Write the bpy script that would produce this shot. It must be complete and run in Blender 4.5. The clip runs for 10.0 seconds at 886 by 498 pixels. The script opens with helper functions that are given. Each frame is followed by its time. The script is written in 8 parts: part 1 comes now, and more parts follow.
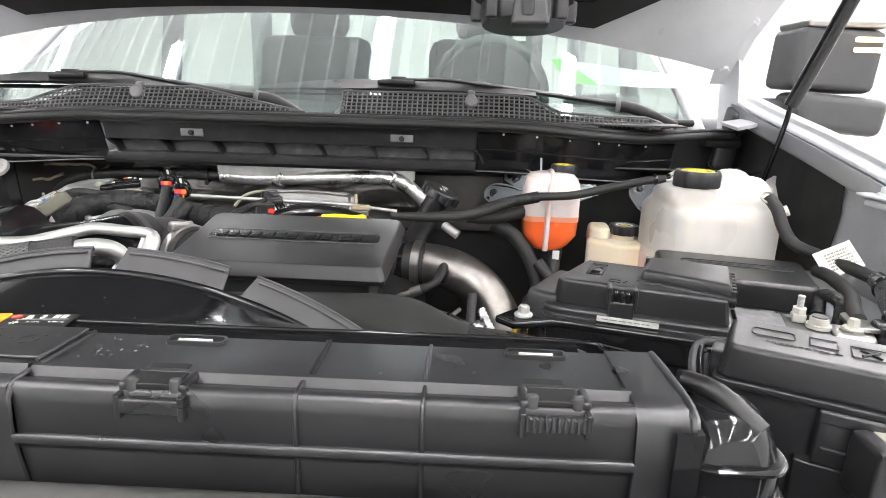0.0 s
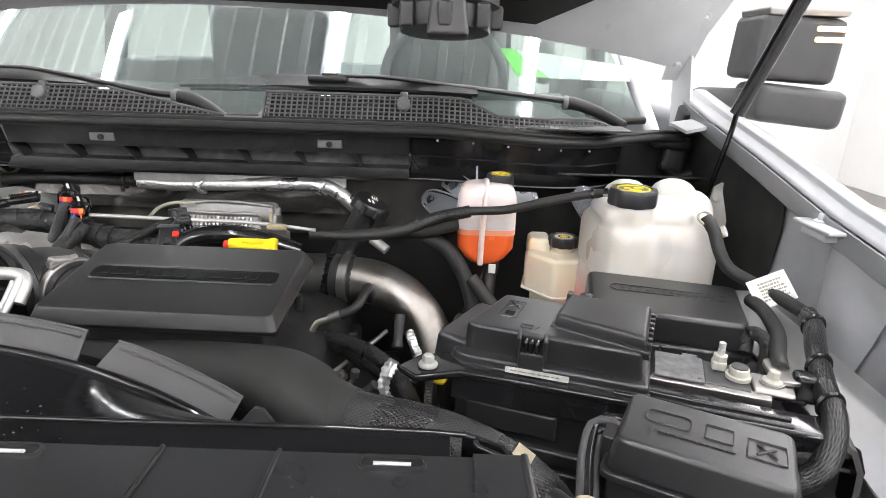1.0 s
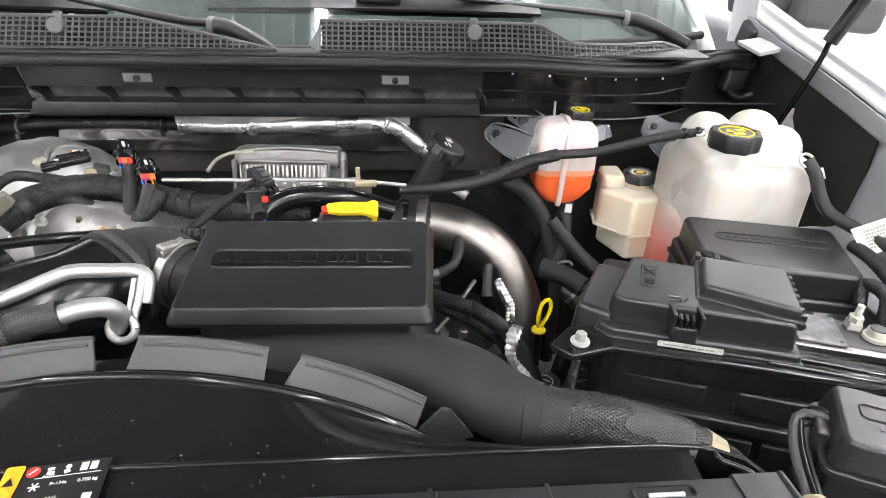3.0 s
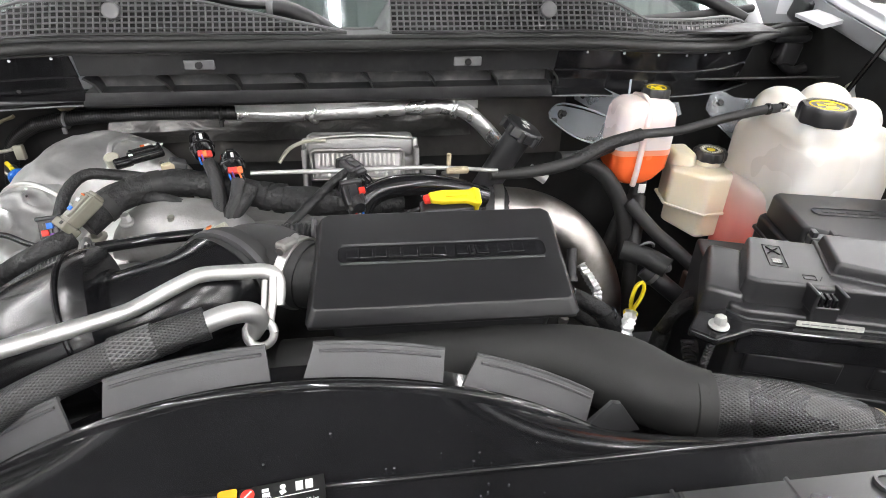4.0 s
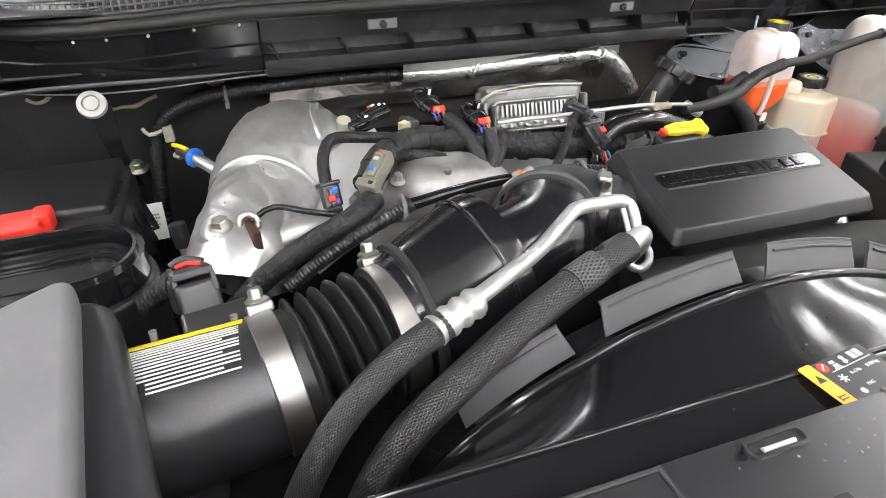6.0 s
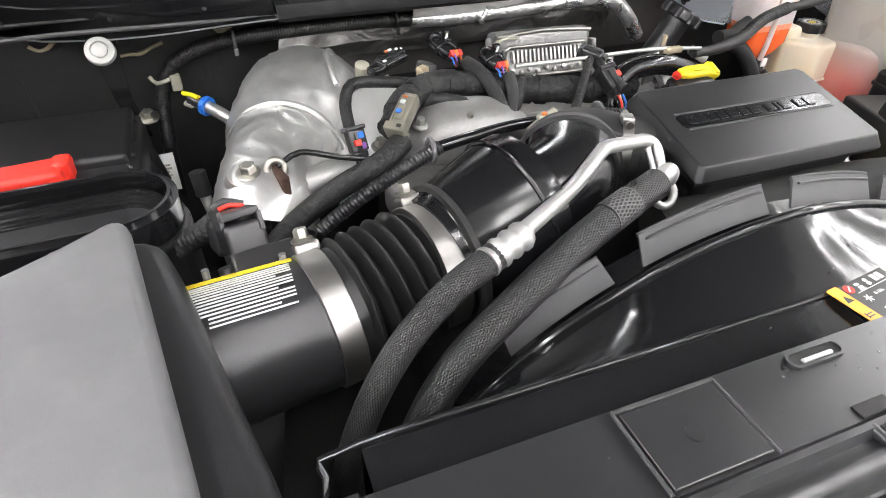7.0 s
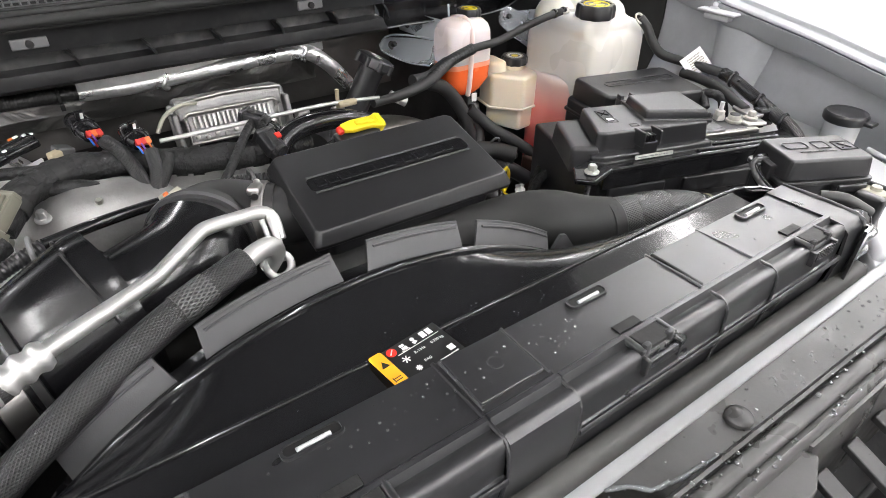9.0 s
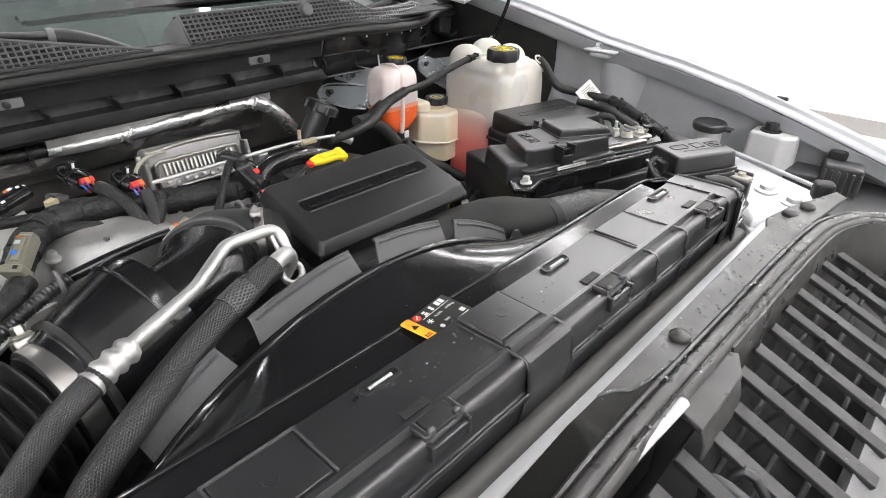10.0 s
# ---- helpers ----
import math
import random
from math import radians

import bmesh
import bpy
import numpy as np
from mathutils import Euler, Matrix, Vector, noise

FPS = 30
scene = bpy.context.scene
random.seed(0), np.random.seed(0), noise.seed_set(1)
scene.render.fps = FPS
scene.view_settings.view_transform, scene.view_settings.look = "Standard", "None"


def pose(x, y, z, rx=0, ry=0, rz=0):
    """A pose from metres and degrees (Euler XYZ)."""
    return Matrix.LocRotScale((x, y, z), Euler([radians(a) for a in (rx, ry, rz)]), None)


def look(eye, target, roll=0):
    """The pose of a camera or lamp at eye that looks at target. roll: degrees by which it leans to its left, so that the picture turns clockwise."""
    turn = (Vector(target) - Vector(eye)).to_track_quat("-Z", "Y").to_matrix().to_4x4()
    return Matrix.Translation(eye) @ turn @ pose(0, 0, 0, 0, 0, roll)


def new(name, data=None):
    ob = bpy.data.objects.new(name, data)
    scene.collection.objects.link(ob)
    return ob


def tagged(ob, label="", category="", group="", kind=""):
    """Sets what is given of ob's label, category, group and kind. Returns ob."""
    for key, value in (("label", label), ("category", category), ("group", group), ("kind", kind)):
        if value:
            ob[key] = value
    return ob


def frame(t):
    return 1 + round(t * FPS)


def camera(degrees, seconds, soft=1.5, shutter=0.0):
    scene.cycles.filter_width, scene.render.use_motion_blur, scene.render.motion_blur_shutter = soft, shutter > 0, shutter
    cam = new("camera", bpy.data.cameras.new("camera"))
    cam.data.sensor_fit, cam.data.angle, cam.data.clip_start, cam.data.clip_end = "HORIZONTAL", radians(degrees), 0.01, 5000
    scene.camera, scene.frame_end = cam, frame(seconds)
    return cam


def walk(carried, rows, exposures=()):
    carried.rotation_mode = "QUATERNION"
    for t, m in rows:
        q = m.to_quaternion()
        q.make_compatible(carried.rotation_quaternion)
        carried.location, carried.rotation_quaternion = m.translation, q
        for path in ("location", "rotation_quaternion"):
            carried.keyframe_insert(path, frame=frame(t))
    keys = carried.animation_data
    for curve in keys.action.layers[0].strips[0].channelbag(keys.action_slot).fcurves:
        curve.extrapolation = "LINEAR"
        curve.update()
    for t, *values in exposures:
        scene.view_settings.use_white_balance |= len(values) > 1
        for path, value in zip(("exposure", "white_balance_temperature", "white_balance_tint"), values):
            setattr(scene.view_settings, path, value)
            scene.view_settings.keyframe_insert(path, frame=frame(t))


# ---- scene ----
cam = camera(74.5, 10.0, 0.95)
PATH = [
    (0, (-0.007, 0.036, 1.514), (-0.072, 1.969, 1.004), 1.6),
    (0.5, (0.036, 0.07, 1.538), (-0.009, 1.998, 1.007), 1.7),
    (1, (0.076, 0.113, 1.583), (0.074, 2.012, 0.956), 1.9),
    (1.5, (0.096, 0.159, 1.623), (0.157, 2.001, 0.847), 2.2),
    (2, (0.076, 0.201, 1.632), (0.184, 1.982, 0.728), 2.3),
    (2.5, (-0.011, 0.202, 1.653), (0.123, 1.944, 0.679), 2.2),
    (3, (-0.123, 0.183, 1.657), (0.033, 1.916, 0.67), 1.8),
    (3.2, (-0.162, 0.179, 1.655), (0.011, 1.906, 0.661), 1.8),
    (4.3, (-0.33, 0.24, 1.641), (-0.043, 1.921, 0.598), 1.1),
    (4.5, (-0.368, 0.245, 1.636), (-0.042, 1.925, 0.602), 1.1),
    (5, (-0.462, 0.265, 1.636), (-0.062, 1.917, 0.582), 0.9),
    (5.5, (-0.592, 0.276, 1.64), (-0.116, 1.898, 0.571), 0.5),
    (6, (-0.708, 0.274, 1.621), (-0.16, 1.851, 0.52), 0.3),
    (6.2, (-0.746, 0.276, 1.614), (-0.189, 1.831, 0.487), 0.3),
    (7.3, (-0.765, 0.264, 1.615), (-0.165, 1.725, 0.388), 0.7),
    (7.5, (-0.732, 0.255, 1.624), (-0.124, 1.723, 0.41), 0.2),
    (8, (-0.635, 0.232, 1.647), (0.045, 1.666, 0.43), 0.5),
    (8.2, (-0.588, 0.213, 1.651), (0.115, 1.633, 0.43), 0.2),
    (8.5, (-0.543, 0.188, 1.654), (0.243, 1.567, 0.438), 0.4),
    (9, (-0.517, 0.182, 1.653), (0.432, 1.514, 0.502), 0.5),
    (9.5, (-0.555, 0.166, 1.664), (0.548, 1.437, 0.584), 0.5),
    (10, (-0.67, 0.142, 1.665), (0.59, 1.328, 0.661), 0.3),
]
walk(cam, [(t, look(eye, target, roll)) for t, eye, target, roll in PATH],
     [(0.0, 0.88), (0.8, 0.74), (1.5, 0.62), (2.0, 0.64), (2.5, 0.76), (3.0, 0.94), (4.5, 0.94), (6.0, 0.98), (8.0, 0.90), (9.0, 0.76), (10.0, 0.60)])

# ---- body ----
# light: a closed white workshop with lit strips on its ceiling
world = bpy.data.worlds.new("workshop_world")
world.use_nodes = True
world.node_tree.nodes["Background"].inputs[0].default_value = (0.95, 0.95, 0.97, 1)
world.node_tree.nodes["Background"].inputs[1].default_value = 0.3
scene.world = world
STRIP_POWER = 38.0


# ---- materials ----
def mat(name, base, rough=0.5, metal=0.0, grain=400.0, bump=0.1, depth=0.0006, vary=0.15, big=9.0, rvary=0.12,
        coat=0.0, spec=0.5, sss=0.0, trans=0.0, dust=0.0, alt=None):
    """A surface with colour and roughness that vary at two scales and a fine relief."""
    m = bpy.data.materials.new(name)
    m.use_nodes = True
    nt = m.node_tree
    n, l = nt.nodes, nt.links
    p = n["Principled BSDF"]
    p.inputs["Metallic"].default_value = metal
    p.inputs["Coat Weight"].default_value = coat
    p.inputs["Coat Roughness"].default_value = 0.08
    p.inputs["Specular IOR Level"].default_value = spec
    p.inputs["Transmission Weight"].default_value = trans
    if sss:
        p.inputs["Subsurface Weight"].default_value = sss
        p.inputs["Subsurface Radius"].default_value = (0.03, 0.026, 0.02)
        p.inputs["Subsurface Scale"].default_value = 0.6
    tc = n.new("ShaderNodeTexCoord")
    a = n.new("ShaderNodeTexNoise")
    a.inputs["Scale"].default_value = big
    a.inputs["Detail"].default_value = 8
    a.inputs["Roughness"].default_value = 0.65
    b = n.new("ShaderNodeTexNoise")
    b.inputs["Scale"].default_value = grain
    b.inputs["Detail"].default_value = 3
    l.new(tc.outputs["Object"], a.inputs["Vector"])
    l.new(tc.outputs["Object"], b.inputs["Vector"])
    r = n.new("ShaderNodeValToRGB")
    lo = [max(0, c * (1 - vary)) for c in base]
    hi = [min(1, c * (1 + vary)) for c in (alt or base)]
    r.color_ramp.elements[0].color, r.color_ramp.elements[1].color = (*lo, 1), (*hi, 1)
    r.color_ramp.elements[0].position, r.color_ramp.elements[1].position = 0.3, 0.7
    l.new(a.outputs["Fac"], r.inputs["Fac"])
    col = r.outputs["Color"]
    if dust:
        d = n.new("ShaderNodeTexNoise")
        d.inputs["Scale"].default_value = 45
        d.inputs["Detail"].default_value = 10
        l.new(tc.outputs["Object"], d.inputs["Vector"])
        dr = n.new("ShaderNodeMapRange")
        dr.inputs["From Min"].default_value, dr.inputs["From Max"].default_value = 0.5, 0.75
        dr.inputs["To Max"].default_value = dust
        l.new(d.outputs["Fac"], dr.inputs["Value"])
        mx = n.new("ShaderNodeMix")
        mx.data_type = "RGBA"
        l.new(dr.outputs["Result"], mx.inputs["Factor"])
        l.new(col, mx.inputs["A"])
        mx.inputs["B"].default_value = (0.30, 0.29, 0.27, 1)
        col = mx.outputs["Result"]
    l.new(col, p.inputs["Base Color"])
    rr = n.new("ShaderNodeMapRange")
    rr.inputs["From Min"].default_value, rr.inputs["From Max"].default_value = 0.2, 0.8
    wear = n.new("ShaderNodeTexNoise")
    wear.inputs["Scale"].default_value = big * 1.7
    wear.inputs["Detail"].default_value = 2
    l.new(tc.outputs["Object"], wear.inputs["Vector"])
    rr.inputs["To Min"].default_value, rr.inputs["To Max"].default_value = max(0.02, rough - rvary), min(1, rough + rvary)
    l.new(wear.outputs["Fac"], rr.inputs["Value"])
    l.new(rr.outputs["Result"], p.inputs["Roughness"])
    if bump:
        bp = n.new("ShaderNodeBump")
        bp.inputs["Strength"].default_value = bump
        bp.inputs["Distance"].default_value = depth
        l.new(b.outputs["Fac"], bp.inputs["Height"])
        l.new(bp.outputs["Normal"], p.inputs["Normal"])
    return m


def braid_mat(name, dark, light, rough, turns=26.0, depth=0.0012, slant=0.5):
    """A braided sleeve: two sets of strands that cross along a tube's own length and girth."""
    m = mat(name, dark, rough, bump=0)
    n, l = m.node_tree.nodes, m.node_tree.links
    p = n["Principled BSDF"]
    uv = n.new("ShaderNodeUVMap")
    s = n.new("ShaderNodeSeparateXYZ")
    l.new(uv.outputs["UV"], s.inputs["Vector"])

    def calc(op, x, y):
        q = n.new("ShaderNodeMath")
        q.operation = op
        for i, v in enumerate((x, y)):
            if v is None:
                continue
            if isinstance(v, (int, float)):
                q.inputs[i].default_value = v
            else:
                l.new(v, q.inputs[i])
        return q.outputs[0]
    u = calc("MULTIPLY", s.outputs["X"], turns * math.pi)
    v = calc("MULTIPLY", s.outputs["Y"], turns * math.pi * slant)
    h = calc("MAXIMUM", calc("SINE", calc("ADD", u, v), None), calc("SINE", calc("SUBTRACT", u, v), None))
    h = calc("MULTIPLY_ADD", h, 0.5)
    h.node.inputs[2].default_value = 0.5
    r = n.new("ShaderNodeValToRGB")
    r.color_ramp.elements[0].color, r.color_ramp.elements[1].color = (*dark, 1), (*light, 1)
    r.color_ramp.elements[0].position, r.color_ramp.elements[1].position = 0.45, 0.95
    l.new(h, r.inputs["Fac"])
    l.new(r.outputs["Color"], p.inputs["Base Color"])
    bp = n.new("ShaderNodeBump")
    bp.inputs["Strength"].default_value = 0.9
    bp.inputs["Distance"].default_value = depth
    l.new(h, bp.inputs["Height"])
    l.new(bp.outputs["Normal"], p.inputs["Normal"])
    return m


def foil_mat(name, base, rough, scale, strength, depth, metal=0.85, detail=6):
    """Crumpled or dented bright metal sheet."""
    m = mat(name, base, rough, metal, bump=0, vary=0.2, big=14, rvary=0.1)
    n, l = m.node_tree.nodes, m.node_tree.links
    tc = n.new("ShaderNodeTexCoord")
    w = n.new("ShaderNodeTexVoronoi")
    w.feature = "SMOOTH_F1"
    w.inputs["Scale"].default_value = scale
    z = n.new("ShaderNodeTexNoise")
    z.inputs["Scale"].default_value = scale * 0.6
    z.inputs["Detail"].default_value = detail
    z.inputs["Distortion"].default_value = 1.2
    l.new(tc.outputs["Object"], w.inputs["Vector"])
    l.new(tc.outputs["Object"], z.inputs["Vector"])
    ad = n.new("ShaderNodeMath")
    ad.operation = "ADD"
    l.new(w.outputs["Distance"], ad.inputs[0])
    l.new(z.outputs["Fac"], ad.inputs[1])
    bp = n.new("ShaderNodeBump")
    bp.inputs["Strength"].default_value = strength
    bp.inputs["Distance"].default_value = depth
    l.new(ad.outputs[0], bp.inputs["Height"])
    l.new(bp.outputs["Normal"], n["Principled BSDF"].inputs["Normal"])
    return m


def lamp_mat(name, colour, strength):
    m = bpy.data.materials.new(name)
    m.use_nodes = True
    p = m.node_tree.nodes["Principled BSDF"]
    p.inputs["Base Color"].default_value = (*colour, 1)
    p.inputs["Emission Color"].default_value = (*colour, 1)
    p.inputs["Emission Strength"].default_value = strength
    return m


PLASTIC = mat("black grained plastic", (0.019, 0.019, 0.0205), 0.32, grain=900, bump=0.25, depth=0.0004, vary=0.2, rvary=0.05, spec=0.65)
LID = mat("satin black lid plastic", (0.013, 0.013, 0.014), 0.34, grain=1400, bump=0.3, depth=0.0003, vary=0.15, rvary=0.05)
COVER = mat("satin black cover plastic", (0.019, 0.019, 0.0208), 0.31, grain=1100, bump=0.08, depth=0.0003, vary=0.15, big=9, rvary=0.06, spec=0.9)
GLOSS = mat("glossy black plastic", (0.011, 0.011, 0.012), 0.09, grain=60, bump=0.04, depth=0.0008, vary=0.2, rvary=0.04)
RUBBER = mat("black rubber", (0.016, 0.016, 0.016), 0.6, grain=500, bump=0.15, vary=0.2)
MATTE = mat("matte black hose rubber", (0.014, 0.014, 0.0135), 0.72, grain=700, bump=0.12, vary=0.2)
SLEEVE = mat("wrinkled black cloth tape", (0.010, 0.010, 0.0105), 0.6, grain=170, bump=0.9, depth=0.0028, vary=0.4, big=40)
DOME = mat("glossy black shroud plastic", (0.009, 0.009, 0.010), 0.13, grain=60, bump=0.18, depth=0.0010, vary=0.2, rvary=0.05, spec=0.4)
FINEINK = mat("fine white print", (0.62, 0.62, 0.61), 0.5, bump=0.02, vary=0.2, big=300)
# Near black; also colours shaded holes and hollows of the bay
DARK = mat("dark coating and shade filler", (0.010, 0.010, 0.010), 0.6, grain=90, bump=0.3, depth=0.002, vary=0.4)
COWL = mat("black cowl plastic", (0.017, 0.017, 0.018), 0.42, grain=600, bump=0.15, vary=0.25, big=20, dust=0.05)
COWLGREY = mat("mottled grey recess plastic", (0.055, 0.055, 0.056), 0.45, grain=300, bump=0.2, vary=0.3, big=30, dust=0.25)
GREYPL = mat("grey moulded plastic", (0.14, 0.14, 0.144), 0.5, grain=800, bump=0.2, depth=0.0004, vary=0.1, dust=0.1)
FINPL = mat("dark grey moulded plastic", (0.05, 0.05, 0.052), 0.5, grain=800, bump=0.15, vary=0.12)
PANEL = mat("wet dark grey plastic", (0.046, 0.045, 0.044), 0.36, grain=160, bump=0.15, depth=0.0008, vary=0.25, big=18, rvary=0.18)
FOIL = foil_mat("crinkled foil wrap", (0.90, 0.90, 0.90), 0.30, 150, 0.4, 0.003)
SHIELD = foil_mat("dented aluminium heat shield", (0.78, 0.78, 0.77), 0.34, 12, 0.12, 0.005, 0.88, 1)
STEEL = mat("brushed stainless tube", (0.29, 0.265, 0.235), 0.38, 1.0, grain=300, bump=0.06, vary=0.25, big=14, alt=(0.37, 0.355, 0.34))
BAND = mat("bright steel band", (0.42, 0.41, 0.395), 0.38, 1.0, grain=300, bump=0.05, vary=0.1)
CAST = mat("cast aluminium", (0.31, 0.305, 0.30), 0.42, 0.7, grain=450, bump=0.5, depth=0.0008, vary=0.2, big=22)
ALU = mat("satin aluminium tube", (0.56, 0.56, 0.55), 0.50, 0.85, grain=500, bump=0.08, vary=0.1)
BOLT = mat("zinc plated bolt", (0.50, 0.49, 0.44), 0.35, 1.0, grain=500, bump=0.1, vary=0.15)
FOAM = mat("grey foam", (0.06, 0.059, 0.056), 0.6, grain=200, bump=0.2, vary=0.25)
DROPS = mat("water drops and specks", (0.30, 0.31, 0.32), 0.14, bump=0, vary=0.2, trans=0.65)
SATIN = mat("satin black duct plastic", (0.009, 0.009, 0.010), 0.19, grain=300, bump=0.05, vary=0.2, rvary=0.06)
BELLOW = mat("shiny bellows rubber", (0.013, 0.013, 0.013), 0.38, grain=500, bump=0.08, vary=0.2)
SLAT = mat("dull dark grey slat plastic", (0.018, 0.018, 0.018), 0.45, grain=300, bump=0.15, vary=0.2)
RUST = mat("rusty iron", (0.060, 0.030, 0.022), 0.8, 0.2, grain=200, bump=0.5, vary=0.4)
POLY = mat("milky white polyethylene", (0.62, 0.60, 0.56), 0.32, sss=0.7, grain=40, bump=0.04, depth=0.001, vary=0.02, big=5)
EARPL = mat("clear frosted ear plastic", (0.52, 0.56, 0.60), 0.28, bump=0.05, vary=0.05, trans=0.72)
POLYGREY = mat("clear frosted polyethylene", (0.40, 0.43, 0.46), 0.30, sss=0.3, bump=0.05, vary=0.05)
POLYCREAM = mat("cream polyethylene", (0.85, 0.76, 0.60), 0.4, sss=0.6, grain=60, bump=0.06, vary=0.06)
COOLANT = mat("orange coolant behind milky plastic", (1.0, 0.17, 0.045), 0.22, sss=0.3, bump=0.03, vary=0.06)
COOLRED = mat("red coolant behind milky plastic", (0.76, 0.13, 0.11), 0.35, sss=0.6, bump=0.05, vary=0.12, big=6, alt=(0.84, 0.36, 0.33))
cn, cl = COOLRED.node_tree.nodes, COOLRED.node_tree.links
ctc, csep, crmp = cn.new("ShaderNodeTexCoord"), cn.new("ShaderNodeSeparateXYZ"), cn.new("ShaderNodeValToRGB")
crng = cn.new("ShaderNodeMapRange")
crng.inputs["From Min"].default_value, crng.inputs["From Max"].default_value = 1.10, 1.285
cl.new(ctc.outputs["Object"], csep.inputs[0])
cl.new(csep.outputs["Z"], crng.inputs["Value"])
cl.new(crng.outputs["Result"], crmp.inputs["Fac"])
crmp.color_ramp.elements[0].color, crmp.color_ramp.elements[1].color = (0.72, 0.10, 0.09, 1), (0.66, 0.60, 0.55, 1)
mid = crmp.color_ramp.elements.new(0.62)
mid.color = (0.84, 0.30, 0.26, 1)
cl.new(crmp.outputs["Color"], cn["Principled BSDF"].inputs["Base Color"])
PAINT = mat("silver white car paint", (0.29, 0.298, 0.31), 0.42, 0.15, grain=2500, bump=0.02, vary=0.02, rvary=0.02, coat=0.15)
BAYPAINT = mat("thin grey paint of the bay", (0.40, 0.41, 0.43), 0.42, 0.1, grain=300, bump=0.1, vary=0.12, dust=0.06)
# Darker copy of the white paint, mainly against overexposure in direct lamp light
DIMPAINT = mat("toned down white steel paint", (0.52, 0.525, 0.54), 0.36, 0.1, grain=300, bump=0.06, vary=0.08, rvary=0.04)
NET = mat("light grey net plastic", (0.11, 0.11, 0.112), 0.42, bump=0.05, vary=0.15)
FILM = mat("standing water with its dark reflection", (0.010, 0.010, 0.009), 0.06, grain=40, bump=0.08, depth=0.001, vary=0.2, rvary=0.03)
WHITEPAINT = mat("white painted steel", (0.60, 0.61, 0.63), 0.35, grain=400, bump=0.05, vary=0.06)
YELLOW = mat("yellow plastic", (0.85, 0.66, 0.02), 0.35, bump=0.05, vary=0.08)
RED = mat("red plastic", (0.75, 0.035, 0.02), 0.4, bump=0.05, vary=0.1)
BLUE = mat("blue plastic", (0.02, 0.16, 0.65), 0.35, bump=0.05, vary=0.1)
ORANGE = mat("orange label ink", (0.92, 0.36, 0.02), 0.4, bump=0.02, vary=0.05)
WHITEINK = mat("white label print", (0.82, 0.82, 0.80), 0.5, bump=0.02, vary=0.04)
BLACKINK = mat("black label print", (0.012, 0.012, 0.012), 0.4, bump=0.02, vary=0.1)
GREYCON = mat("grey connector plastic", (0.33, 0.32, 0.26), 0.45, bump=0.1, vary=0.12)
BEIGE = mat("beige masking tape", (0.40, 0.34, 0.23), 0.7, grain=300, bump=0.3, vary=0.3)
BRAID = braid_mat("black braided sleeve", (0.005, 0.005, 0.006), (0.038, 0.038, 0.038), 0.34, 66.0, 0.0005, 0.55)
BRAIDLONG = braid_mat("black long woven sleeve", (0.005, 0.005, 0.005), (0.020, 0.020, 0.020), 0.30, 44.0, 0.0005, 0.16)
BRAIDBIG = braid_mat("coarse grey braided sleeve", (0.006, 0.006, 0.006), (0.030, 0.030, 0.030), 0.27, 110.0, 0.0005, 0.7)
WALL = mat("white workshop wall", (0.68, 0.68, 0.675), 0.6, grain=60, bump=0.05, vary=0.04, big=0.8)
BASEB = mat("dull grey baseboard paint", (0.30, 0.285, 0.28), 0.6, grain=60, bump=0.05, vary=0.06)
FLOOR = mat("grey sealed concrete", (0.55, 0.54, 0.52), 0.35, grain=300, bump=0.03, vary=0.06, big=2.0)
DASH = mat("dark dashboard skin", (0.035, 0.036, 0.038), 0.55, grain=500, bump=0.3, vary=0.2)
SEAT = mat("grey seat cloth", (0.11, 0.11, 0.114), 0.8, grain=300, bump=0.3, vary=0.2)
GREEN = mat("green sticker", (0.18, 0.80, 0.08), 0.5, bump=0.02, vary=0.05)
LEDS = lamp_mat("lit strip", (1.0, 0.982, 0.988), STRIP_POWER)
LAMPLENS = lamp_mat("lit marker lamp lens", (1.0, 0.72, 0.42), 1.6)


def glass_mat():
    m = bpy.data.materials.new("green tinted glass")
    m.use_nodes = True
    n, l = m.node_tree.nodes, m.node_tree.links
    n.remove(n["Principled BSDF"])
    t = n.new("ShaderNodeBsdfTransparent")
    t.inputs[0].default_value = (0.73, 0.81, 0.775, 1)
    g = n.new("ShaderNodeBsdfGlossy")
    g.inputs["Roughness"].default_value = 0.02
    g.inputs["Color"].default_value = (0.95, 0.97, 1, 1)
    f = n.new("ShaderNodeLayerWeight")
    w = n.new("ShaderNodeMath")
    w.operation = "POWER"
    w.inputs[1].default_value = 2.5
    l.new(f.outputs["Facing"], w.inputs[0])
    k = n.new("ShaderNodeMixShader")
    l.new(w.outputs[0], k.inputs[0])
    l.new(t.outputs[0], k.inputs[1])
    l.new(g.outputs[0], k.inputs[2])
    l.new(k.outputs[0], n["Material Output"].inputs["Surface"])
    return m


GLASS = glass_mat()


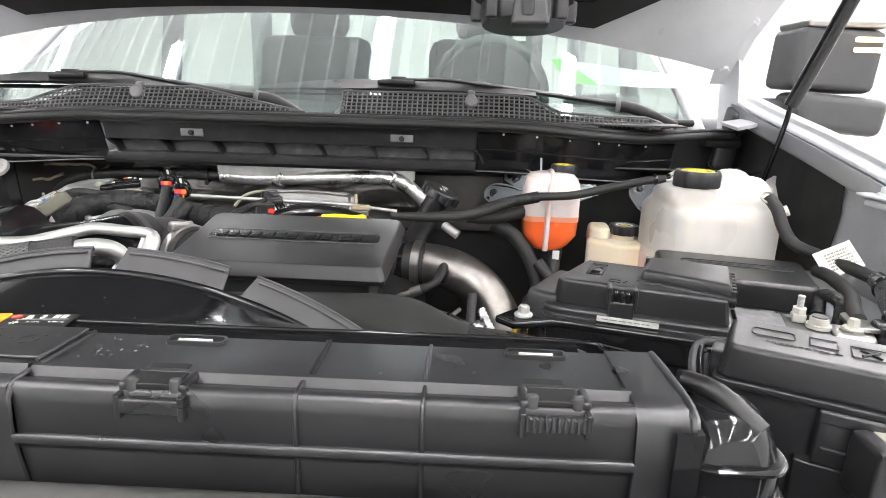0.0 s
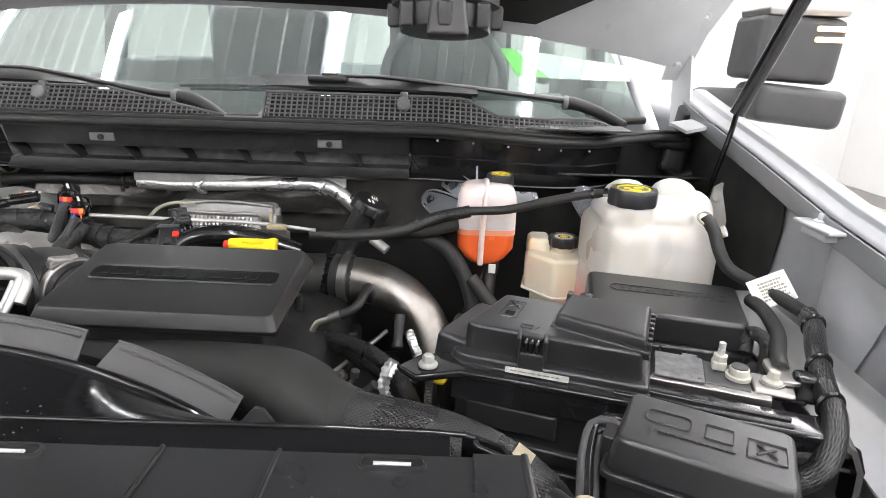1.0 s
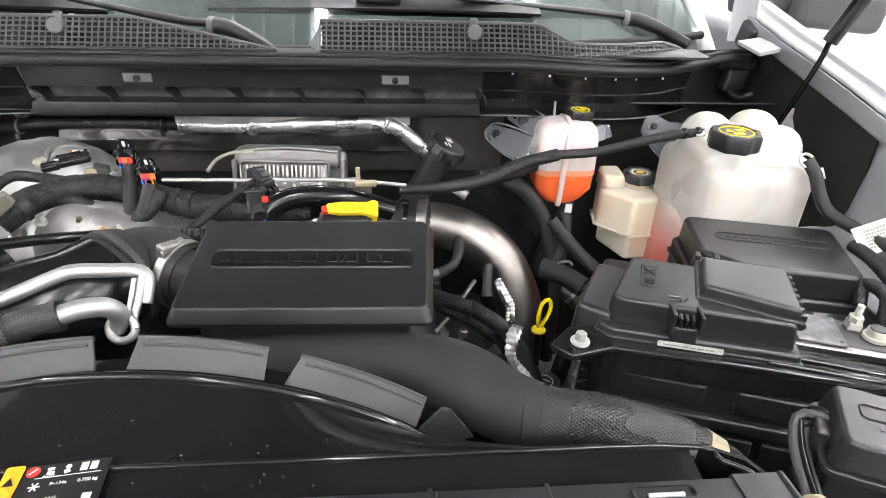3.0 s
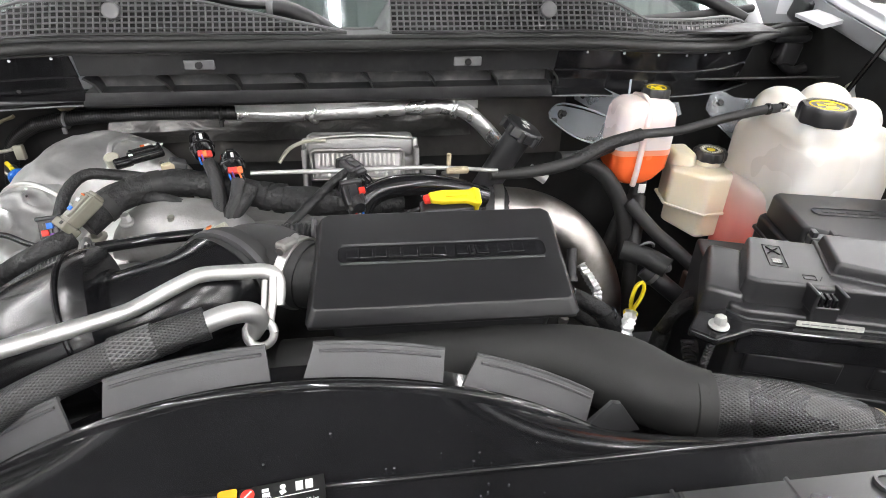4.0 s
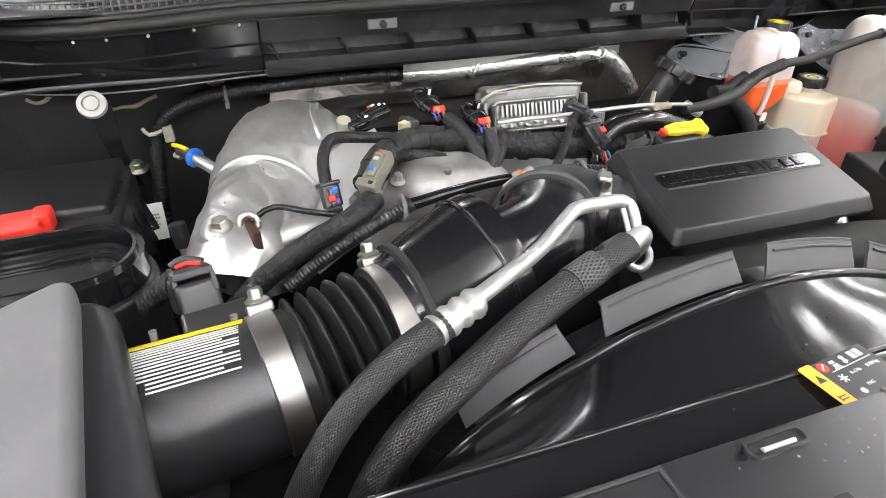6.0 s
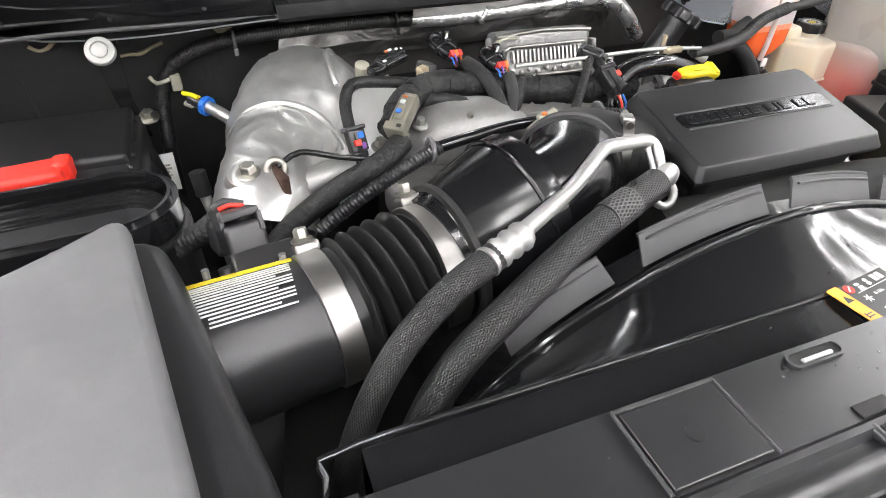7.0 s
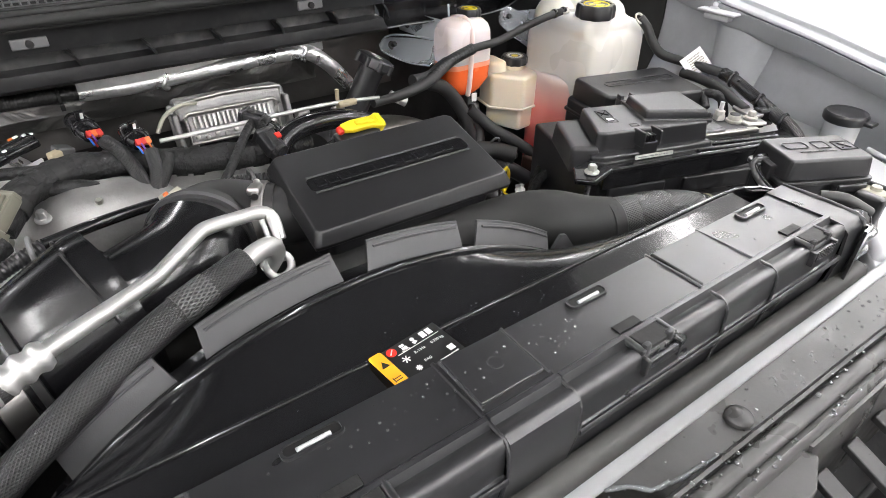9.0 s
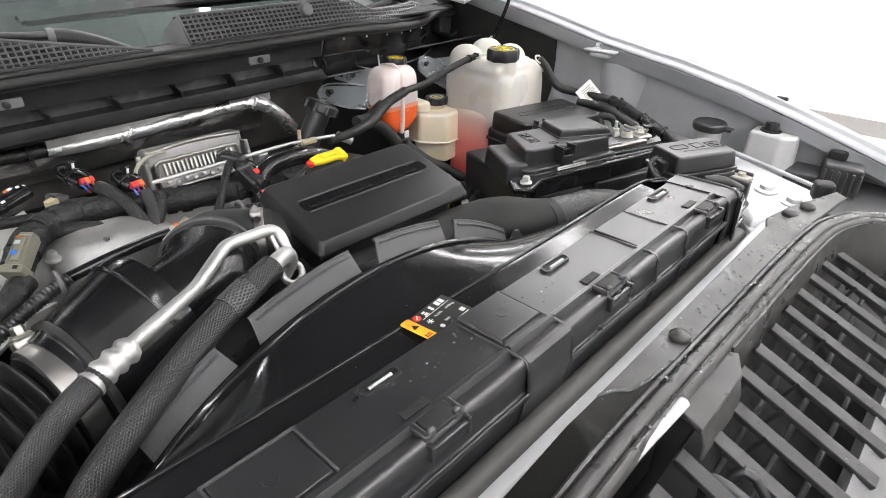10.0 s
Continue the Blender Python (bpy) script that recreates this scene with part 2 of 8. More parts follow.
# ---- mesh helpers ----
def finish(bm, name, material, sharp=35):
    bmesh.ops.recalc_face_normals(bm, faces=bm.faces)
    lim = radians(sharp)
    for f in bm.faces:
        f.smooth = True
    for e in bm.edges:
        e.smooth = len(e.link_faces) == 2 and e.calc_face_angle(0) < lim
    # flat faces keep their own normal against narrow rounded edges
    bm.normal_update()
    normals, lim = [], math.cos(radians(max(sharp, 46)))
    area = {f: f.calc_area() for f in bm.faces}
    for f in bm.faces:
        fn = f.normal
        for v in f.verts:
            t = Vector((0, 0, 0))
            for g in v.link_faces:
                if g.normal.dot(fn) > lim:
                    t += g.normal * area[g]
            normals.append(t.normalized() if t.length > 1e-12 else fn.copy())
    me = bpy.data.meshes.new(name)
    bm.to_mesh(me)
    bm.free()
    if normals:
        me.normals_split_custom_set(normals)
    me.materials.append(material)
    return me


def thing(name, base, label, category, group="", kind=""):
    ob = new(name)
    ob.empty_display_size = 0.02
    ob.location = base
    return tagged(ob, label, category, group, kind)


def part(name, bm, material, parent=None, label="", sharp=35):
    ob = new(name, finish(bm, name, material, sharp))
    if parent is not None:
        ob.parent = parent
        ob.matrix_parent_inverse = Matrix.Translation(-parent.location) if parent.type == "EMPTY" else Matrix()
    return tagged(ob, label)


def single(name, bm, material, label, category, group="", kind="", sharp=35):
    return tagged(part(name, bm, material, None, "", sharp), label, category, group, kind)


def rot(rx=0, ry=0, rz=0):
    return Euler([radians(a) for a in (rx, ry, rz)]).to_matrix().to_4x4()


def rbox(c, s, r=0.004, turn=(0, 0, 0), seg=2, taper=(1, 1)):
    """A box round c with rounded edges; taper: how wide its top is against its base."""
    bm = bmesh.new()
    bmesh.ops.create_cube(bm, size=1)
    for v in bm.verts:
        k = taper if v.co.z > 0 else (1, 1)
        v.co = Vector((v.co.x * s[0] * k[0], v.co.y * s[1] * k[1], v.co.z * s[2]))
    if r:
        bmesh.ops.bevel(bm, geom=bm.edges[:], offset=min(r, 0.49 * min(s)), segments=seg, profile=0.5, affect="EDGES")
    bmesh.ops.transform(bm, matrix=Matrix.Translation(c) @ rot(*turn), verts=bm.verts)
    return bm


def prism(pts, z0, z1, r=0.003, m=None, seg=2, top=1.0):
    """An upright solid over a plan outline, with rounded edges; top: how large its upper face is."""
    bm = bmesh.new()
    cx, cy = sum(p[0] for p in pts) / len(pts), sum(p[1] for p in pts) / len(pts)
    lo = [bm.verts.new((x, y, z0)) for x, y in pts]
    hi = [bm.verts.new((cx + (x - cx) * top, cy + (y - cy) * top, z1)) for x, y in pts]
    n = len(pts)
    bm.faces.new(lo)
    bm.faces.new(hi)
    for i in range(n):
        bm.faces.new((lo[i], lo[(i + 1) % n], hi[(i + 1) % n], hi[i]))
    bmesh.ops.recalc_face_normals(bm, faces=bm.faces)
    if r:
        bmesh.ops.bevel(bm, geom=bm.edges[:], offset=r, segments=seg, profile=0.5, affect="EDGES")
    if m is not None:
        bmesh.ops.transform(bm, matrix=m, verts=bm.verts)
    return bm


def rounded(w, d, r, n=5):
    """A rounded rectangle's outline round the origin."""
    out = []
    for sx, sy, a in ((1, 1, 0), (-1, 1, 90), (-1, -1, 180), (1, -1, 270)):
        for i in range(n + 1):
            t = radians(a + 90 * i / n)
            out.append((sx * (w / 2 - r) + r * math.cos(t), sy * (d / 2 - r) + r * math.sin(t)))
    return out


def spline(pts, step=0.008):
    """Points evenly along a smooth curve through pts."""
    p = [Vector(q) for q in pts]
    p = [2 * p[0] - p[1]] + p + [2 * p[-1] - p[-2]]
    out = []
    for i in range(1, len(p) - 2):
        k = max(2, int((p[i + 1] - p[i]).length / step))
        for j in range(k):
            t = j / k
            out.append(0.5 * (2 * p[i] + (p[i + 1] - p[i - 1]) * t + (2 * p[i - 1] - 5 * p[i] + 4 * p[i + 1] - p[i + 2]) * t * t
                              + (3 * p[i] - p[i - 1] - 3 * p[i + 1] + p[i + 2]) * t ** 3))
    out.append(p[-2].copy())
    return out


def tube(pts, r, n=14, step=0.008, ridge=0.0, pitch=0.006, squash=1.0, wobble=0.0, straight=False):
    """A round tube along a smooth curve; r: one radius or one at each end or a function of 0..1; ridge: depth of rings."""
    c = [Vector(q) for q in pts] if straight else spline(pts, step)
    bm = bmesh.new()
    uv = bm.loops.layers.uv.new("UVMap")
    lens = [0.0]
    for a, b in zip(c, c[1:]):
        lens.append(lens[-1] + (b - a).length)
    tot = lens[-1]
    t0 = (c[1] - c[0]).normalized()
    up = Vector((0, 0, 1)) if abs(t0.z) < 0.9 else Vector((0, 1, 0))
    side = t0.cross(up).normalized()
    rings = []
    for i, q in enumerate(c):
        t = ((c[i + 1] if i + 1 < len(c) else q) - (c[i - 1] if i else q)).normalized()
        side = (side - t * side.dot(t)).normalized()
        nor = side.cross(t)
        s = lens[i] / tot
        k = r(s) if callable(r) else (r[0] + (r[1] - r[0]) * s if isinstance(r, (tuple, list)) else r)
        if ridge:
            k += ridge * math.cos(2 * math.pi * lens[i] / pitch)
        ring = []
        for j in range(n):
            a = 2 * math.pi * j / n
            kk = k
            if wobble:
                kk += wobble * noise.noise(Vector((math.cos(a) * 2, math.sin(a) * 2, lens[i] * 40)))
            ring.append(bm.verts.new(q + side * (kk * math.cos(a)) + nor * (kk * squash * math.sin(a))))
        rings.append(ring)
    rr = (r(0.5) if callable(r) else (sum(r) / len(r) if isinstance(r, (tuple, list)) else r)) * 2 * math.pi
    for i in range(len(rings) - 1):
        for j in range(n):
            f = bm.faces.new((rings[i][j], rings[i][(j + 1) % n], rings[i + 1][(j + 1) % n], rings[i + 1][j]))
            for lp, (u, v) in zip(f.loops, ((j, i), (j + 1, i), (j + 1, i + 1), (j, i + 1))):
                lp[uv].uv = (u / n, lens[v] / rr)
    bm.faces.new(rings[0])
    bm.faces.new(rings[-1])
    return bm


def lathe(profile, m, n=24):
    """A solid turned round z from (radius, height) pairs, then placed by m."""
    bm = bmesh.new()
    rings = [[bm.verts.new((r * math.cos(2 * math.pi * j / n), r * math.sin(2 * math.pi * j / n), z)) for j in range(n)] for r, z in profile]
    for a, b in zip(rings, rings[1:]):
        for j in range(n):
            bm.faces.new((a[j], a[(j + 1) % n], b[(j + 1) % n], b[j]))
    bm.faces.new(rings[0])
    bm.faces.new(rings[-1])
    bmesh.ops.transform(bm, matrix=m, verts=bm.verts)
    return bm


def at(c, turn=(0, 0, 0)):
    return Matrix.Translation(c) @ rot(*turn)


def along(a, b):
    """The placing that takes z from a towards b."""
    d = Vector(b) - Vector(a)
    return Matrix.Translation(a) @ d.to_track_quat("Z", "Y").to_matrix().to_4x4()


def join(*bms):
    """Several meshes of one part in one."""
    out = bmesh.new()
    for b in bms:
        me = bpy.data.meshes.new("tmp")
        b.to_mesh(me)
        b.free()
        out.from_mesh(me)
        bpy.data.meshes.remove(me)
    return out


def sheet(grid, thick=0.002):
    """A sheet through a grid of points, given a thickness."""
    bm = bmesh.new()
    v = [[bm.verts.new(p) for p in row] for row in grid]
    for i in range(len(v) - 1):
        for j in range(len(v[0]) - 1):
            bm.faces.new((v[i][j], v[i][j + 1], v[i + 1][j + 1], v[i + 1][j]))
    bmesh.ops.recalc_face_normals(bm, faces=bm.faces)
    bmesh.ops.solidify(bm, geom=bm.faces[:], thickness=thick)
    return bm


def plate3(pts, thick=0.004):
    """A flat moulded plate with a free outline in space."""
    bm = bmesh.new()
    f = bm.faces.new([bm.verts.new(p) for p in pts])
    bmesh.ops.triangulate(bm, faces=[f])
    bmesh.ops.recalc_face_normals(bm, faces=bm.faces)
    bmesh.ops.solidify(bm, geom=bm.faces[:], thickness=thick)
    return bm


def loft(c, sections, n=5):
    """A moulded body: rounded rectangles (height, width, depth, corner) one over another round c."""
    bm = bmesh.new()
    rings = [[bm.verts.new((c[0] + x, c[1] + y, z)) for x, y in rounded(w, d, r, n)] for z, w, d, r in sections]
    for a, b in zip(rings, rings[1:]):
        for j in range(len(a)):
            bm.faces.new((a[j], a[(j + 1) % len(a)], b[(j + 1) % len(a)], b[j]))
    bm.faces.new(rings[0])
    bm.faces.new(rings[-1])
    return bm


def moulded(name, bm, material, parent, label="", voxel=0.004, rounds=8):
    """Overlapping shapes fused into one soft blow-moulded skin."""
    ob = part(name, bm, material, parent, label)
    m = ob.modifiers.new("fuse", "REMESH")
    m.mode, m.voxel_size, m.use_smooth_shade = "VOXEL", voxel, True
    q = ob.modifiers.new("soften", "SMOOTH")
    q.factor, q.iterations = 0.5, rounds
    return ob


def outline(m, pts, r=0.0005):
    """A raised moulded line on the plane m through flat points."""
    return tube([m @ Vector((x, y, 0.0003)) for x, y in pts], r, 5, straight=True)


def bent(name_pts, lo, hi, axis="x", thick=0.003):
    """A folded strip: an outline in a plane, drawn out along an axis from lo to hi."""
    def at3(p, k):
        return (k, p[0], p[1]) if axis == "x" else (p[0], k, p[1])
    n = 12
    return sheet([[at3(p, lo + (hi - lo) * i / n) for p in name_pts] for i in range(n + 1)], thick)


def bolt(c, r=0.008, up=(0, 0, 1), parent=None, name="bolt", label="zinc plated hex bolt", m=None):
    mm = along(c, Vector(c) + Vector(up))
    bm = join(lathe([(r * 1.55, 0), (r * 1.6, 0.002), (r * 1.2, 0.004)], mm, 18), lathe([(r, 0.003), (r, 0.010), (r * 0.8, 0.012)], mm, 6))
    return part(name, bm, m or BOLT, parent, label, 25)


def bars(m, w, h, rows, seed, fill=0.75, z=0.0004):
    """Unreadable small print: rows of little bars on a plane w by h."""
    rnd = random.Random(seed)
    out = []
    for i in range(rows):
        y = h / 2 - h * (i + 0.5) / rows
        x = -w / 2
        while x < w / 2 * rnd.uniform(0.5, 1.0):
            k = min(w * rnd.uniform(0.04, 0.16), w / 2 - x)
            if k < w * 0.02:
                break
            b = rbox((x + k / 2, y, z), (k, h / rows * fill * 0.7, 0.0004), 0)
            bmesh.ops.transform(b, matrix=m, verts=b.verts)
            out.append(b)
            x += k + w * 0.025
    return join(*out)


# ---- workshop ----
def box_wall(name, lo, hi, material, label, category):
    c = [(a + b) / 2 for a, b in zip(lo, hi)]
    return single(name, rbox(c, [b - a for a, b in zip(lo, hi)], 0), material, label, category, kind="structure")


CX = -0.315
box_wall("floor", (-6.2, -5.2, -0.1), (5.6, 8.2, 0), FLOOR, "grey sealed concrete workshop floor", "floor")
box_wall("wall_north", (-6.2, 8.0, 0), (5.6, 8.2, 4.2), WALL, "white painted workshop wall behind the truck", "wall")
box_wall("wall_south", (-6.2, -5.2, 0), (5.6, -5.0, 4.2), WALL, "white painted workshop wall before the truck", "wall")
box_wall("wall_west", (-6.2, -5.0, 0), (-6.0, 8.0, 4.2), WALL, "white painted workshop side wall", "wall")
box_wall("wall_east", (5.4, -5.0, 0), (5.6, 8.0, 4.2), WALL, "white painted workshop side wall", "wall")
box_wall("baseboard", (5.375, -5.0, 0), (5.4, 8.0, 0.13), BASEB, "dull grey painted baseboard", "baseboard")
# ribbed sheet ceiling
ribs = []
for i in range(57):
    x = -6.0 + 0.2 * i
    ribs += [(x, 3.60), (x + 0.15, 3.60), (x + 0.16, 3.57), (x + 0.19, 3.57)]
single("ceiling", sheet([[(x, -5.2, z) for x, z in ribs], [(x, 8.2, z) for x, z in ribs]], 0.02), WALL,
       "white ribbed metal sheet ceiling", "ceiling", kind="structure")
for x in (-3.9, -2.15, -0.4, 1.05, 2.8, 4.4):
    for y0 in (-4.4, -0.6, 3.4):
        lamp = thing("ceiling_lamp", (x, y0 + 1.7, 3.52), "long white strip lamp on the workshop ceiling", "ceiling lamp", "strip lamps on the ceiling")
        part("housing", rbox((x, y0 + 1.7, 3.535), (0.16, 3.4, 0.05), 0.01), WHITEPAINT, lamp)
        part("diffuser", rbox((x, y0 + 1.7, 3.495), (0.075, 3.36, 0.03), 0.01), LEDS, lamp, "lit milky diffuser")

# ---- truck body ----
truck = thing("pickup_truck", (CX, 1.6, 0), "silver white pickup truck with its hood raised", "truck")
FZ = [(1.34, 1.520), (1.2, 1.490), (1.0, 1.452), (0.8, 1.410), (0.63, 1.384), (0.5, 1.358), (0.4, 1.332), (0.3, 1.304), (0.2, 1.275), (0.05, 1.22)]


def mx(x):
    return 2 * CX - x


for side in (1, -1):
    f = (lambda x: x) if side > 0 else mx
    rows = []
    for y, z in FZ:
        taper = max(0.0, 0.5 - y) * 0.25
        rows.append([(f(0.5445), y, z + 0.003), (f(0.5460), y, z + 0.0062), (f(0.5500), y, z + 0.0078), (f(0.5660), y, z + 0.0092), (f(0.5690), y, z + 0.0102), (f(0.5715), y, z + 0.0150), (f(0.5740), y, z + 0.0162), (f(0.584), y, z + 0.0170), (f(0.596), y, z + 0.0155),
                     (f(0.604), y, z + 0.0075), (f(0.609 - taper * 0.1), y, z - 0.010), (f(0.622 - taper * 0.3), y, z - 0.08), (f(0.680 - taper), y, z - 0.3), (f(0.71 - taper), y, z - 0.75)])
    part("fender", sheet(rows, 0.003), PAINT, truck, "silver white painted fender")
    part("fender_flange", sheet([[(f(0.5440), y, z + 0.001), (f(0.5440), y, z - 0.022), (f(0.552), y, z - 0.03)] for y, z in FZ], 0.003), PAINT, truck)
    part("inner_fender", sheet([[(f(0.575), y, z - 0.012), (f(0.580), y, z - 0.08), (f(0.572), y, z - 0.16), (f(0.53), y, 1.19), (f(0.50), y, 1.10), (f(0.50), y, 0.7)] for y, z in FZ if y > 0.28], 0.003), BAYPAINT, truck, "grey painted inner fender panel")
    # door and cab side behind the fender
    part("door", join(rbox((f(0.665), 2.0, 1.08), (0.09, 1.25, 0.80), 0.03), rbox((f(0.62), 2.28, 1.93), (0.05, 0.7, 0.05), 0.02)), PAINT, truck, "silver white front door")
    part("roof_pillar", tube([(f(0.53), 1.36, 1.40), (f(0.50), 1.47, 1.52), (f(0.465), 1.77, 1.75), (f(0.40), 2.14, 1.97)], 0.016, 10), DIMPAINT, truck)
part("roof", rbox((CX, 2.95, 2.0), (1.5, 1.75, 0.06), 0.03), PAINT, truck)
part("rear_wall", join(rbox((CX, 3.8, 1.05), (1.5, 0.05, 0.7), 0.01), rbox((CX - 0.70, 3.8, 1.7), (0.10, 0.05, 0.6), 0.01), rbox((CX + 0.70, 3.8, 1.7), (0.10, 0.05, 0.6), 0.01)), SEAT, truck)
part("dashboard", sheet([[(CX - 0.72 + 1.44 * i / 12, 1.30 + 0.16 * ((i - 6) / 6) ** 2 + dy, z) for dy, z in ((0, 1.44), (0.15, 1.475), (0.45, 1.49), (0.6, 1.45), (0.62, 1.2), (0.62, 0.9))] for i in range(13)], 0.01), DASH, truck, "dark soft dashboard")
for x in (CX - 0.38, CX + 0.38):
    st = part("seat", join(rbox((x, 2.75, 1.45), (0.5, 0.16, 0.62), 0.06, (-12, 0, 0)), rbox((x, 2.45, 1.14), (0.5, 0.55, 0.16), 0.06)), SEAT, truck, "dark cloth front seat")
    part("headrest", rbox((x, 2.86, 1.85), (0.27, 0.11, 0.19), 0.05), SEAT, st)
wheel = part("steering_wheel", tube([(mx(-0.69) + 0.0 + 0.19 * math.cos(a), 2.05 - 0.05 * math.sin(a), 1.50 + 0.19 * math.sin(a)) for a in [2 * math.pi * i / 16 for i in range(17)]], 0.016, 8), SEAT, truck)


def glass_at(i, v):
    d = (i - 8) / 8
    y = 1.155 + 0.21 * d * d + v * 0.82
    x = CX + d * (0.80 - 0.14 * v)
    return (x, y, 1.472 + 0.50 * v + 0.02 * math.sin(math.pi * v))


pane = part("windshield", sheet([[glass_at(i, v / 8) for v in range(9)] for i in range(17)], 0.005), GLASS, truck, "green tinted windshield")
pane.visible_shadow = False
part("windshield_frame", join(tube([glass_at(i, -0.005) for i in range(17)], 0.008, 8), tube([glass_at(i, 1.0) for i in range(17)], 0.02, 8)), RUBBER, truck)
part("inspection_sticker", sheet([[(0.189, 1.51, 1.605), (0.221, 1.42, 1.548)], [(0.218, 1.51, 1.604), (0.288, 1.42, 1.546)]], 0.001), GREEN, truck, "bright green paper behind the windshield")
part("paper", sheet([[(0.222, 1.512, 1.603), (0.292, 1.425, 1.546)], [(0.30, 1.515, 1.596), (0.38, 1.43, 1.545)], [(0.481, 1.50, 1.574), (0.47, 1.44, 1.545)]], 0.001), WHITEINK, truck, "white paper on the dashboard")

# cowl: black plastic trough under the windshield
SWEEP_X = [CX, 0.06, 0.12, 0.18, 0.25, 0.33, 0.40, 0.478, 0.55]


def cowl_at(x, y, z):
    """A point of the cowl, which sweeps back and dips towards both of its ends."""
    u = CX + abs(x - CX)
    return (x, y + float(np.interp(u, SWEEP_X, [0, 0, 0.002, 0.008, 0.027, 0.058, 0.098, 0.142, 0.162])),
            z + float(np.interp(u, SWEEP_X, [0, 0, -0.003, -0.008, -0.014, -0.018, -0.016, -0.013, -0.016])))


def cowl_run(profile, lo, hi, thick=0.003, step=0.02):
    n = max(2, int((hi - lo) / step))
    return sheet([[cowl_at(lo + (hi - lo) * i / n, y, z) for y, z in profile] for i in range(n + 1)], thick)


ENDS = (2 * CX - 0.53, 0.53)
part("cowl_lip", join(tube([cowl_at(ENDS[0] + (ENDS[1] - ENDS[0]) * i / 60, 1.092, 1.4635) for i in range(61)], 0.0075, 10, 0.03),
                      tube([cowl_at(ENDS[0] + (ENDS[1] - ENDS[0]) * i / 60, 1.1005, 1.4725) for i in range(61)], 0.0042, 8, 0.03),
                      cowl_run([(1.088, 1.456), (1.098, 1.462), (1.104, 1.4745), (1.112, 1.4755), (1.165, 1.474)], ENDS[0], 0.42)), RUBBER, truck, "black rubber hood seal along the cowl")
part("cowl_face", cowl_run([(1.098, 1.460), (1.106, 1.452), (1.112, 1.424), (1.142, 1.420), (1.142, 1.396), (1.112, 1.394), (1.106, 1.386), (1.100, 1.383), (1.104, 1.380)], -0.675, 0.012), COWL, truck, "black plastic cowl panel with a ribbed recess")
for lo, hi in ((0.015, 0.395), (2 * CX - 0.395, -0.678)):
    part("cowl_side", cowl_run([(1.098, 1.458), (1.113, 1.420), (1.1105, 1.4185), (1.123, 1.387), (1.106, 1.3835), (1.110, 1.380)], lo, hi), SATIN, truck, "shiny black cowl side panel")
    for k in (0.42, 0.75):
        x = lo + (hi - lo) * k
        part("side_clip", lathe([(0.004, 0), (0.0035, 0.003), (0.0015, 0.004)], at(cowl_at(x, 1.116, 1.404), (75, 0, 0)), 10), RUBBER, truck)
for f in ((lambda x: x), mx):
    part("corner_panel", sheet([[(f(0.385), 1.205, z), (f(0.42), 1.275, z), (f(0.62), 1.315, z)] for z in (1.455, 1.40, 1.25, 0.9)], 0.004), DARK, truck, "dark panel in the corner of the bay")
    part("corner_bracket", join(rbox((f(0.512), 1.262, 1.437), (0.075, 0.032, 0.022), 0.008), rbox((f(0.522), 1.270, 1.405), (0.045, 0.030, 0.050), 0.010, (0, 8, 0)), rbox((f(0.545), 1.290, 1.478), (0.030, 0.05, 0.05), 0.008, (20, 0, 0)), tube([(f(0.500), 1.268, 1.40), (f(0.535), 1.262, 1.372), (f(0.56), 1.258, 1.38)], 0.009, 10)), COWL, truck, "black moulded bracket at the end of the cowl")
part("cowl_strip", cowl_run([(1.1395, 1.4185), (1.1390, 1.398)], -0.672, 0.009, 0.001), COWLGREY, truck, "dull grey strip in the cowl recess")
for i in range(8):
    x = -0.668 + 0.097 * i
    part("rib", sheet([[(x, 1.100, 1.4215), (x, 1.141, 1.4205)], [(x + 0.010, 1.108, 1.410), (x + 0.008, 1.141, 1.410)], [(x + 0.016, 1.112, 1.396), (x + 0.014, 1.141, 1.396)]], 0.003), COWL, truck)
for x in (-0.51, -0.123):
    ret = part("retainer", rbox((x, 1.106, 1.436), (0.042, 0.006, 0.014), 0.002), GREYPL, truck, "grey retainer clip")
    part("pin", lathe([(0.005, 0), (0.005, 0.004), (0.003, 0.005)], at((x, 1.103, 1.436), (90, 0, 0)), 12), DARK, ret)
for x in (0.06, 0.12, 0.18, 0.235, 0.275, 0.33, -0.70, -0.755, -0.81, -0.86, -0.90):
    part("rivet", lathe([(0.0022, 0), (0.002, 0.003)], at(cowl_at(x, 1.100, 1.449), (90, 0, 0)), 8), WHITEPAINT, truck)
# Pale tube draws the bright line along the panel's lower edge
part("cowl_bead", tube([cowl_at(2 * CX - 0.41 + (0.82 - 2 * CX) * i / 40, 1.099, 1.3825) for i in range(41)], 0.0012, 6, 0.03), GREYPL, truck, "thin pale bead for the bright line on the cowl edge")
part("firewall", join(bent([(1.150, 1.392), (1.205, 1.375), (1.21, 1.2), (1.20, 0.8)], CX - 0.86, CX + 0.86)), DARK, truck, "dark firewall")
part("firewall_insulation", sheet([[(x, 1.195 + 0.006 * noise.noise(Vector((x * 9, z * 9, 0))), z) for z in (1.36, 1.34, 1.32, 1.30, 1.28, 1.25)] for x in [-0.62 + 0.03 * i for i in range(24)]], 0.003), foil_mat("dull insulation foil", (0.12, 0.115, 0.11), 0.5, 30, 0.5, 0.004), truck, "dull grey insulation on the firewall")


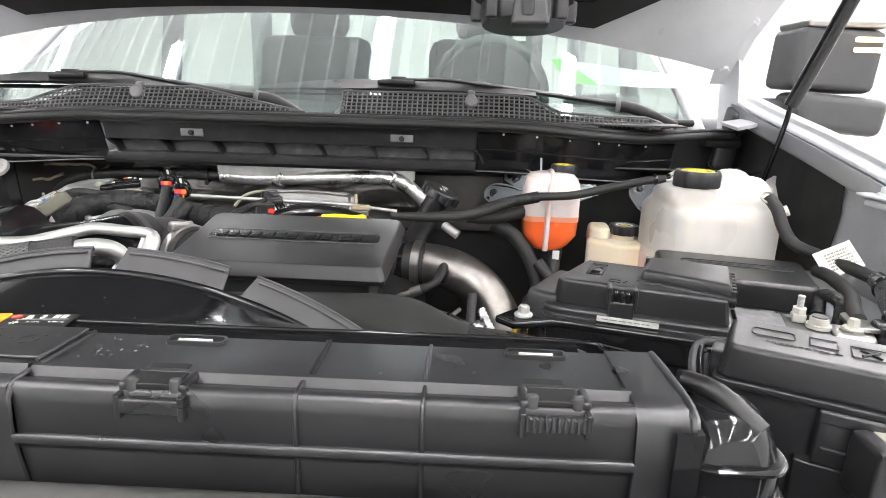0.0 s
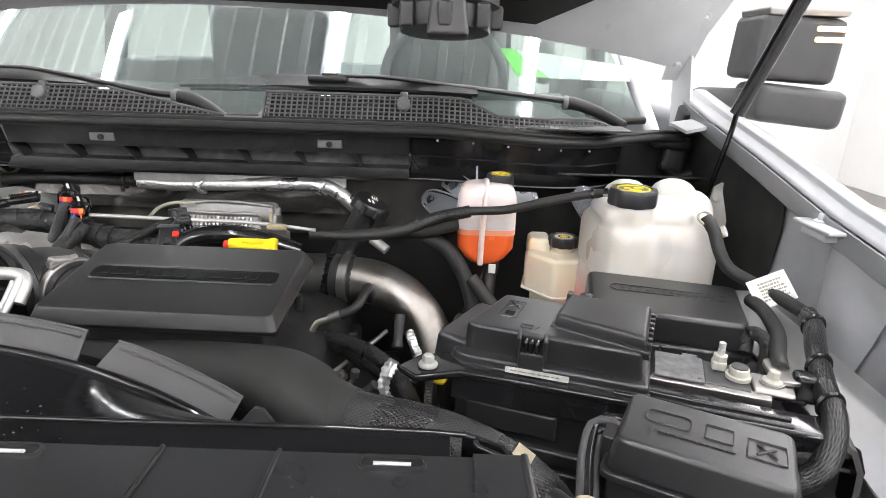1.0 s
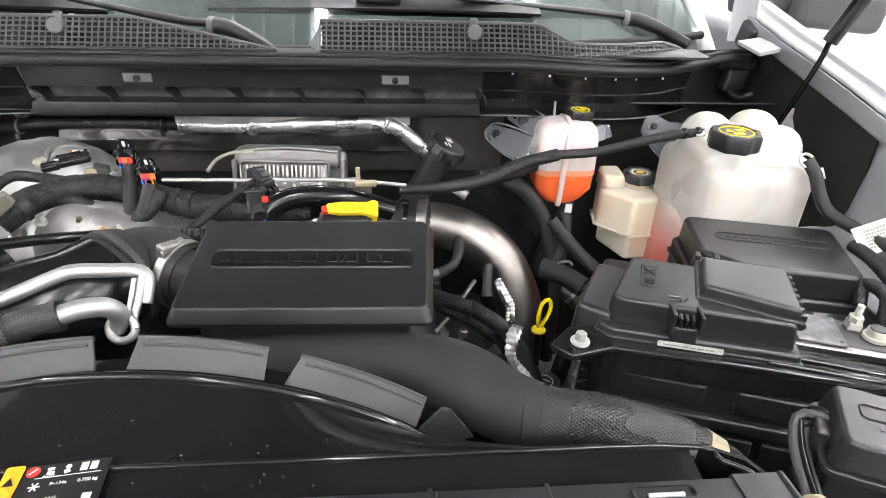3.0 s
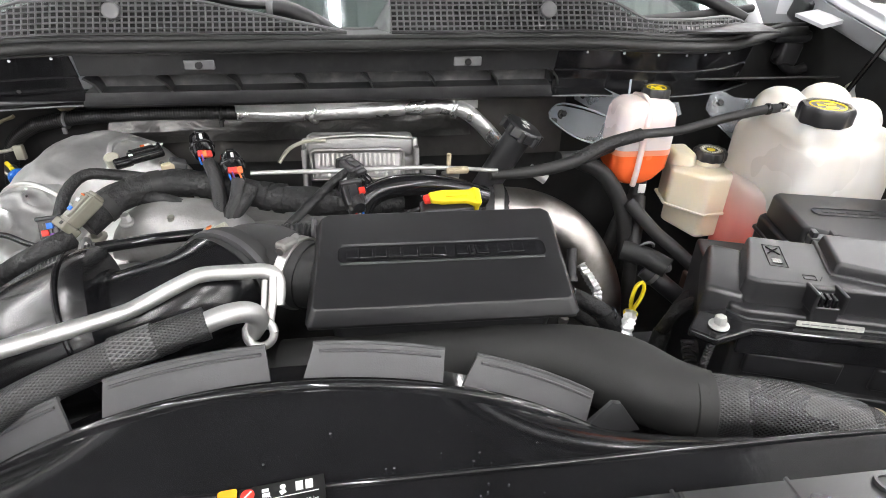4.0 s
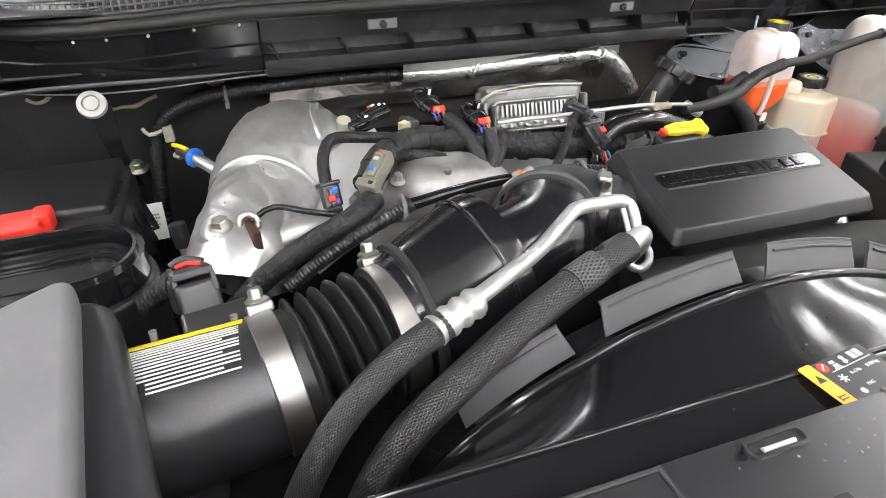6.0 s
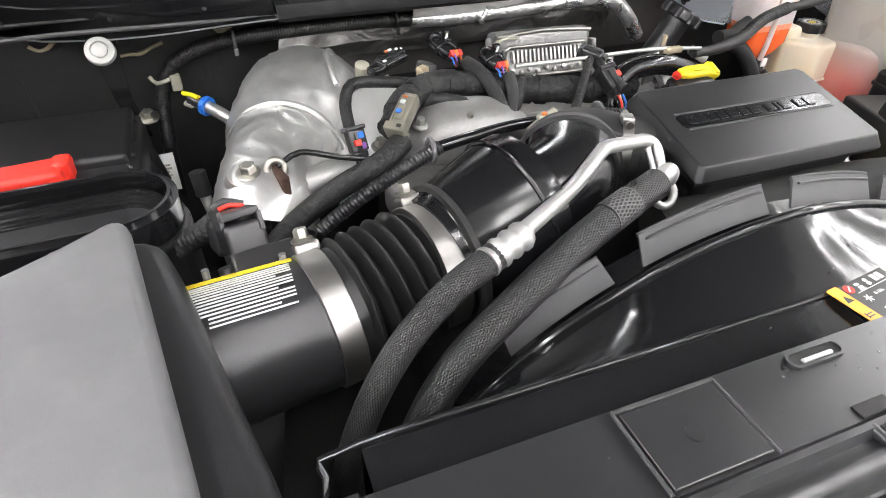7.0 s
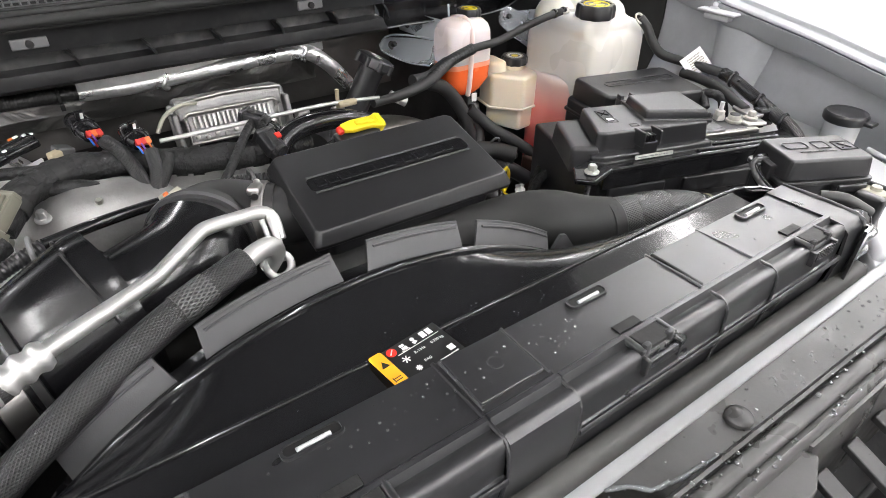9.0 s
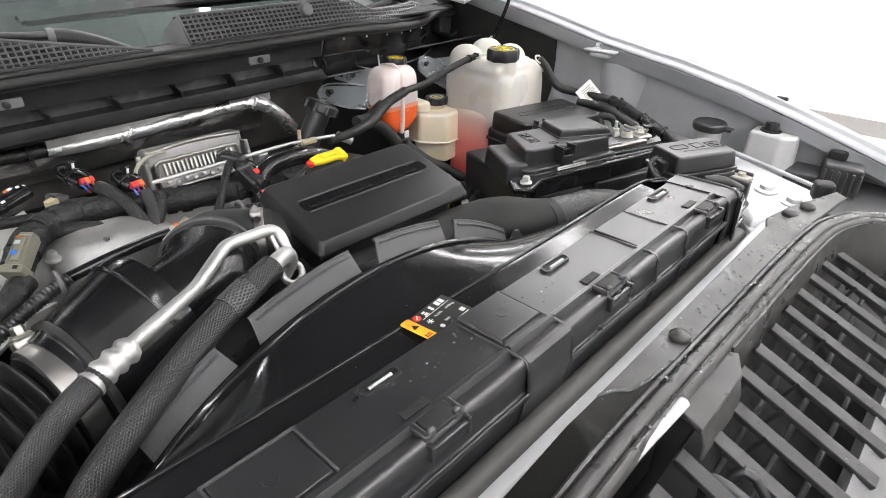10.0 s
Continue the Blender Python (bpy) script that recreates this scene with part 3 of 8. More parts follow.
def cowl_grille(top, lo, hi, label):
    """A leaning black net of small square holes below a rim; top gives its height share along x."""
    g = part("cowl_grille", sheet([[(x, 1.128, 1.468), (x, 1.19, 1.470)] for x in (lo, hi)], 0.003), COWL, truck, label)

    def place(x, h):
        return Vector(cowl_at(x, 1.110 + 0.028 * h, 1.4775 + 0.0395 * h))
    out = []
    n = int((hi - lo) / 0.0092)
    for i in range(n + 1):
        x = lo + (hi - lo) * i / n
        if top(x) > 0.06:
            out.append(tube([place(x, 0), place(x, top(x))], 0.0015, 4, straight=True))
    for k in range(7):
        h = k / 6.0
        run = [lo + (hi - lo) * i / 80 for i in range(81) if top(lo + (hi - lo) * i / 80) >= h - 0.001]
        if len(run) > 1:
            out.append(tube([place(x, h) for x in run], 0.0015, 4, straight=True))
    # Dark sheet added behind the net for the shade in its holes
    part("backing", sheet([[place(lo + (hi - lo) * i / 30, 0) + Vector((0, 0.030, -0.004)), place(lo + (hi - lo) * i / 30, top(lo + (hi - lo) * i / 30)) + Vector((0, 0.026, -0.006))] for i in range(31)], 0.002), DARK, g)
    part("net", join(*out), NET, g)
    rim = [place(lo + (hi - lo) * i / 60, top(lo + (hi - lo) * i / 60)) for i in range(61)]
    part("rim", tube(rim, 0.0028, 6, straight=True), NET, g, "light grey rim")
    part("foot", tube([place(lo + (hi - lo) * i / 30, -0.02) for i in range(31)], 0.003, 6, straight=True), COWL, g)
    return g


def top_right(x):
    return float(np.interp(x, [0.105, 0.160, 0.33, 0.36, 0.392], [1.0, 0.46, 0.62, 0.40, 0.0]))


def top_left(x):
    return float(np.interp(x, [-1.03, -0.83, -0.74, -0.51, -0.30], [0.4, 0.45, 1.0, 1.0, 0.0]))


cowl_grille(top_right, -0.236, 0.392, "black plastic cowl grille with small square holes")
cowl_grille(top_left, -1.03, -0.30, "black plastic cowl grille with small square holes")
part("grille_end", sheet([[(-0.238, 1.112, 1.476), (-0.236, 1.142, 1.517)], [(-0.262, 1.16, 1.474), (-0.250, 1.18, 1.490)]], 0.003), COWL, truck)
for x in (0.0, -0.617):
    nz = part("nozzle", lathe([(0.004, -0.006), (0.0115, -0.004), (0.0115, 0.010), (0.008, 0.013)], at((x, 1.130, 1.503), (70, 0, 0)), 20), GREYPL, truck, "small washer nozzle")
    part("nozzle_neck", rbox((x, 1.138, 1.515), (0.014, 0.010, 0.018), 0.004), GREYPL, nz)

# wipers
def wiper(x0, x1, y, z, elbow):
    """A parked wiper: a blade in its spoiler from x0 to x1, an arm along it and the black pivot elbow."""
    mid = (x0 + x1) / 2
    w = part("wiper", tube([(elbow[0] - 0.005, elbow[1], elbow[2] + 0.004), (elbow[0] - 0.06, elbow[1] - 0.004, elbow[2] + 0.010), (mid + 0.13, y - 0.004, z + 0.026), (mid + 0.05, y - 0.006, z + 0.028), (mid, y - 0.006, z + 0.027)], (0.011, 0.005), 10, squash=0.6), COWL, truck, "black wiper arm")
    g = []
    for i in range(25):
        k = i / 24
        b = 4 * k * (1 - k)
        h = 0.007 + 0.011 * min(1, 3.2 * min(k, 1 - k))
        c = Vector((x0 + (x1 - x0) * k, y + 0.012 * (1 - b), z + 0.006 * b))
        g.append([c + Vector(o) for o in ((0, 0.016, 0), (0, -0.012, -0.002), (0, -0.016, 0.003), (0, -0.004, 0.45 * h + 0.003), (0, 0.006, h + 0.003), (0, 0.018, h * 0.6), (0, 0.016, 0))])
    part("blade", sheet(g, 0.0015), COWL, w)
    part("rubber", tube([(x0 + 0.01, y + 0.024, z - 0.004), (mid, y + 0.012, z - 0.002), (x1 - 0.01, y + 0.024, z - 0.004)], 0.0045, 6), RUBBER, w)
    part("blade_holder", join(rbox((mid, y - 0.002, z + 0.022), (0.075, 0.022, 0.012), 0.004), rbox((mid + 0.005, y - 0.002, z + 0.030), (0.03, 0.016, 0.006), 0.002)), COWL, w)
    part("elbow", tube([elbow, (elbow[0] + 0.025, elbow[1] - 0.004, elbow[2] - 0.002), (elbow[0] + 0.065, elbow[1] - 0.02, elbow[2] - 0.016), (elbow[0] + 0.11, elbow[1] - 0.05, elbow[2] - 0.038)], (0.013, 0.010), 12), COWL, w, "black plastic pivot cover")
    part("pin", lathe([(0.013, -0.005), (0.0145, -0.003), (0.0145, 0.003), (0.013, 0.005)], along(elbow, (elbow[0] + 0.1, elbow[1] - 0.01, elbow[2] - 0.005)), 18), GREYPL, w, "pale grey pivot")
    return w


wiper(-0.43, 0.13, 1.245, 1.515, (0.312, 1.325, 1.502))
wiper(-1.03, -0.585, 1.225, 1.512, (-0.412, 1.187, 1.499))


# hood, raised: outer skin, white frame, dark pad and duct
def hood_at(d, v):
    """A point under the hood: d across (-1..1), v from its rear edge (0) to its nose (1)."""
    y0 = 1.335 - 0.155 * (1 - d * d)
    y = y0 - v * 1.02
    return Vector((CX + d * (0.865 - 0.05 * v), y, 1.572 + 0.085 * (1 - d * d) + v * 1.02 - 0.06 * v * v))


hood = part("hood", sheet([[hood_at(-1 + i / 8, v / 10) + Vector((0, 0, 0.03)) for v in range(11)] for i in range(17)], 0.004), PAINT, truck, "silver white hood, held open")
part("hood_frame", sheet([[hood_at(-0.98 + 0.98 * i / 8, v / 10) for v in range(11)] for i in range(17)], 0.004), WHITEPAINT, hood, "white painted frame under the hood")
pad = []
for i in range(13):
    row = []
    for v in range(10):
        wide = 0.62 + 0.29 * min(1.0, v / 2.0) ** 0.6
        row.append(hood_at(-wide + 2 * wide * i / 12, 0.035 + v / 10.9) + Vector((0, -0.012, -0.014 - 0.015 * math.sin(math.pi * i / 12))))
    pad.append(row)
part("hood_pad", sheet(pad, 0.008), RUBBER, hood, "black sound pad under the hood")
duct = part("hood_duct", join(rbox((CX + 0.02, 1.085, 1.712), (1.02, 0.10, 0.06), 0.025, (40, 0, 0)), rbox((0.07, 0.98, 1.755), (0.26, 0.20, 0.15), 0.05, (30, 0, 0))), GLOSS, hood, "black moulded air duct under the hood")
part("duct_collar", lathe([(0.058, -0.03), (0.062, -0.02), (0.062, -0.004), (0.070, 0), (0.070, 0.012), (0.062, 0.03), (0.062, 0.06)], at((0.068, 0.93, 1.642), (-8, 0, 0)), 28), PLASTIC, duct)
part("drain_spout", prism([(-0.026, -0.030), (0.026, -0.030), (0.019, 0.030), (-0.019, 0.030)], -0.012, 0.012, 0.005, Matrix.Translation((0.072, 0.872, 1.635)) @ rot(78, 0, 0)), FINPL, duct, "grey drain spout")
for a in range(8):
    t = 2 * math.pi * a / 8
    part("collar_tab", rbox((0.068 + 0.066 * math.cos(t), 0.93 + 0.066 * math.sin(t), 1.632), (0.018, 0.018, 0.03), 0.004), PLASTIC, duct)
for side in (1, -1):
    f = (lambda x: x) if side > 0 else mx
    hg = part("hood_hinge", join(sheet([[(f(0.500), 1.335, 1.555), (f(0.545), 1.34, 1.555)], [(f(0.497), 1.28, 1.64), (f(0.555), 1.28, 1.64)], [(f(0.51), 1.20, 1.72), (f(0.575), 1.20, 1.72)]], 0.005),
                                 sheet([[(f(0.53), 1.345, 1.60), (f(0.545), 1.30, 1.60)], [(f(0.535), 1.35, 1.53), (f(0.55), 1.29, 1.53)], [(f(0.545), 1.36, 1.46), (f(0.555), 1.28, 1.47)]], 0.005)), WHITEPAINT, truck, "white steel hood hinge")
    for c in ((0.52, 1.318, 1.585), (0.532, 1.25, 1.665)):
        bolt((f(c[0]), c[1], c[2]), 0.009, (0, -0.75, -0.66), hg, m=WHITEPAINT, label="white painted hinge bolt")
    part("hinge_base", sheet([[(f(0.50), 1.25, 1.478), (f(0.585), 1.25, 1.492)], [(f(0.505), 1.18, 1.470), (f(0.575), 1.18, 1.486)]], 0.006), DIMPAINT, truck)
    strut = part("hood_strut", tube([(f(0.527), 1.049, 1.512), (f(0.582), 0.998, 1.72), (f(0.640), 0.945, 1.94)], 0.0115, 14), GLOSS, truck, "black gas strut that holds the hood")
    part("rod", tube([(f(0.531), 1.118, 1.352), (f(0.5275), 1.062, 1.470), (f(0.527), 1.049, 1.515)], 0.0042, 10), GLOSS, strut, "thin black strut rod")
    # mirror
    mi = part("mirror", join(rbox((f(0.902), 1.65, 1.625), (0.200, 0.16, 0.150), 0.018, (0, 3 * side, 0)), rbox((f(0.930), 1.64, 1.494), (0.215, 0.16, 0.092), 0.022, (0, 5 * side, 0), 3)), FINPL, truck, "large black tow mirror")
    part("mirror_cap", rbox((f(0.905), 1.64, 1.712), (0.195, 0.15, 0.028), 0.012), BAND, mi, "chrome mirror cap")
    part("mirror_arm", rbox((f(0.78), 1.66, 1.500), (0.16, 0.08, 0.060), 0.022), FINPL, mi)
    for z in (1.672, 1.648):
        part("marker_lamp", rbox((f(0.962), 1.569, z), (0.070, 0.012, 0.012), 0.004), LAMPLENS, mi, "amber and white marker lamp")

# black liner and pressed-in front end of the fenders
for f in ((lambda x: x), mx):
    part("fender_liner", sheet([[(f(0.570), y, z - 0.014), (f(0.573), y, z - 0.07), (f(0.566), y, z - 0.14), (f(0.525), y, 1.205)] for y, z in ((1.30, 1.505), (1.2, 1.490), (1.1, 1.47), (1.0, 1.444), (0.965, 1.438), (0.94, 1.425))], 0.003), MATTE, truck, "black fender liner panel")
    part("lip_clip", join(rbox((f(0.583), 0.432, 1.343), (0.010, 0.022, 0.036), 0.003, (0, 10, 0)), rbox((f(0.576), 0.432, 1.342), (0.02, 0.026, 0.006), 0.002)), PLASTIC, truck, "black clip on the fender lip")

# hood bumper brackets on the fender
for side in (1, -1):
    f = (lambda x: x) if side > 0 else mx
    br = part("fender_bracket", join(rbox((f(0.545), 0.80, 1.401), (0.05, 0.075, 0.005), 0.002), rbox((f(0.535), 0.80, 1.392), (0.02, 0.05, 0.01), 0.003)), DIMPAINT, truck, "white steel bracket on the fender")
    bolt((f(0.545), 0.815, 1.402), 0.007, (0, 0, 1), br, m=WHITEPAINT, label="white painted bolt")
    part("fender_rib", sheet([[(f(x - b * math.sin(math.pi * s / 8) ** 0.6), 0.76 + w * (s / 4 - 1), z) for x, b, w, z in ((0.574, 0.020, 0.058, 1.392), (0.574, 0.030, 0.060, 1.37), (0.572, 0.032, 0.055, 1.33), (0.566, 0.028, 0.046, 1.28), (0.558, 0.020, 0.036, 1.23), (0.548, 0.010, 0.026, 1.19))] for s in range(9)], 0.004), BAYPAINT, truck, "pressed rib on the inner fender")

# bay floor and inner masses, dark fillers for the shaded depth of the bay
part("bay_floor", rbox((CX, 0.75, 0.72), (1.7, 1.1, 0.04), 0), DARK, truck)
part("radiator", rbox((CX, 0.40, 0.95), (0.95, 0.06, 0.66), 0.01), DARK, truck, "dark radiator behind its cover")
part("engine_block", rbox((-0.32, 0.90, 1.02), (0.50, 0.40, 0.40), 0.06), DARK, truck, "dark engine block")
for f in ((lambda x: x), mx):
    wheel = part("front_wheel", lathe([(0.2, -0.13), (0.40, -0.12), (0.41, 0), (0.40, 0.12), (0.2, 0.13)], at((f(0.62), 0.62, 0.41), (0, 90, 0)), 40), RUBBER, truck, "black front tyre")
    part("rim", lathe([(0.22, -0.1), (0.22, 0.1)], at((f(0.62), 0.62, 0.41), (0, 90, 0)), 30), BAND, wheel)
    tyre = part("rear_wheel", lathe([(0.2, -0.13), (0.40, -0.12), (0.41, 0), (0.40, 0.12), (0.2, 0.13)], at((f(0.62), 4.6, 0.41), (0, 90, 0)), 40), RUBBER, truck, "black rear tyre")
part("load_bed", rbox((CX, 4.9, 1.1), (1.95, 2.1, 0.6), 0.05), PAINT, truck, "silver white load bed")

for f in ((lambda x: x), mx):
    part("rear_door", rbox((f(0.70), 3.15, 1.12), (0.09, 1.0, 0.85), 0.03), PAINT, truck, "silver white rear door")
    part("door_pillar", rbox((f(0.655), 2.66, 1.76), (0.06, 0.10, 0.46), 0.02, (0, -8 if f(1) > 0 else 8, 0)), SEAT, truck, "grey door pillar")
    part("cab_corner", rbox((f(0.63), 3.72, 1.72), (0.10, 0.16, 0.55), 0.04), PAINT, truck)
    hl = part("headlamp", rbox((f(0.58), 0.06, 1.02), (0.20, 0.16, 0.22), 0.04), GLOSS, truck, "dark headlamp")
    part("lens", rbox((f(0.58), -0.02, 1.02), (0.17, 0.02, 0.18), 0.008), POLYGREY, hl)
part("bumper", join(rbox((CX, -0.06, 0.62), (1.95, 0.22, 0.26), 0.07), rbox((CX, 0.0, 0.82), (1.5, 0.12, 0.12), 0.03)), PAINT, truck, "silver white front bumper")
part("tailgate", rbox((CX, 5.95, 1.25), (1.7, 0.06, 0.5), 0.02), PAINT, truck)
part("sill", rbox((CX, 2.5, 0.62), (1.9, 2.6, 0.16), 0.05), DARK, truck)


# ---- radiator cover, shroud and front ----
def strip_x(profile, lo, hi, thick=0.003, n=2):
    return sheet([[(lo + (hi - lo) * i / n, y, z) for y, z in profile] for i in range(n + 1)], thick)


def oval(w, d, h0, h1, k, m):
    """A hollow rounded rim, k wider outside than in, between two heights."""
    o, i = rounded(w, d, d / 2 - 0.001, 10), rounded(w - k, d - k, (d - k) / 2 - 0.001, 10)
    n = len(o)
    g = [[m @ Vector((*o[a % n], h0)), m @ Vector((*o[a % n], h1)), m @ Vector((*i[a % n], h1)), m @ Vector((*i[a % n], h0))] for a in range(n + 1)]
    return sheet(g, 0.002 if w > 0.1 else 0.0004)


cover = thing("radiator_cover", (CX, 0.39, 1.27), "satin black plastic radiator cover with ribs and clips, water spots", "cover")
PROFILE = [(0.437, 1.326), (0.432, 1.335), (0.374, 1.336), (0.371, 1.340), (0.367, 1.340), (0.364, 1.334), (0.360, 1.334), (0.357, 1.337), (0.352, 1.337), (0.3485, 1.334), (0.3475, 1.325), (0.3475, 1.304), (0.3455, 1.3035), (0.343, 1.3055), (0.3415, 1.304), (0.3415, 1.300), (0.345, 1.297), (0.348, 1.292), (0.352, 1.262)]
part("top_panel", strip_x(PROFILE, -0.745, -0.3475), COVER, cover)
part("top_panel", strip_x(PROFILE, -0.2795, 0.101), COVER, cover)
MID = [(0.437, 1.326), (0.432, 1.336), (0.374, 1.337), (0.371, 1.341), (0.367, 1.341), (0.364, 1.335), (0.360, 1.335), (0.357, 1.338), (0.352, 1.338), (0.3465, 1.335), (0.3445, 1.326), (0.3435, 1.300), (0.349, 1.262)]
part("centre_panel", strip_x(MID, -0.3455, -0.2815), COVER, cover)
for x in (-0.3465, -0.2805):
    part("seam", tube([(x, 0.434, 1.3345), (x, 0.376, 1.3365), (x, 0.350, 1.335), (x, 0.3445, 1.318), (x, 0.3445, 1.300), (x, 0.350, 1.264)], 0.0018, 6), COVER, cover)
part("end_frame", join(strip_x([(0.438, 1.324), (0.434, 1.3365), (0.368, 1.3385), (0.352, 1.3375), (0.3445, 1.330), (0.3415, 1.300), (0.346, 1.258)], 0.0998, 0.1345, 0.003),
                       tube([(0.1335, 0.434, 1.3350), (0.1335, 0.40, 1.3372), (0.1335, 0.355, 1.3368), (0.1335, 0.3445, 1.328), (0.1335, 0.3425, 1.30), (0.1335, 0.3465, 1.262)], 0.0030, 8)), COVER, cover)
part("end_frame", strip_x([(0.438, 1.324), (0.434, 1.3365), (0.368, 1.3385), (0.352, 1.3375), (0.3445, 1.330), (0.3415, 1.300), (0.346, 1.258)], -0.775, -0.7440, 0.003), COVER, cover)
for x in (-0.448, -0.197, 0.048):
    sl = part("slot", oval(0.044, 0.013, 1.3355, 1.3385, 0.004, Matrix.Translation((x, 0.4215, 0))), COVER, cover)
    # Dark plate drawn for the shade inside the slot
    part("trough", prism(rounded(0.040, 0.009, 0.004, 3), 1.3360, 1.3368, 0, Matrix.Translation((x, 0.4215, 0))), DARK, sl, "dark plate for the shaded bottom of the slot")
    part("slot_bar", tube([(x - 0.012, 0.4195, 1.3375), (x + 0.012, 0.4195, 1.3375)], 0.0017, 8, straight=True), DIMPAINT, sl, "pale bar in the slot")
for x in (-0.445, -0.192, 0.052):
    cl = part("clip", join(rbox((x - 0.0185, 0.360, 1.3372), (0.006, 0.022, 0.006), 0.002), rbox((x + 0.0185, 0.360, 1.3372), (0.006, 0.022, 0.006), 0.002),
                          rbox((x, 0.3455, 1.3275), (0.040, 0.005, 0.010), 0.0015), rbox((x - 0.0195, 0.3475, 1.3270), (0.004, 0.010, 0.016), 0.001), rbox((x + 0.0195, 0.3475, 1.3270), (0.004, 0.010, 0.016), 0.001)), COVER, cover)
    # Two dark blocks stand for the shaded openings at the clip
    part("clip_hole_shade", rbox((x, 0.3585, 1.3378), (0.030, 0.017, 0.0045), 0.001), DARK, cl, "dark block in place of a shaded pocket")
    part("pocket", rbox((x - 0.004, 0.379, 1.3368), (0.026, 0.009, 0.0016), 0.0006), DARK, cl, "dark plate in place of a shaded slot")
    for a in (-0.0135, 0.0135):
        part("tongue", rbox((x + a, 0.3520, 1.3370), (0.0075, 0.006, 0.013), 0.0025), FINPL, cl, "dark grey tongue")
    for i in range(10 if x > 0 else 0):
        part("tooth", rbox((x - 0.0165 + 0.0037 * i, 0.3425, 1.3290), (0.0015, 0.002, 0.010), 0), FINPL, cl)
for x0 in (-0.561,):
    part("step", rbox((x0, 0.401, 1.3378), (0.066, 0.050, 0.003), 0.0012), COVER, cover)
    part("step_edge", join(*[tube([(x0 + a * 0.036, 0.374, 1.3388), (x0 + a * 0.036, 0.428, 1.3388)], 0.0014, 6, straight=True) for a in (-1, 1)], tube([(x0 - 0.036, 0.428, 1.3385), (x0 + 0.036, 0.428, 1.3385)], 0.0014, 6, straight=True)), FINPL, cover)
    part("mark", lathe([(0.006, 0), (0.006, 0.001), (0.004, 0.0012)], at((x0, 0.40, 1.3394)), 20), COVER, cover)
part("step_edge", join(*[tube([(-0.3135 + a * 0.0305, 0.376, 1.3388), (-0.3135 + a * 0.0305, 0.429, 1.3388)], 0.0012, 6, straight=True) for a in (-1, 1)], tube([(-0.344, 0.429, 1.3385), (-0.283, 0.429, 1.3385)], 0.0012, 6, straight=True)), FINPL, cover)
for x in (-0.104, -0.027):
    part("seam", tube([(x, 0.434, 1.3345), (x, 0.376, 1.3365), (x, 0.350, 1.335), (x, 0.3455, 1.308), (x, 0.349, 1.264)], 0.0016, 6), COVER, cover)
part("groove", rbox((-0.101, 0.403, 1.3368), (0.003, 0.055, 0.003), 0.001), DARK, cover)
part("step", rbox((-0.3135, 0.405, 1.3382), (0.058, 0.050, 0.003), 0.0012), COVER, cover)
part("mark", lathe([(0.0065, 0), (0.0065, 0.0008), (0.0055, 0.0009), (0.0045, 0.0003)], at((-0.31, 0.405, 1.3396)), 20), COVER, cover)

shroud = thing("fan_shroud", (CX, 0.49, 1.1), "glossy black plastic fan shroud with a warning label", "shroud")
RC, RZ, RR = -0.344, 0.935, 0.412


def ring_at(a, r=RR, y=0.535):
    t = radians(a)
    return Vector((RC + r * math.sin(t), y, RZ + r * math.cos(t)))


rows = []
for i in range(61):
    a = -49 + 98 / 60 * i
    q = ring_at(a)
    fx = max(-0.745, min(0.075, RC + (q.x - RC) * 1.12))
    fz = 1.327 if q.z > 1.26 else 1.327 - 0.0 * (1.26 - q.z)
    row = []
    for j in range(9):
        s = j / 8
        e = s ** (1.8 if i > 30 else 1.35)
        p = Vector((fx + (q.x - fx) * s, 0.462 + (q.y - 0.462) * s, fz + (q.z - fz) * e))
        row.append(p)
    rows.append(row)
part("dome", sheet(rows, 0.003), DOME, shroud, "glossy black curved shroud")
part("rim", tube([ring_at(-50 + 1.4 * i, RR + 0.001, 0.537) for i in range(71)], 0.004, 8, straight=True), GLOSS, shroud)
part("back_ring", sheet([[ring_at(-50 + 1.4 * i, RR, 0.535), ring_at(-50 + 1.4 * i, RR - 0.004, 0.546), ring_at(-50 + 1.4 * i, RR - 0.016, 0.552), ring_at(-50 + 1.4 * i, RR - 0.018, 0.580)] for i in range(71)], 0.003), GLOSS, shroud)
for a0, a1 in ((-36.5, -23.5), (-18.5, -2.4), (2.2, 15.6), (19.2, 34.8)):
    n = 8
    tab = part("tab", sheet([[ring_at(a0 - 1.0 + (a1 - a0 + 1.3) * i / n, RR - 0.003, 0.549), ring_at(a0 + (a1 - a0) * i / n, RR + 0.0155, 0.5630), ring_at(a0 + (a1 - a0) * i / n, RR + 0.0165, 0.5665)] for i in range(n + 1)], 0.0025), FINPL, shroud, "dark grey tab round the fan opening")
    part("tab_rib", tube([ring_at(a0 + 0.6 + (a1 - a0 - 1.0) * i / n, RR + 0.0135, 0.5600) for i in range(n + 1)], 0.0012, 6, straight=True), FINPL, tab)
    part("tab_lip", tube([ring_at(a0 + (a1 - a0) * i / n, RR + 0.0165, 0.5655) for i in range(n + 1)], 0.0016, 6, straight=True), FINPL, tab)
part("bracket", sheet([[(-0.106, 0.556, 1.262), (-0.086, 0.558, 1.284), (-0.078, 0.558, 1.282)], [(-0.082, 0.560, 1.235), (-0.062, 0.556, 1.250), (-0.056, 0.556, 1.25)]], 0.004), FINPL, shroud, "small dark bracket beside the tabs")
part("shelf", strip_x([(0.470, 1.322), (0.468, 1.327), (0.463, 1.3285), (0.460, 1.327), (0.437, 1.325)], -0.735, 0.085, 0.003, 4), DOME, shroud)
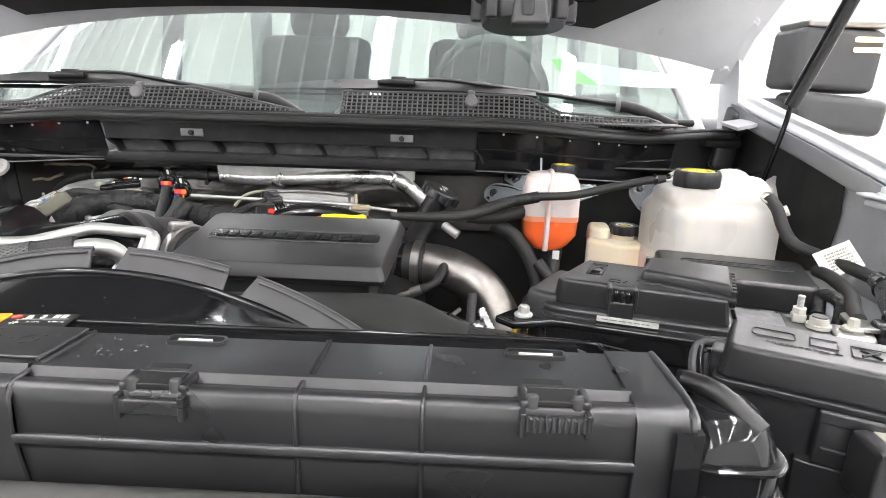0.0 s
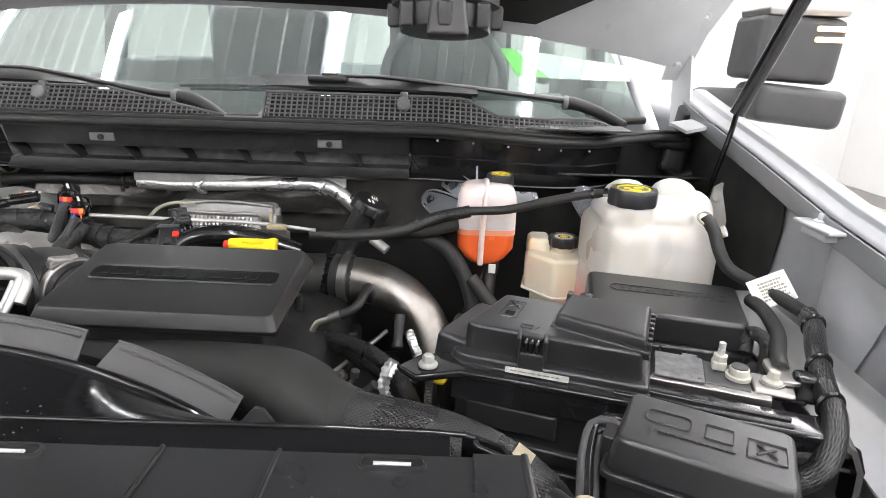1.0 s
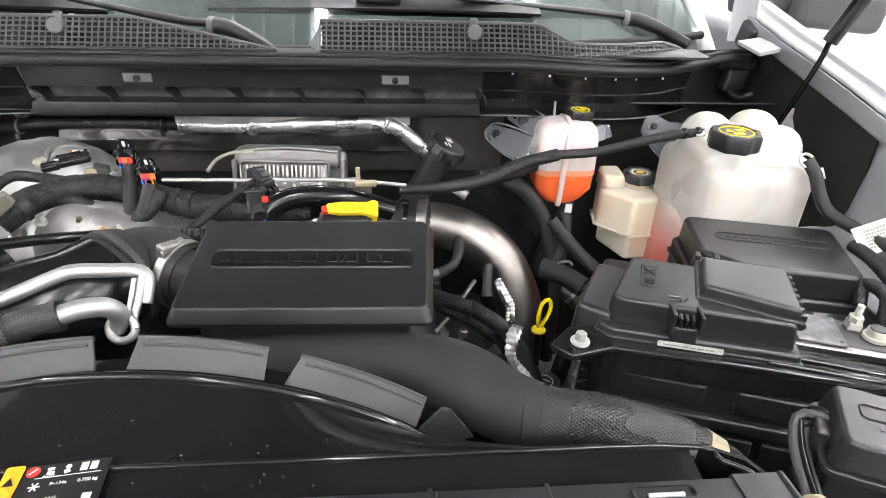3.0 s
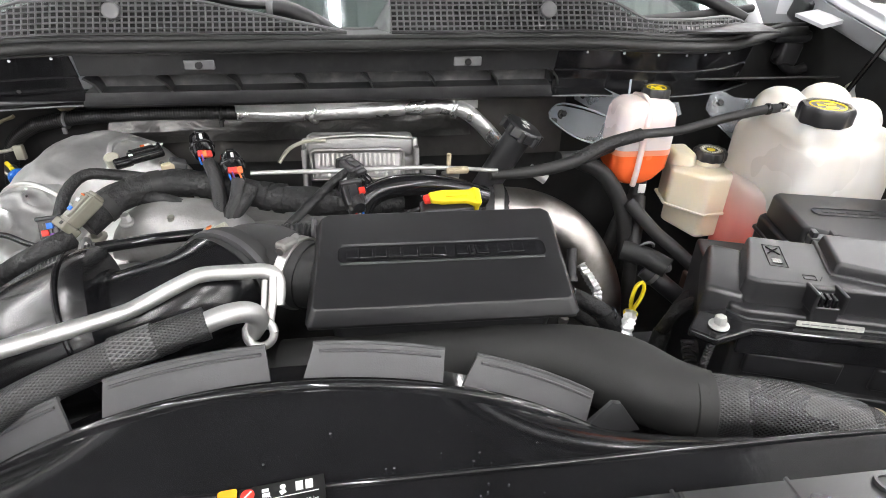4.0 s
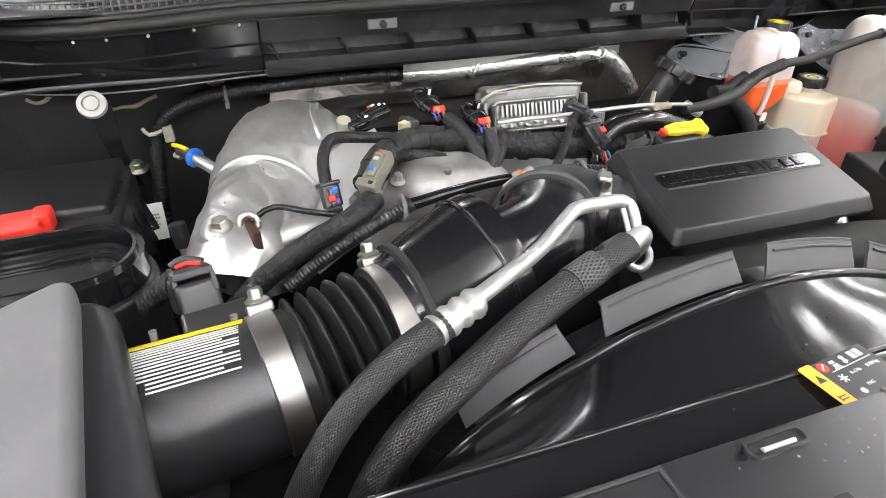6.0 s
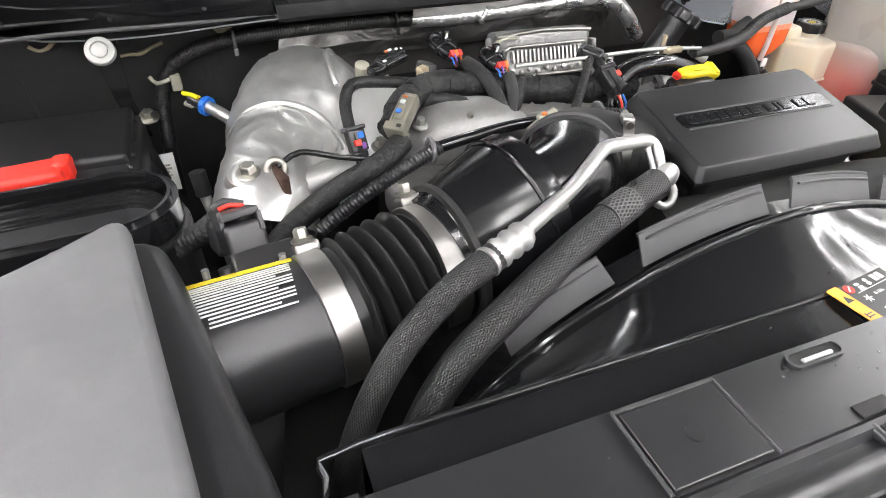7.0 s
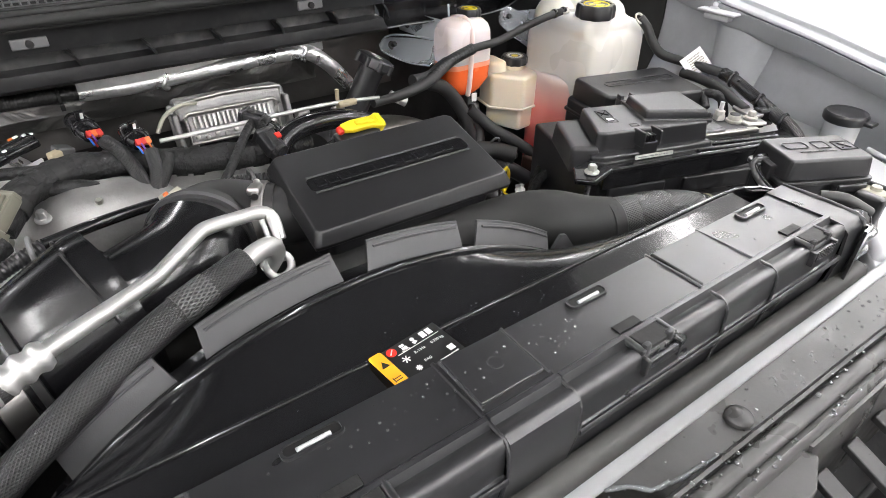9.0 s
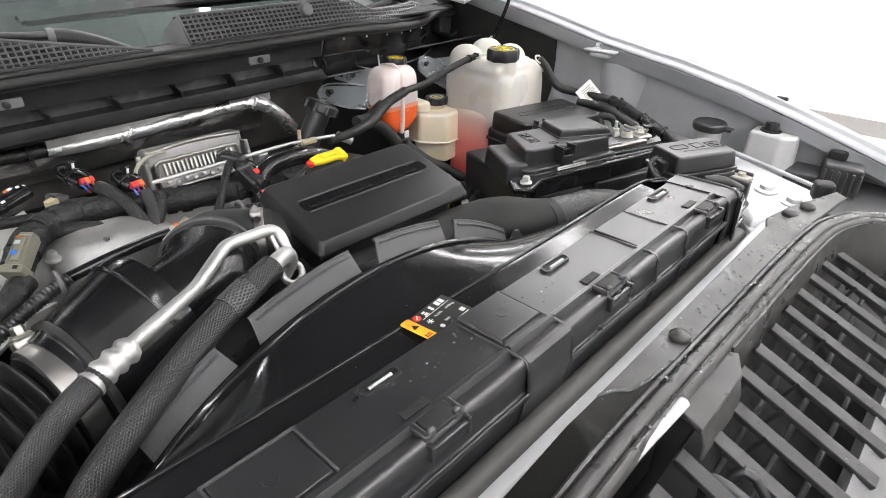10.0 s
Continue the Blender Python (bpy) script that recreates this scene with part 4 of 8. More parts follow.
part("edge", tube([(-0.76, 0.425, 1.30), (-0.757, 0.455, 1.325), (-0.735, 0.466, 1.330), (-0.5, 0.467, 1.3285), (-0.2, 0.467, 1.3285), (0.07, 0.467, 1.3285), (0.105, 0.452, 1.328), (0.125, 0.435, 1.325), (0.13, 0.42, 1.29)], 0.0022, 8), GLOSS, shroud)
part("apron", strip_x([(0.470, 1.322), (0.475, 1.20), (0.475, 0.95)], -0.735, 0.085, 0.003, 4), GLOSS, shroud)
part("end_cap", sheet([[(x, y, z) for z in (1.33, 1.2, 1.0)] for x, y in ((0.095, 0.467), (0.122, 0.452), (0.138, 0.425), (0.140, 0.38), (0.136, 0.337), (0.12, 0.335))], 0.003), GLOSS, shroud)

label = thing("warning_label", (-0.34, 0.46, 1.33), "black warning label with an orange strip and white pictograms", "label")
LM = Matrix.Translation((-0.348, 0.4505, 1.3312)) @ rot(0.5, 0, 7)


def stick(bm):
    bmesh.ops.transform(bm, matrix=LM, verts=bm.verts)
    return bm


def lettering(text, size, c):
    """Raised white print in the built-in letters, centred on c of the label."""
    fc = bpy.data.curves.new("print", "FONT")
    fc.body, fc.size, fc.align_x, fc.align_y, fc.extrude = text, size, "CENTER", "CENTER", 0.0001
    tmp = new("tmp_print", fc)
    me = bpy.data.meshes.new_from_object(tmp)
    bpy.data.objects.remove(tmp)
    bm = bmesh.new()
    bm.from_mesh(me)
    bmesh.ops.transform(bm, matrix=LM @ Matrix.Translation((*c, 0.0007)), verts=bm.verts)
    bpy.data.meshes.remove(me)
    return part("print", bm, WHITEINK, label, "white printed words")


part("backing", stick(rbox((0.006, 0, 0), (0.052, 0.040, 0.0006), 0)), BLACKINK, label)
part("orange_strip", stick(prism(rounded(0.0115, 0.042, 0.002, 3), 0.0002, 0.0009, 0, Matrix.Translation((-0.0265, 0, 0)))), ORANGE, label, "orange warning strip")
part("symbol", stick(prism([(-0.0035, -0.003), (0.0035, -0.003), (0, 0.0035)], 0.0009, 0.0013, 0, Matrix.Translation((-0.0265, 0.008, 0)))), BLACKINK, label)
part("symbol", stick(join(rbox((-0.0265, -0.008, 0.001), (0.006, 0.0008, 0.0004), 0), rbox((-0.0265, -0.0105, 0.001), (0.006, 0.0008, 0.0004), 0), rbox((-0.0297, -0.009, 0.001), (0.0008, 0.005, 0.0004), 0))), BLACKINK, label)
part("red_sign", stick(lathe([(0.0042, 0.0004), (0.0042, 0.0008), (0.0030, 0.0009)], at((-0.0145, 0.0145, 0)), 18)), RED, label)
part("red_sign_bar", stick(rbox((-0.0145, 0.0145, 0.0010), (0.006, 0.001, 0.0003), 0, (0, 0, 45))), WHITEINK, label)
part("pictogram", stick(join(rbox((-0.004, 0.0155, 0.0006), (0.004, 0.0022, 0.0004), 0), rbox((-0.0035, 0.0122, 0.0006), (0.0045, 0.0024, 0.0004), 0))), WHITEINK, label)
part("pictogram", stick(join(lathe([(0.0018, 0.0004), (0.0018, 0.0008)], at((0.0065, 0.0158, 0)), 10), rbox((0.0065, 0.0122, 0.0006), (0.0035, 0.003, 0.0004), 0, (0, 0, 25)))), WHITEINK, label)
part("pictogram", stick(join(rbox((0.0165, 0.0145, 0.0005), (0.0045, 0.0065, 0.0003), 0), rbox((0.0225, 0.0145, 0.0005), (0.0045, 0.0065, 0.0003), 0))), WHITEINK, label)
part("rule", stick(rbox((0.008, 0.0088, 0.0006), (0.040, 0.0004, 0.0003), 0)), WHITEINK, label)
part("pictogram", stick(join(*[rbox((-0.010, 0.002, 0.0006), (0.007, 0.0009, 0.0003), 0, (0, 0, 60 * i)) for i in range(3)])), WHITEINK, label)
part("pictogram", stick(join(*[rbox((-0.008, -0.011, 0.0006), (0.005, 0.0009, 0.0003), 0, (0, 0, 45 * i)) for i in range(4)])), WHITEINK, label)
lettering("AUTO", 0.0026, (-0.0040, 0.0098))
lettering("R-134a", 0.0036, (0.0040, 0.0030))
lettering("0.700 kg", 0.0036, (0.0215, 0.0030))
lettering("PAG", 0.0036, (0.0030, -0.0085))
part("code_print", stick(rbox((0.0245, -0.0105, 0.0005), (0.0055, 0.0055, 0.0003), 0)), WHITEINK, label)
part("print", stick(bars(Matrix.Translation((0.0190, -0.0160, 0)), 0.020, 0.0022, 1, 8)), WHITEINK, label)

# front: support bar, seal, panel, grille
support = thing("front_support", (CX, 0.32, 1.2), "white painted steel support across the truck's nose", "support")
part("bar", join(rbox((CX, 0.323, 1.250), (1.14, 0.016, 0.020), 0.004), rbox((CX, 0.338, 1.215), (1.2, 0.02, 0.06), 0.004)), DIMPAINT, support)
for f in ((lambda x: x), mx):
    pl = part("side_plate", join(prism([(f(0.18), 0.318), (f(0.28), 0.295), (f(0.40), 0.285), (f(0.425), 0.306), (f(0.515), 0.485), (f(0.47), 0.50), (f(0.38), 0.405), (f(0.25), 0.372)], 1.235, 1.255, 0.004), prism([(f(0.20), 0.335), (f(0.25), 0.31), (f(0.30), 0.325), (f(0.31), 0.36), (f(0.25), 0.375)], 1.25, 1.266, 0.008, None, 3, 0.7), tube([(f(0.44), 0.31, 1.258), (f(0.518), 0.482, 1.258)], 0.004, 8)), DIMPAINT, support)
    for c in ((0.369, 0.365), (0.345, 0.316)):
        bolt((f(c[0]), c[1], 1.256), 0.012, (0, 0, 1), pl, m=DIMPAINT, label="toned down white bolt")
part("front_seal", tube([(CX - 0.55, 0.338, 1.252), (CX, 0.3405, 1.259), (0.09, 0.3405, 1.259), (0.17, 0.341, 1.258)], 0.0115, 14), FOAM, support, "dark grey foam seal")
nose = thing("grille_assembly", (CX, 0.2, 1.2), "wet dark grey plastic grille surround with slats", "grille")
part("top_panel", join(prism([(-0.80, 0.290), (-0.78, 0.255), (-0.33, 0.272), (0.22, 0.264), (0.25, 0.282), (0.16, 0.308), (-0.33, 0.307)], 1.281, 1.286, 0.001),
                       prism([(0.165, 0.307), (0.22, 0.266), (0.36, 0.250), (0.375, 0.268), (0.30, 0.292), (0.262, 0.306), (0.20, 0.318)], 1.277, 1.283, 0.002)), PANEL, nose, "wet dark grey panel")
for x, y in ((-0.158, 0.289), (0.232, 0.296), (0.276, 0.284)):
    part("push_pin", lathe([(0.011, 0), (0.011, 0.004), (0.008, 0.007), (0.002, 0.008)], at((x, y, 1.286 if x < 0 else 1.283)), 16), PANEL, nose, "dark grey push pin")
LIPA = [(CX - 0.70, 0.20, 1.258), (-0.55, 0.255, 1.283), (-0.37, 0.270, 1.290), (-0.1, 0.267, 1.291), (0.15, 0.260, 1.291), (0.245, 0.246, 1.291), (0.31, 0.210, 1.288), (0.345, 0.14, 1.278), (0.355, 0.0, 1.24)]
film = random.Random(4)
edge = [(-0.195 - 0.085 * k / 15 - film.uniform(0, 0.012), 0.2760 + 0.0150 * k / 15 + (0.0150 if k > 12 else 0.0) * (k - 12) / 3) for k in range(16)]
# Water film; the dark that it mirrors is put into its colour
part("water_film", prism([(-0.78, 0.285), (-0.78, 0.2585)] + [(-0.34, 0.2720)] + edge + [(-0.34, 0.3068)], 1.2861, 1.2868, 0), FILM, nose, "film of standing water, coloured dark for its reflection, with a ragged edge")
LIPW = []
path = spline(LIPA, 0.012)
for k, q in enumerate(path):
    d = Vector(path[min(k + 1, len(path) - 1)]) - Vector(path[max(k - 1, 0)])
    side = Vector((d.y, -d.x, 0)).normalized()
    LIPW.append([Vector(q) + side * o + Vector((0, 0, h)) for o, h in ((-0.0085, -0.006), (-0.0075, -0.001), (-0.005, 0.0012), (-0.0022, 0.0005), (-0.0010, -0.0035), (0.0005, 0.0005), (0.003, 0.0035), (0.008, 0.0042), (0.0122, 0.0022), (0.0140, -0.0015), (0.0155, 0.0008), (0.0185, 0.0018), (0.0215, 0.0), (0.0235, -0.004), (0.0245, -0.011))])
part("lip", sheet(LIPW, 0.002), PANEL, nose, "broad grooved dark grey seal lip")
part("rail", sheet([[row[-2], row[-1], row[-1] + (row[-1] - row[-5]) * 0.25 + Vector((0, 0, -0.014)), row[-1] + (row[-1] - row[-5]) * 0.55 + Vector((0, 0, -0.040)), row[-1] + (row[-1] - row[-5]) * 0.6 + Vector((0, 0, -0.10))] for row in LIPW if row[0].x > -0.145], 0.003), PANEL, nose, "dark grey inner frame of the grille")
# Pale bead added for the bright reflection along the water's edge
part("water_edge", tube([(x + 0.001, y, 1.2870) for x, y in edge], lambda q: 0.0013 + 0.0008 * abs(math.sin(q * 19)), 8), DROPS, nose, "pale bead for the bright reflecting rim of the water")
part("bracket", join(prism([(-0.26, 0.222), (-0.25, 0.252), (-0.14, 0.250), (-0.135, 0.236), (-0.165, 0.222)], 1.276, 1.2825, 0.002), sheet([[(-0.258, 0.222, 1.277), (-0.165, 0.2225, 1.277)], [(-0.256, 0.217, 1.262), (-0.170, 0.217, 1.262)], [(-0.256, 0.216, 1.245), (-0.175, 0.216, 1.245)]], 0.002)), PANEL, nose)
for i in range(15):
    x = 0.226 - 0.0499 * i
    part("slat", rbox((x, 0.1635, 1.2265), (0.0172, 0.150, 0.007), 0.0014, (21.8, 0, 0)), SLAT, nose, "wet dark grey slat")
    if i < 9:
        part("slat_web", rbox((x - 0.010, 0.190, 1.224), (0.003, 0.004, 0.036), 0.0008, (21.8, 0, 0)), DARK, nose)
for i in range(3):
    part("cross_bar", rbox((-0.08, 0.205 - 0.032 * i, 1.222 - 0.013 * i), (0.72, 0.006, 0.010), 0.002), DARK, nose)
part("lower_edge", strip_x([(0.121, 1.192), (0.113, 1.206), (0.090, 1.192), (0.05, 1.14), (0.03, 1.06), (0.02, 0.9)], -0.62, 0.34, 0.004, 6), GREYPL, nose, "light grey painted nose edge")
part("back_plate", strip_x([(0.245, 1.20), (0.19, 1.14), (0.12, 1.10), (0.06, 1.10)], -0.75, 0.34, 0.004), DARK, nose)
part("post", tube([(-0.55, 0.252, 1.256), (-0.388, 0.255, 1.276), (-0.248, 0.2455, 1.290)], 0.0055, 10), DIMPAINT, nose, "toned down white rod")
for i in range(7):
    part("cable", tube([(-0.42 + 0.03 * i, 0.20, 1.20), (-0.41 + 0.03 * i, 0.185 + 0.01 * (i % 3), 1.235), (-0.38 + 0.025 * i, 0.165, 1.222), (-0.36 + 0.02 * i, 0.15, 1.19)], 0.006, 8), PLASTIC if i != 4 else BEIGE, nose, "dark cable in the nose")

# ---- engine cover box ----
airbox = thing("intake_resonator", (-0.213, 0.70, 1.22), "satin black plastic intake box with a raised emblem strip", "engine cover")
AM = Matrix.Translation((-0.2135, 0.7045, 1.3415)) @ rot(11.5, 0, -1.4)
q = prism([(-0.1300, -0.0635), (-0.1255, -0.0680), (0.1210, -0.0680), (0.1265, -0.0635), (0.1315, 0.073), (0.124, 0.0800), (-0.119, 0.0800), (-0.1265, 0.074)], -0.015, 0.0, 0.0022, None, 2, 0.945)
for v in q.verts:
    if v.co.z > -0.006 and v.co.y < -0.05:
        v.co.y += 0.005
bmesh.ops.transform(q, matrix=AM, verts=q.verts)
q = join(q, prism([(-0.128, -0.065), (0.124, -0.065), (0.130, 0.072), (0.123, 0.0785), (-0.118, 0.0785), (-0.125, 0.072)], -0.021, -0.013, 0.002, AM))
part("lid", q, LID, airbox)
part("body", prism([(-0.104, -0.055), (0.100, -0.055), (0.100, 0.062), (-0.104, 0.062)], -0.085, -0.014, 0.012, AM, 3, 1.06), PLASTIC, airbox)
em = part("emblem", prism(rounded(0.208, 0.022, 0.006, 3), -0.001, 0.0006, 0, AM @ Matrix.Translation((0.003, 0.012, 0))), SATIN, airbox, "dark recessed emblem strip")
x = -0.094
for i, w in enumerate((0.011, 0.011, 0.011, 0.011, 0.014, 0.011, 0.012, 0, 0.011, 0.004, 0.011, 0, 0.012, 0.011)):
    if w:
        part("letter_bar", rbox((0, 0, 0), (w + 0.001, 0.0135, 0.002), 0.0008), SATIN, em).matrix_basis = AM @ Matrix.Translation((x + w / 2 + 0.002, 0.012, 0.001))
        x += w + 0.0028
    else:
        x += 0.008
part("border", join(*[tube([AM @ Vector(a), AM @ Vector(b)], 0.0013, 6, straight=True) for a, b in (((-0.098, 0.0255, 0), (0.104, 0.0255, 0)), ((-0.098, -0.0015, 0), (0.104, -0.0015, 0)))]), LID, airbox)
part("outlet", tube([(-0.31, 0.732, 1.305), (-0.352, 0.744, 1.306)], 0.034, 20), RUBBER, airbox)

# ---- charge pipes ----
pipe = thing("intake_pipe", (0.0, 0.93, 1.2), "bent stainless steel intake pipe with a hose and clamps", "pipe")
PP = [(-0.078, 1.021, 1.226), (-0.045, 1.014, 1.225), (-0.011, 1.003, 1.217), (0.022, 0.990, 1.199), (0.050, 0.972, 1.168), (0.069, 0.950, 1.125), (0.074, 0.935, 1.08), (0.075, 0.93, 1.0)]
part("tube", tube(PP, 0.037, 28, 0.006), STEEL, pipe)
part("hose", tube([(-0.19, 0.99, 1.235), (-0.13, 1.015, 1.230), (-0.074, 1.021, 1.226)], 0.0385, 24), RUBBER, pipe, "black rubber hose")
for x in (-0.112, -0.083):
    part("clamp", lathe([(0.039, -0.008), (0.041, -0.007), (0.041, 0.007), (0.039, 0.008)], along((x, 1.020 + (x + 0.083) * 0.05, 1.2265), (x + 0.1, 1.006, 1.2235)), 28), BAND if x > -0.09 else GLOSS, pipe, "steel hose clamp" if x > -0.09 else "black clamp ring")

charge = thing("charge_hose", (0.0, 0.56, 1.2), "matte black charge air hose with a braided sleeve", "hose")
part("hose", tube([(-0.37, 0.655, 1.255), (-0.25, 0.645, 1.263), (-0.16, 0.637, 1.269), (-0.10, 0.623, 1.272), (-0.058, 0.598, 1.272), (-0.028, 0.570, 1.272), (-0.002, 0.553, 1.272)], lambda s: 0.031 + 0.006 * math.exp(-((s - 0.80) / 0.12) ** 2), 28, 0.008), MATTE, charge)
part("hose_end", lathe([(0.0275, -0.012), (0.0312, -0.010), (0.0312, 0.004), (0.0300, 0.006), (0.0275, 0.006)], along((-0.004, 0.554, 1.272), (0.05, 0.541, 1.272)), 32), MATTE, charge)
part("sleeve", tube([(-0.012, 0.556, 1.272), (0.03, 0.546, 1.272), (0.075, 0.536, 1.268), (0.125, 0.519, 1.256), (0.165, 0.495, 1.232), (0.185, 0.465, 1.185), (0.19, 0.44, 1.10)], 0.0288, 32, 0.006), BRAIDBIG, charge, "grey braided sleeve")
part("tape", tube([(0.128, 0.5175, 1.2555), (0.141, 0.5105, 1.2485)], 0.0300, 24, 0.003, wobble=0.0012), BEIGE, charge, "beige tape round the sleeve")

# ---- coolant tanks ----
def cap(parent, c, r, h, ink, ribs=8, tilt=(0, 0, 0), ringed=False):
    m = at(c, tilt)
    n = ribs * 6
    bm = bmesh.new()
    rings = []
    for z, k in ((0, 0.94), (h * 0.1, 1.0), (h * 0.8, 1.0), (h, 0.93), (h, 0.80), (h * 0.93, 0.78)):
        rings.append([bm.verts.new((r * k * (1 + 0.05 * math.cos(ribs * 2 * math.pi * j / n)) * math.cos(2 * math.pi * j / n), r * k * (1 + 0.05 * math.cos(ribs * 2 * math.pi * j / n)) * math.sin(2 * math.pi * j / n), z)) for j in range(n)])
    for a, b in zip(rings, rings[1:]):
        for j in range(n):
            bm.faces.new((a[j], a[(j + 1) % n], b[(j + 1) % n], b[j]))
    bm.faces.new(rings[0])
    bm.faces.new(rings[-1])
    bmesh.ops.transform(bm, matrix=m, verts=bm.verts)
    cp = part("cap", bm, PLASTIC, parent, "black ribbed screw cap")
    top = m @ Matrix.Translation((0, 0, h * 0.93))
    ringm = tube([(r * 0.66 * math.cos(t), r * 0.66 * math.sin(t), 0.0006) for t in [2 * math.pi * i / 28 for i in range(29)]], r * 0.035, 5, straight=True)
    bmesh.ops.transform(ringm, matrix=top, verts=ringm.verts)
    part("ring_print", ringm, ink, cp, "printed ring")
    if ringed:
        part("disc_print", lathe([(r * 0.26, 0), (r * 0.26, 0.0008)], top, 20), YELLOW, cp, "yellow printed dot")
        q = []
        for i in range(20):
            t = 2 * math.pi * i / 20
            b = rbox((r * 0.5 * math.cos(t), r * 0.5 * math.sin(t), 0.0005), (r * 0.16, r * 0.09, 0.0006), 0, (0, 0, math.degrees(t)))
            bmesh.ops.transform(b, matrix=top, verts=b.verts)
            q.append(b)
        part("print", join(*q), WHITEINK, cp, "white circular print")
    else:
        part("pictogram", prism([(-r * 0.42, r * 0.02), (-r * 0.06, r * 0.02), (-r * 0.24, r * 0.36)], 0, 0.0008, 0, top), ink, cp)
        part("pictogram", prism([(r * 0.06, r * 0.05), (r * 0.42, r * 0.05), (r * 0.42, r * 0.3), (r * 0.06, r * 0.3)], 0, 0.0008, 0, top), ink, cp)
        part("pictogram", prism(rounded(r * 0.5, r * 0.3, r * 0.12, 2), 0, 0.0008, 0, top @ Matrix.Translation((0, -r * 0.26, 0))), ink, cp)
    return cp


surge = thing("coolant_tank", (0.38, 0.95, 1.15), "milky white plastic coolant tank with a black cap", "tank")


lobes = [rbox((0.386, 0.967, 1.305), (0.176, 0.150, 0.150), 0.034, seg=4), rbox((0.365, 0.955, 1.372), (0.13, 0.11, 0.040), 0.018, seg=3),
         rbox((0.345, 0.923, 1.272), (0.086, 0.078, 0.200), 0.026, seg=4, taper=(0.94, 0.9)), rbox((0.425, 0.924, 1.268), (0.088, 0.074, 0.195), 0.026, seg=4, taper=(0.94, 0.9)),
         lathe([(0.030, -0.03), (0.030, 0.012), (0.029, 0.014)], at((0.341, 0.922, 1.380)), 24), rbox((0.325, 1.00, 1.26), (0.05, 0.12, 0.20), 0.02, seg=3)]
for c, r in (((0.372, 1.052, 1.325), 0.042), ((0.450, 1.056, 1.328), 0.042), ((0.448, 0.985, 1.325), 0.039)):
    lobes.append(lathe([(r, -0.15), (r, 0.03), (r * 0.93, 0.052), (r * 0.75, 0.066), (r * 0.45, 0.075), (r * 0.1, 0.078)], at(c), 28))
moulded("body", join(*lobes), POLY, surge, "milky blow-moulded body")
cap(surge, (0.341, 0.922, 1.392), 0.0335, 0.024, YELLOW, 8)
moulded("lower_tank", join(prism([(0.286, 0.955), (0.302, 0.912), (0.40, 0.902), (0.455, 0.95), (0.445, 1.045), (0.30, 1.04)], 1.03, 1.285, 0.014, None, 3), rbox((0.345, 0.906, 1.15), (0.05, 0.02, 0.22), 0.008)), COOLRED, surge, "lower tank tinted red by the coolant")
ear = part("ear", plate3([(0.3065, 1.146, 1.340), (0.3055, 1.146, 1.352), (0.3085, 1.146, 1.362), (0.3150, 1.145, 1.369), (0.3240, 1.143, 1.371), (0.3330, 1.140, 1.368), (0.345, 1.132, 1.362), (0.390, 1.105, 1.365), (0.365, 1.050, 1.300), (0.335, 1.075, 1.300), (0.316, 1.120, 1.322)], 0.003), EARPL, surge, "clear frosted mounting ear")
bolt((0.3215, 1.139, 1.3510), 0.006, (0, -1, 0.5), ear, m=DARK, label="dark bolt")
part("spout", tube([(0.326, 0.978, 1.378), (0.318, 0.972, 1.397)], 0.007, 10), POLY, surge)
part("side_spout", tube([(0.452, 0.905, 1.355), (0.468, 0.895, 1.365)], 0.008, 10), POLY, surge)
wing = part("wing", plate3([(0.548, 1.135, 1.352), (0.552, 1.138, 1.378), (0.566, 1.140, 1.386), (0.580, 1.135, 1.380), (0.592, 1.085, 1.340), (0.584, 1.080, 1.330), (0.575, 1.070, 1.310), (0.545, 1.06, 1.27), (0.520, 1.07, 1.27)], 0.005), POLY, surge, "white side plate with a hole")
part("boss", lathe([(0.007, 0), (0.007, 0.006), (0.004, 0.008)], at((0.555, 1.128, 1.360), (70, 0, -20)), 14), POLY, wing)
# Dark disc on the plate stands for a shaded hole
part("hole", lathe([(0.0035, 0), (0.003, 0.0012)], at((0.5745, 1.098, 1.342), (70, 0, 35)), 12), DARK, wing)

small = thing("orange_coolant_tank", (0.145, 1.05, 1.25), "frosted plastic tank half full of orange coolant", "tank")
OC = (0.145, 1.056)
part("body", loft(OC, [(1.3172, 0.0960, 0.0715, 0.018), (1.345, 0.0960, 0.0710, 0.018), (1.370, 0.0940, 0.0700, 0.020), (1.381, 0.0870, 0.0660, 0.022), (1.388, 0.0730, 0.0540, 0.020), (1.391, 0.0480, 0.0340, 0.014)]), mat("pale pink frosted polyethylene", (0.80, 0.71, 0.69), 0.26, sss=0.5, bump=0.04, vary=0.06), small)
part("coolant", loft(OC, [(1.253, 0.034, 0.030, 0.012), (1.256, 0.050, 0.042, 0.016), (1.265, 0.068, 0.056, 0.018), (1.284, 0.0925, 0.0690, 0.018), (1.3165, 0.0958, 0.0713, 0.018)]), COOLANT, small, "bright orange coolant")
part("coolant_line", loft(OC, [(1.3085, 0.0964, 0.0719, 0.018), (1.3175, 0.0964, 0.0719, 0.018)]), mat("pale orange level line", (1.0, 0.34, 0.20), 0.26, sss=0.4, bump=0.03, vary=0.05), small)
part("seam", tube([(0.137, 1.024, 1.258), (0.137, 1.0195, 1.284), (0.138, 1.0185, 1.33), (0.140, 1.021, 1.365), (0.142, 1.030, 1.384), (0.143, 1.050, 1.392), (0.143, 1.085, 1.386)], 0.0048, 8), mat("pale pink seam plastic", (0.84, 0.66, 0.62), 0.3, sss=0.5, bump=0.03, vary=0.05), small)
